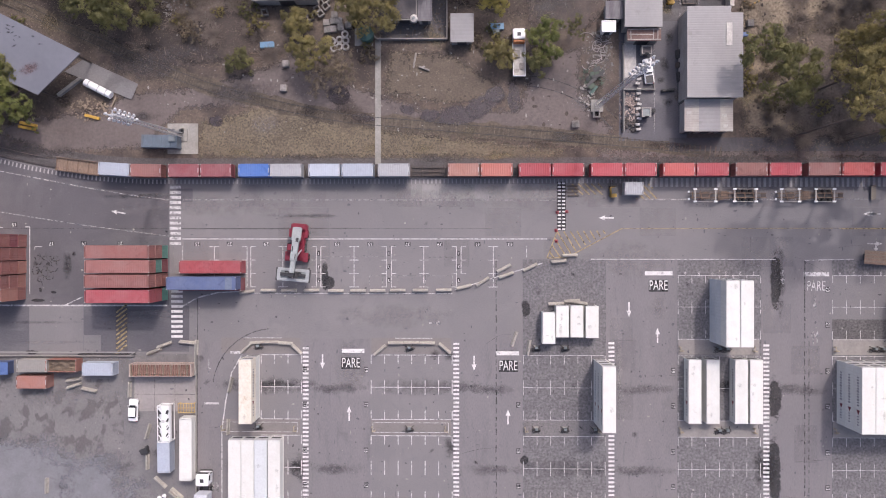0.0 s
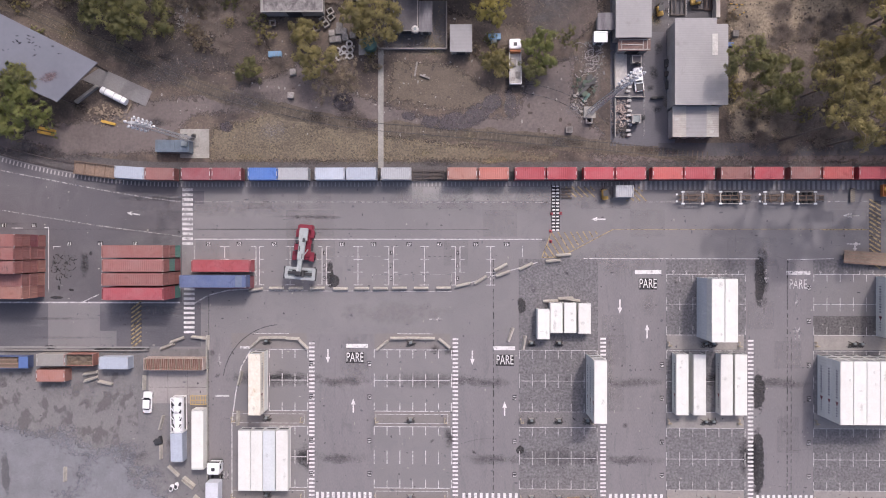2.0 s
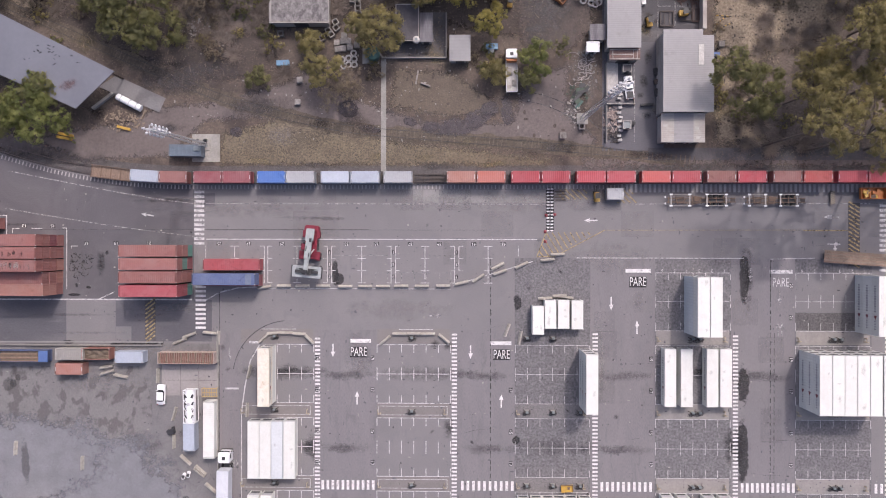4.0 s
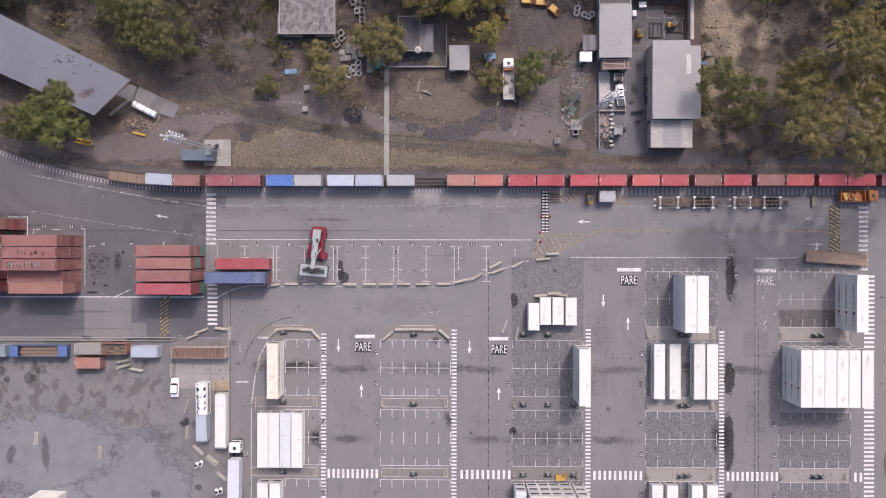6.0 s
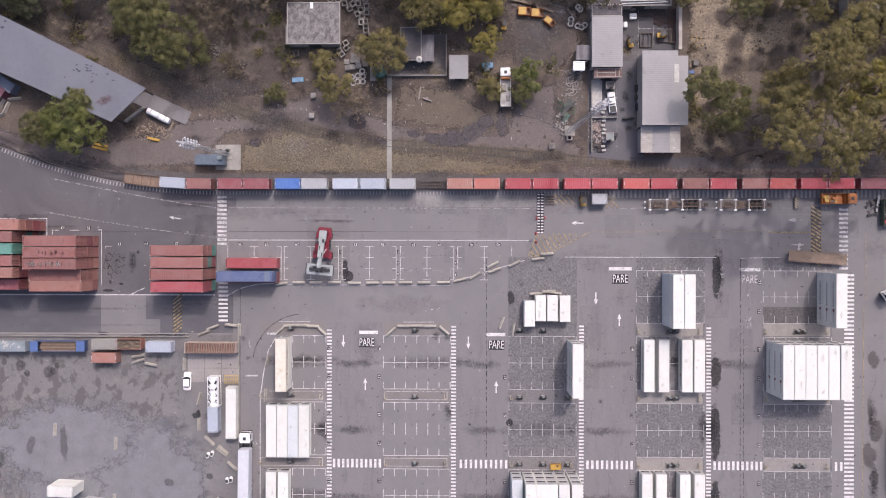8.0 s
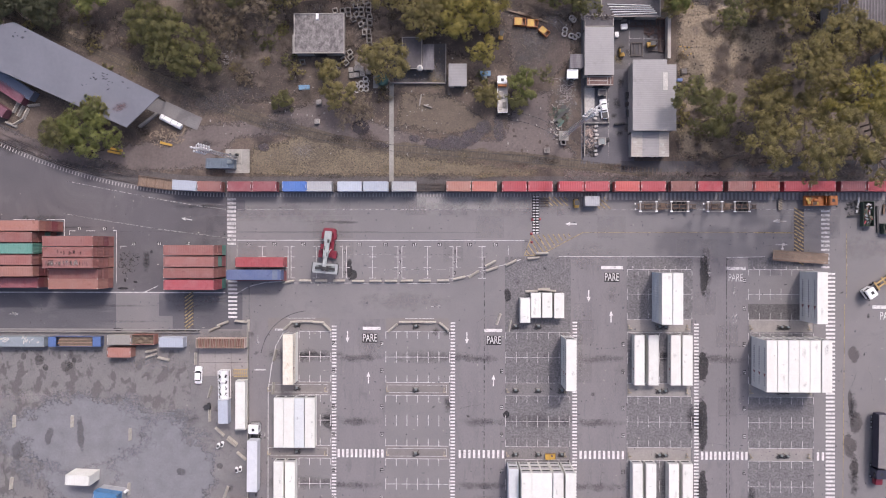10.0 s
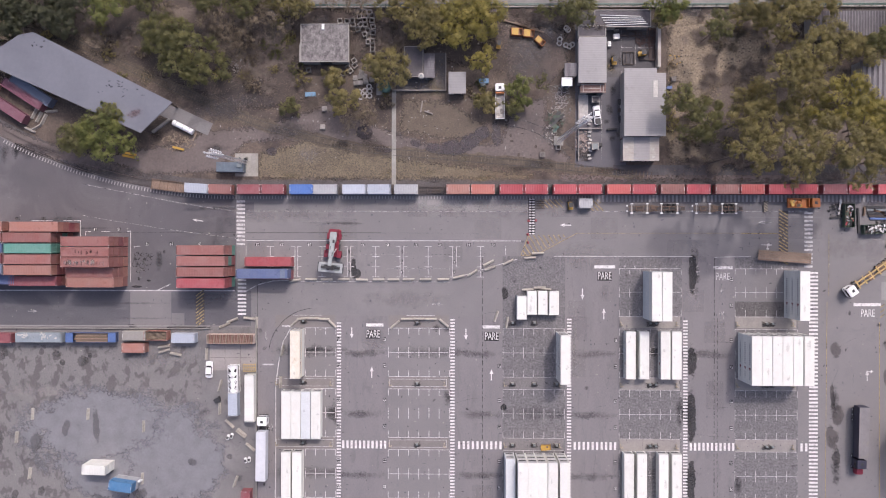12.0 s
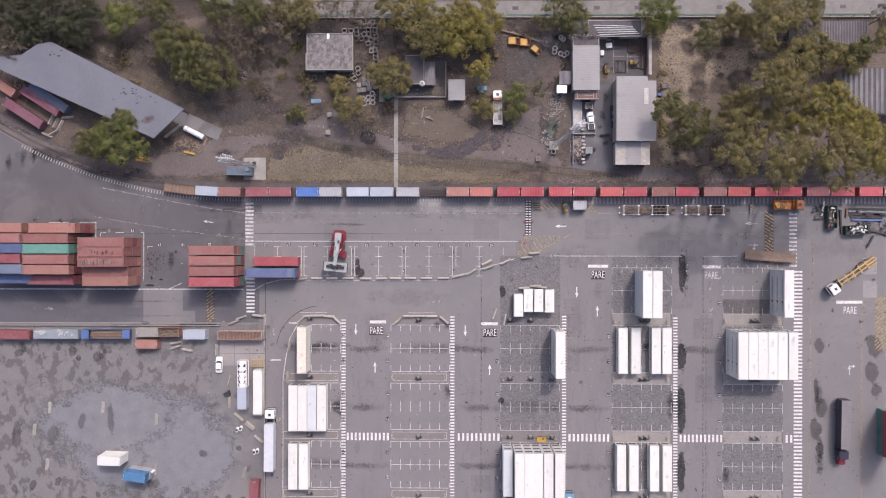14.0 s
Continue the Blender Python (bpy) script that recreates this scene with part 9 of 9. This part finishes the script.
painted("lane_line", [(43.60, 45.96, 43.62, 22.69, 0.16), (38.57, 40.16, 38.59, 22.70, 0.12)], "faded", "thin pale line along a workshop yard")
painted("yard_grid", [(43.59, 56.98, 43.59, 47.49, 0.12), (43.59, 56.98, 51.81, 56.94, 0.12), (47.24, 56.96, 47.25, 47.47, 0.12), (43.59, 52.08, 51.81, 52.05, 0.12), (43.59, 47.79, 47.25, 47.78, 0.12)], "faded", "faded lines on the workshop yard")
wall(52.80, 56.93, 52.81, 46.54, 2.4, 0.8, "rooflight", "pale panel wall beside the workshop yard")
building(35.98, 56.36, 50.36, 60.80, 3.2, "roofdark", "dark sheet roof of a long store", "store", flat=True)
for i in range(5):
    root = thing("steel_pipe", 42.63 + 0.4 * i, 59.21 - 0.55 * i, 3.45, -2 + i, "long pale steel pipe lying on a store roof", "pipe", "steel pipes")
    bm = bmesh.new()
    tube(bm, (-5.2, 0, 0.12), (5.2, 0, 0.12), 0.13)
    part("pipe", bm, "galv", root)
# garden walls by the hut
for a, b, c, d in ((-15.57, 41.09, -1.86, 41.04), (-1.86, 41.04, -1.87, 44.58), (-1.87, 50.73, -1.87, 44.58), (-15.57, 41.09, -17.11, 43.09)):
    wall(a, b, c, d, 0.9, 0.25, "island", "low garden wall beside a hut")
# boundary wall and green fence along the street
FENCE_Y = 63.09


def fence(x0, y0, x1, y1):
    d = Vector((x1 - x0, y1 - y0))
    a = math.degrees(math.atan2(d.y, d.x))
    root = thing("boundary_fence", x0, y0, 0, a, "green mesh fence on a low concrete wall", "fence", kind="structure")
    part("plinth", boxes((d.length / 2, 0, 0.3, d.length, 0.3, 0.6)), "oldconcrete", root)
    n = int(d.length / 3)
    p0 = part("fence_post", boxes((0, 0, 1.4, 0.14, 0.14, 2.4)), "greentank", root)
    for i in range(1, n + 1):
        again("fence_post", p0, root, pose(i * d.length / n, 0, 0))
    part("top_rail", boxes((d.length / 2, 0, 2.55, d.length, 0.16, 0.1), (d.length / 2, 0, 1.5, d.length, 0.08, 0.08), (d.length / 2, 0, 2.0, d.length, 0.06, 0.06)), "greentank", root)


fence(-41.86, 62.92, 116.53, 62.42)
fence(-77.61, 69.61, -41.86, 62.92)
fence(116.53, 62.42, 116.53 + 60, FENCE_Y)
for i in range(15):
    tagged(part("sidewalk_hatch", boxes((0, 0, 0, 1.6, 1.0, 0.02)), "roofdark"), "dark square plate in the sidewalk", "hatch", "sidewalk plates", kind="structure").matrix_basis = pose(-38 + 11 * i, 65.2, 0.165)


# ---- trees ----
def leaf_material(name, a, b, c):
    m = bpy.data.materials.new(name)
    m.use_nodes = True
    n, link = m.node_tree.nodes, m.node_tree.links.new
    g = n.new("ShaderNodeNewGeometry")
    r = n.new("ShaderNodeValToRGB")
    r.color_ramp.elements[0].color, r.color_ramp.elements[1].color = (*a, 1), (*c, 1)
    e = r.color_ramp.elements.new(0.5)
    e.color = (*b, 1)
    t = n.new("ShaderNodeTexNoise")
    t.inputs["Scale"].default_value = 0.5
    link(g.outputs["Position"], t.inputs["Vector"])
    ad = n.new("ShaderNodeMath")
    ad.operation = "MULTIPLY_ADD"
    link(g.outputs["Random Per Island"], ad.inputs[0])
    ad.inputs[1].default_value = 0.14
    mr = n.new("ShaderNodeMapRange")
    mr.inputs[1].default_value, mr.inputs[2].default_value, mr.inputs[4].default_value = 0.3, 0.7, 0.8
    link(t.outputs["Fac"], mr.inputs[0])
    link(mr.outputs[0], ad.inputs[2])
    link(ad.outputs[0], r.inputs[0])
    p = n["Principled BSDF"]
    link(r.outputs[0], p.inputs["Base Color"])
    p.inputs["Roughness"].default_value = 0.6
    tr = n.new("ShaderNodeBsdfTranslucent")
    link(r.outputs[0], tr.inputs[0])
    mx = n.new("ShaderNodeMixShader")
    mx.inputs[0].default_value = 0.5
    link(p.outputs[0], mx.inputs[1])
    link(tr.outputs[0], mx.inputs[2])
    link(mx.outputs[0], n["Material Output"].inputs[0])
    return m


LEAF = dict(
    green=leaf_material("dull green leaves", (0.115, 0.118, 0.054), (0.19, 0.186, 0.078), (0.30, 0.28, 0.112)),
    olive=leaf_material("olive autumn leaves", (0.185, 0.162, 0.075), (0.28, 0.243, 0.104), (0.395, 0.333, 0.14)),
    yellow=leaf_material("yellow-green leaves", (0.19, 0.17, 0.058), (0.32, 0.28, 0.084), (0.47, 0.395, 0.12)),
    fresh=leaf_material("fresh green leaves", (0.125, 0.145, 0.05), (0.21, 0.228, 0.075), (0.33, 0.335, 0.11)),
    dark=leaf_material("dark grey-green leaves", (0.062, 0.066, 0.042), (0.095, 0.1, 0.058), (0.15, 0.15, 0.08)),
    brown=leaf_material("brownish dry leaves", (0.175, 0.143, 0.106), (0.24, 0.196, 0.14), (0.325, 0.267, 0.185)),
)


def crown_mesh(seed, lobes=16, leaves=700, leaf=0.02, lobe=(0.2, 0.36), flat=0.55, loose=0.15):
    """Leaves in tufts on rounded lobes that make up an uneven crown of radius 1 at height 0, open between them."""
    rng = np.random.RandomState(seed)
    ang = rng.uniform(0, 6.283, 3)
    P, N = [], []
    for c in range(lobes):
        a = c * 2.399 + rng.uniform(-0.5, 0.5)
        rr = math.sqrt((c + 0.3) / lobes) * (0.8 + 0.17 * math.sin(2 * a + ang[0]) + 0.13 * math.sin(3 * a + ang[1]))
        size = rng.uniform(*lobe)
        cen = np.array((rr * math.cos(a), rr * math.sin(a), flat * (math.sqrt(max(0.0, 1 - rr * rr)) - 0.45) + rng.uniform(-0.16, 0.1) - size * 0.4))
        m = int(leaves * (size / lobe[1]) ** 2)
        tuft = rng.normal(size=(max(6, m // 22), 3))
        tuft[:, 2] = np.abs(tuft[:, 2]) - 0.25
        tuft /= np.linalg.norm(tuft, axis=1)[:, None]
        reach = rng.uniform(0.55, 1.15, (len(tuft), 1))
        pick = rng.randint(0, len(tuft), m)
        d = tuft[pick] + rng.normal(size=(m, 3)) * 0.16
        d /= np.linalg.norm(d, axis=1)[:, None]
        out = np.where(rng.rand(m, 1) < loose, rng.uniform(0.5, 1.3, (m, 1)), rng.uniform(0.82, 1.0, (m, 1)))
        P.append(cen + d * size * reach[pick] * out * np.array((1, 1, 0.75)))
        N.append(d * 0.5 + tuft[pick] * 0.5 + rng.normal(size=(m, 3)) * 0.35 + np.array((0, 0, 0.3)))
    P, N = np.concatenate(P), np.concatenate(N)
    U = np.cross(N, rng.normal(size=N.shape))
    U /= np.linalg.norm(U, axis=1)[:, None]
    V = np.cross(N, U)
    V /= np.linalg.norm(V, axis=1)[:, None]
    S = leaf * rng.uniform(0.6, 1.25, (len(P), 1))
    tips = np.stack((P - U * S, P + U * S * 0.5 + V * S * 0.6, P + U * S * 0.5 - V * S * 0.6), axis=1).reshape(-1, 3)
    me = bpy.data.meshes.new("crown")
    me.from_pydata(tips.tolist(), [], np.arange(len(tips)).reshape(-1, 3).tolist())
    return me


def trunk_mesh(seed):
    """Tapered trunk and forking limbs for a crown of radius 1 at height 0; the trunk runs down to -1."""
    rng = random.Random(seed)
    bm = bmesh.new()
    tube(bm, (0, 0, -2.0), (0.03, 0.02, -0.5), 0.036, 0.028, 8)
    for i in range(6):
        a = i * 1.05 + rng.uniform(-0.4, 0.4)
        mid = Vector((0.3 * math.cos(a), 0.3 * math.sin(a), -0.1 + rng.uniform(-0.1, 0.1)))
        tube(bm, (0.03, 0.02, -0.55), mid, 0.022, 0.014, 6)
        for k in range(3):
            b = a + rng.uniform(-0.7, 0.7)
            end = Vector((rng.uniform(0.6, 0.95) * math.cos(b), rng.uniform(0.6, 0.95) * math.sin(b), rng.uniform(0.05, 0.25)))
            tube(bm, mid, end, 0.013, 0.004, 5)
    me = bpy.data.meshes.new("trunk")
    bm.to_mesh(me)
    bm.free()
    me.materials.append(M["bark"])
    return me


CROWNS = [crown_mesh(11 + i, 20, 900, 0.042, (0.2, 0.34), loose=0.22) for i in range(3)] + [crown_mesh(21 + i, 78, 850, 0.021, (0.08, 0.215), loose=0.28) for i in range(3)]
CROWNS += [crown_mesh(31 + i, 26, 260, 0.03, (0.16, 0.3), loose=0.5) for i in range(3)]
CROWNS += [crown_mesh(41 + i, 14, 190, 0.07, (0.2, 0.36), loose=0.4) for i in range(3)]
CROWNS_BY = {}
TRUNKS = [trunk_mesh(5 + i) for i in range(3)]


def tree(x, y, radius, top, leaf="olive", variant=0, label=""):
    """A tree by the middle of its crown, the crown's radius and the height of its top."""
    variant = variant % 3 + (9 if radius < 2.7 else 6 if leaf == "brown" else 3 if radius > 5.2 else 0)
    key = (variant, leaf)
    if key not in CROWNS_BY:
        me = CROWNS[variant].copy()
        me.materials.append(LEAF[leaf])
        CROWNS_BY[key] = me
    h = top - radius * 0.55
    root = thing("tree", x, y, 0, (x * 37 + y * 17) % 360, label or "leafy tree with an open uneven crown", "tree", "trees beyond the track")
    c = new("crown", CROWNS_BY[key])
    t = new("trunk", TRUNKS[variant % 3])
    for o in (c, t):
        o.parent = root
        o.location = (0, 0, h)
        o.scale = (radius, radius, radius)
    t.scale = (radius, radius, h / 2.0)
    return root


for row in (
    (66.0, 22.0, 6.2, 33, "olive", 0), (75.5, 21.0, 7.4, 34, "olive", 1), (87.5, 21.2, 8.6, 34, "olive", 2), (97.5, 23.0, 7.0, 32, "yellow", 0), (84.5, 33.0, 9.0, 20, "olive", 0), (101.5, 29.0, 6.5, 17, "yellow", 2),
    (78.0, 40.5, 7.0, 23, "olive", 1), (91.0, 33.5, 8.6, 25, "yellow", 1), (84.0, 45.5, 7.0, 20, "olive", 2), (70.5, 31.0, 6.0, 20, "olive", 2),
    (-88.80, 29.0, 8.8, 11, "fresh", 0), (-95.29, 28.16, 6.0, 9.5, "green", 1), (-87.04, 33.35, 4.5, 9.5, "green", 2),
    (-67.98, 50.09, 9.5, 12, "green", 1), (-63.88, 45.89, 6.5, 10, "green", 2), (-74.34, 54.84, 6.5, 10, "green", 0),
    (-88.56, 61.0, 5.2, 10, "fresh", 2), (-107.05, 62.09, 10.0, 12, "dark", 0), (-99.81, 58.67, 5.0, 9, "dark", 2), (-115.73, 62.88, 9.0, 12, "dark", 1),
    (-60.90, 59.22, 5.5, 10, "brown", 1), (-47.50, 59.89, 8.0, 11, "brown", 2), (-55.55, 53.85, 6.0, 8, "brown", 0), (-38.81, 62.40, 5.0, 9, "olive", 0),
    (-14.97, 45.22, 6.0, 9, "olive", 0), (-19.43, 46.72, 3.6, 8, "olive", 2), (-28.21, 37.60, 4.6, 8, "olive", 1), (-26.40, 32.24, 3.5, 6, "brown", 2),
    (-22.65, 34.49, 4.4, 6.5, "brown", 0),
    (0.59, 56.84, 8.5, 12, "yellow", 2), (-5.27, 55.40, 5.5, 11, "olive", 1), (-8.94, 57.91, 7.0, 11, "olive", 1), (7.18, 58.56, 8.0, 11, "yellow", 0), (7.29, 47.62, 4.0, 7.5, "yellow", 1), (2.06, 61.12, 5.5, 10, "olive", 2),
    (8.12, 37.60, 3.4, 5.5, "olive", 2), (17.04, 40.36, 4.2, 6.5, "fresh", 1), (15.63, 36.08, 3.0, 5.0, "green", 0), (22.37, 42.37, 2.5, 5, "green", 2),
    (29.22, 62.00, 7.5, 10, "green", 1), (54.06, 61.58, 6.0, 10, "fresh", 0), (53.90, 58.55, 3.5, 8, "olive", 2),
    (63.94, 53.30, 4.0, 16, "green", 1), (80.68, 58.20, 8.3, 16, "olive", 0), (89.38, 60.72, 7.5, 13, "olive", 2), (72.97, 60.02, 4.5, 10, "olive", 2),
    (55.4, 35.7, 4.8, 15.5, "green", 1), (61.33, 31.14, 6.5, 13, "green", 2), (72.93, 34.77, 7.0, 14, "olive", 1),
    (100.51, 30.13, 6.8, 19, "yellow", 0), 
    (105.07, 21.97, 4.8, 15, "brown", 2), (110.8, 59.6, 4.2, 11, "brown", 1), (111.5, 55.0, 4.6, 11, "olive", 1), (105.6, 51.6, 3.6, 11, "green", 2), (91.32, 49.31, 6.3, 17, "olive", 0),
    (-42.16, 36.61, 3.0, 3.6, "green", 1), (-39.10, 44.24, 2.4, 3, "olive", 2), (-30.34, 43.75, 3.6, 5.5, "olive", 0),
    (-78.83, 64.06, 6.0, 10, "green", 1), (-61.65, 63.97, 6.0, 11, "green", 2), (-52.71, 61.84, 5.5, 11, "green", 0), (-43.79, 63.87, 6.0, 10, "olive", 1), (-16.38, 63.72, 5.5, 10, "olive", 2), (-31.18, 64.24, 4.5, 9, "brown", 0),
    (-9.73, 63.68, 6.0, 10, "yellow", 1), (104.09, 49.65, 5.0, 10, "olive", 0), (99.76, 50.84, 3.6, 9, "olive", 2), (77.32, 57.07, 4.5, 10, "olive", 0), (-98.0, 63.12, 6.0, 10, "dark", 1), (-112.60, 56.50, 5.0, 9, "dark", 2), (-72.84, 59.28, 4.0, 9, "brown", 2),
    (-117.87, 55.03, 6.0, 10, "brown", 2), (-54.95, 63.63, 6.5, 10, "brown", 0), (-23.77, 62.73, 5.0, 9, "brown", 1),
):
    tree(*row[:4], row[4], row[5], label={"green": "dull green leafy tree with an uneven crown", "olive": "olive-yellow tree with a patchy crown", "fresh": "fresh green leafy tree with a dense crown", "dark": "dark grey-green tree with a dense crown", "brown": "brownish half-bare tree with thin foliage", "yellow": "yellow-green leafy tree with an uneven crown"}[row[4]])


# ---- low brush and fallen branches ----
shrubs = random.Random(21)
for x0, y0, x1, y1, n in ((56.37, 58.14, 79.15, 41.26, 7), (55.63, 40.56, 65.52, 22.21, 12), (-62.04, 64.88, -40.29, 38.54, 22), (67.02, 41.29, 115.37, 21.38, 16), (-24.83, 49.28, -12.48, 36.92, 5),
                          (-15.58, 61.56, 12.10, 53.74, 10), (-124.61, 62.10, -96.35, 55.75, 8), (-96.36, 58.86, -72.92, 44.82, 12), (30.45, 63.63, 31.99, 58.26, 2), (2.89, 52.25, 12.11, 36.86, 6), (88.21, 54.18, 104.81, 47.26, 7)):
    for i in range(n):
        r = shrubs.uniform(1.2, 2.6)
        o = tree(shrubs.uniform(x0, x1), shrubs.uniform(min(y0, y1), max(y0, y1)), r, r * shrubs.uniform(0.7, 1.0), shrubs.choice(("brown", "brown", "brown", "olive", "green")), i, "low brownish shrub on bare earth")
        o.name = "shrub"
        tagged(o, "low brownish shrub growing on bare earth", "shrub", "shrubs under the trees")


def twig_mesh(seed, n=110):
    """A bare bush of radius 1: thin stems that spread and fork from one foot."""
    rng = random.Random(seed)
    bm = bmesh.new()
    for i in range(n):
        a, q = rng.uniform(0, 6.283), rng.uniform(0.3, 1.0)
        mid = Vector((0.45 * q * math.cos(a), 0.45 * q * math.sin(a), rng.uniform(0.25, 0.45)))
        tube(bm, (rng.uniform(-0.35, 0.35), rng.uniform(-0.35, 0.35), 0.0), mid + Vector((rng.uniform(-0.2, 0.2), rng.uniform(-0.2, 0.2), 0)), 0.012, 0.01, 3)
        for k in range(3):
            b = a + rng.uniform(-0.8, 0.8)
            tube(bm, mid, mid + Vector((0.5 * q * math.cos(b), 0.5 * q * math.sin(b), rng.uniform(0.05, 0.35))), 0.012, 0.006, 3)
    me = bpy.data.meshes.new("stems")
    bm.to_mesh(me)
    bm.free()
    me.materials.append(M["twig"])
    return me


TWIGS = [twig_mesh(60 + i) for i in range(4)]
for x0, y0, x1, y1, n in ((60.93, 60.41, 80.66, 42.01, 20), (55.63, 42.09, 68.56, 21.44, 9), (-82.29, 63.44, -62.02, 50.97, 16), (-58.92, 58.68, -39.51, 40.85, 34), (-37.20, 44.70, -31.00, 36.97, 3), (80.64, 54.98, 91.24, 41.22, 10),
                          (-17.12, 53.87, -10.17, 41.53, 5), (-26.38, 58.53, -12.49, 50.77, 8), (-96.36, 58.86, -83.84, 51.05, 7), (15.15, 61.40, 30.46, 58.26, 5), (110.85, 30.51, 121.38, 21.38, 8), (67.04, 25.26, 82.19, 20.66, 8)):
    for i in range(n):
        r = shrubs.uniform(1.3, 3.2)
        root = thing("bare_bush", shrubs.uniform(x0, x1), shrubs.uniform(min(y0, y1), max(y0, y1)), 0.0, shrubs.uniform(0, 360), "leafless pale brown bush on bare earth", "bush", "bare bushes under the trees")
        o = new("brushwood", TWIGS[i % 4])
        o.parent = root
        o.scale = (r, r, r * shrubs.uniform(0.35, 0.6))
bm = bmesh.new()
for i in range(240):
    a = shrubs.uniform(0, 3.14)
    region = shrubs.choice(((55.61, 58.14, 80.68, 22.95), (-65.15, 64.90, -40.28, 35.45), (65.50, 48.93, 116.57, 21.38), (-17.12, 53.87, 28.95, 36.81), (-96.36, 58.86, -65.13, 43.25)))
    x, y = shrubs.uniform(region[0], region[2]), shrubs.uniform(region[3], region[1])
    L = shrubs.uniform(0.4, 1.7)
    tube(bm, (x, y, 0.06), (x + L * math.cos(a), y + L * math.sin(a), 0.06 + shrubs.uniform(0, 0.3)), 0.05, 0.02, 4)
tagged(part("fallen_branches", bm, "timber"), "fallen grey branches scattered under the trees", "branches", kind="stuff")


# ---- tufts and litter on the bare ground ----
def tufts(name, n, x0, x1, y0, y1, size, mat, label, seed, keep=None):
    rng = np.random.RandomState(seed)
    verts, faces = [], []
    while len(faces) < n * 3:
        x, y = rng.uniform(x0, x1), rng.uniform(y0, y1)
        if noise.noise(Vector((x * 0.11, y * 0.11, seed))) < rng.uniform(-0.5, 0.4) or (keep and not keep(x, y)):
            continue
        for k in range(3):
            a, s = rng.uniform(0, 6.283), size * rng.uniform(0.4, 1.3)
            c, q = math.cos(a) * s, math.sin(a) * s
            i = len(verts)
            verts += [(x - c * 0.5, y - q * 0.5, 0.02), (x + c * 0.5, y + q * 0.5, 0.03), (x + q * 0.6 + rng.uniform(-0.1, 0.1), y - c * 0.6, 0.03 + s * 0.06)]
            faces.append((i, i + 1, i + 2))
    me = bpy.data.meshes.new(name)
    me.from_pydata(verts, [], faces)
    me.materials.append(mat)
    return tagged(new(name, me), label, "grass", kind="stuff")


STRAW = leaf_material("straw and dead leaves", (0.13, 0.105, 0.088), (0.18, 0.148, 0.115), (0.26, 0.215, 0.155))
DARK = leaf_material("dark weeds", (0.07, 0.06, 0.05), (0.098, 0.083, 0.066), (0.14, 0.118, 0.088))


def on_mud(x, y):
    """Whether the point lies on the earth track."""
    odd = False
    for (x0, y0), (x1, y1) in zip(MUD, MUD[1:] + MUD[:1]):
        if (y0 > y) != (y1 > y) and x < x0 + (y - y0) * (x1 - x0) / (y1 - y0):
            odd = not odd
    return odd


north_of_track = lambda x, y: not on_mud(x, y) and y > (18.6 if x > CURVE_X else TRACK_Y + 4.5 + (CURVE_X - x) ** 2 / (2 * CURVE_R)) and not (32.47 < x < 55.18)
tufts("dry_grass", 16000, -112, 116, 18.5, 64.5, 0.2, STRAW, "dry straw and dead leaves on bare earth", 3, north_of_track)
tufts("weeds", 4500, -110, 116, 18.5, 64.5, 0.34, DARK, "dark low weeds on bare earth", 8, north_of_track)
tufts("weeds", 1900, -51.09, 19.05, 17.79, 25.5, 0.27, DARK, "dark low weeds in dry grass", 9, lambda x, y: not on_mud(x, y) or y < 23)
RAILS = smooth_path(OLD, 40)
tufts("weeds", 1700, -112, 34, 19.0, 61, 0.36, DARK, "dark weeds along the rails of the old track", 10, lambda x, y: min((x - u) ** 2 + (y - v) ** 2 for u, v, a in RAILS) < 1.3)
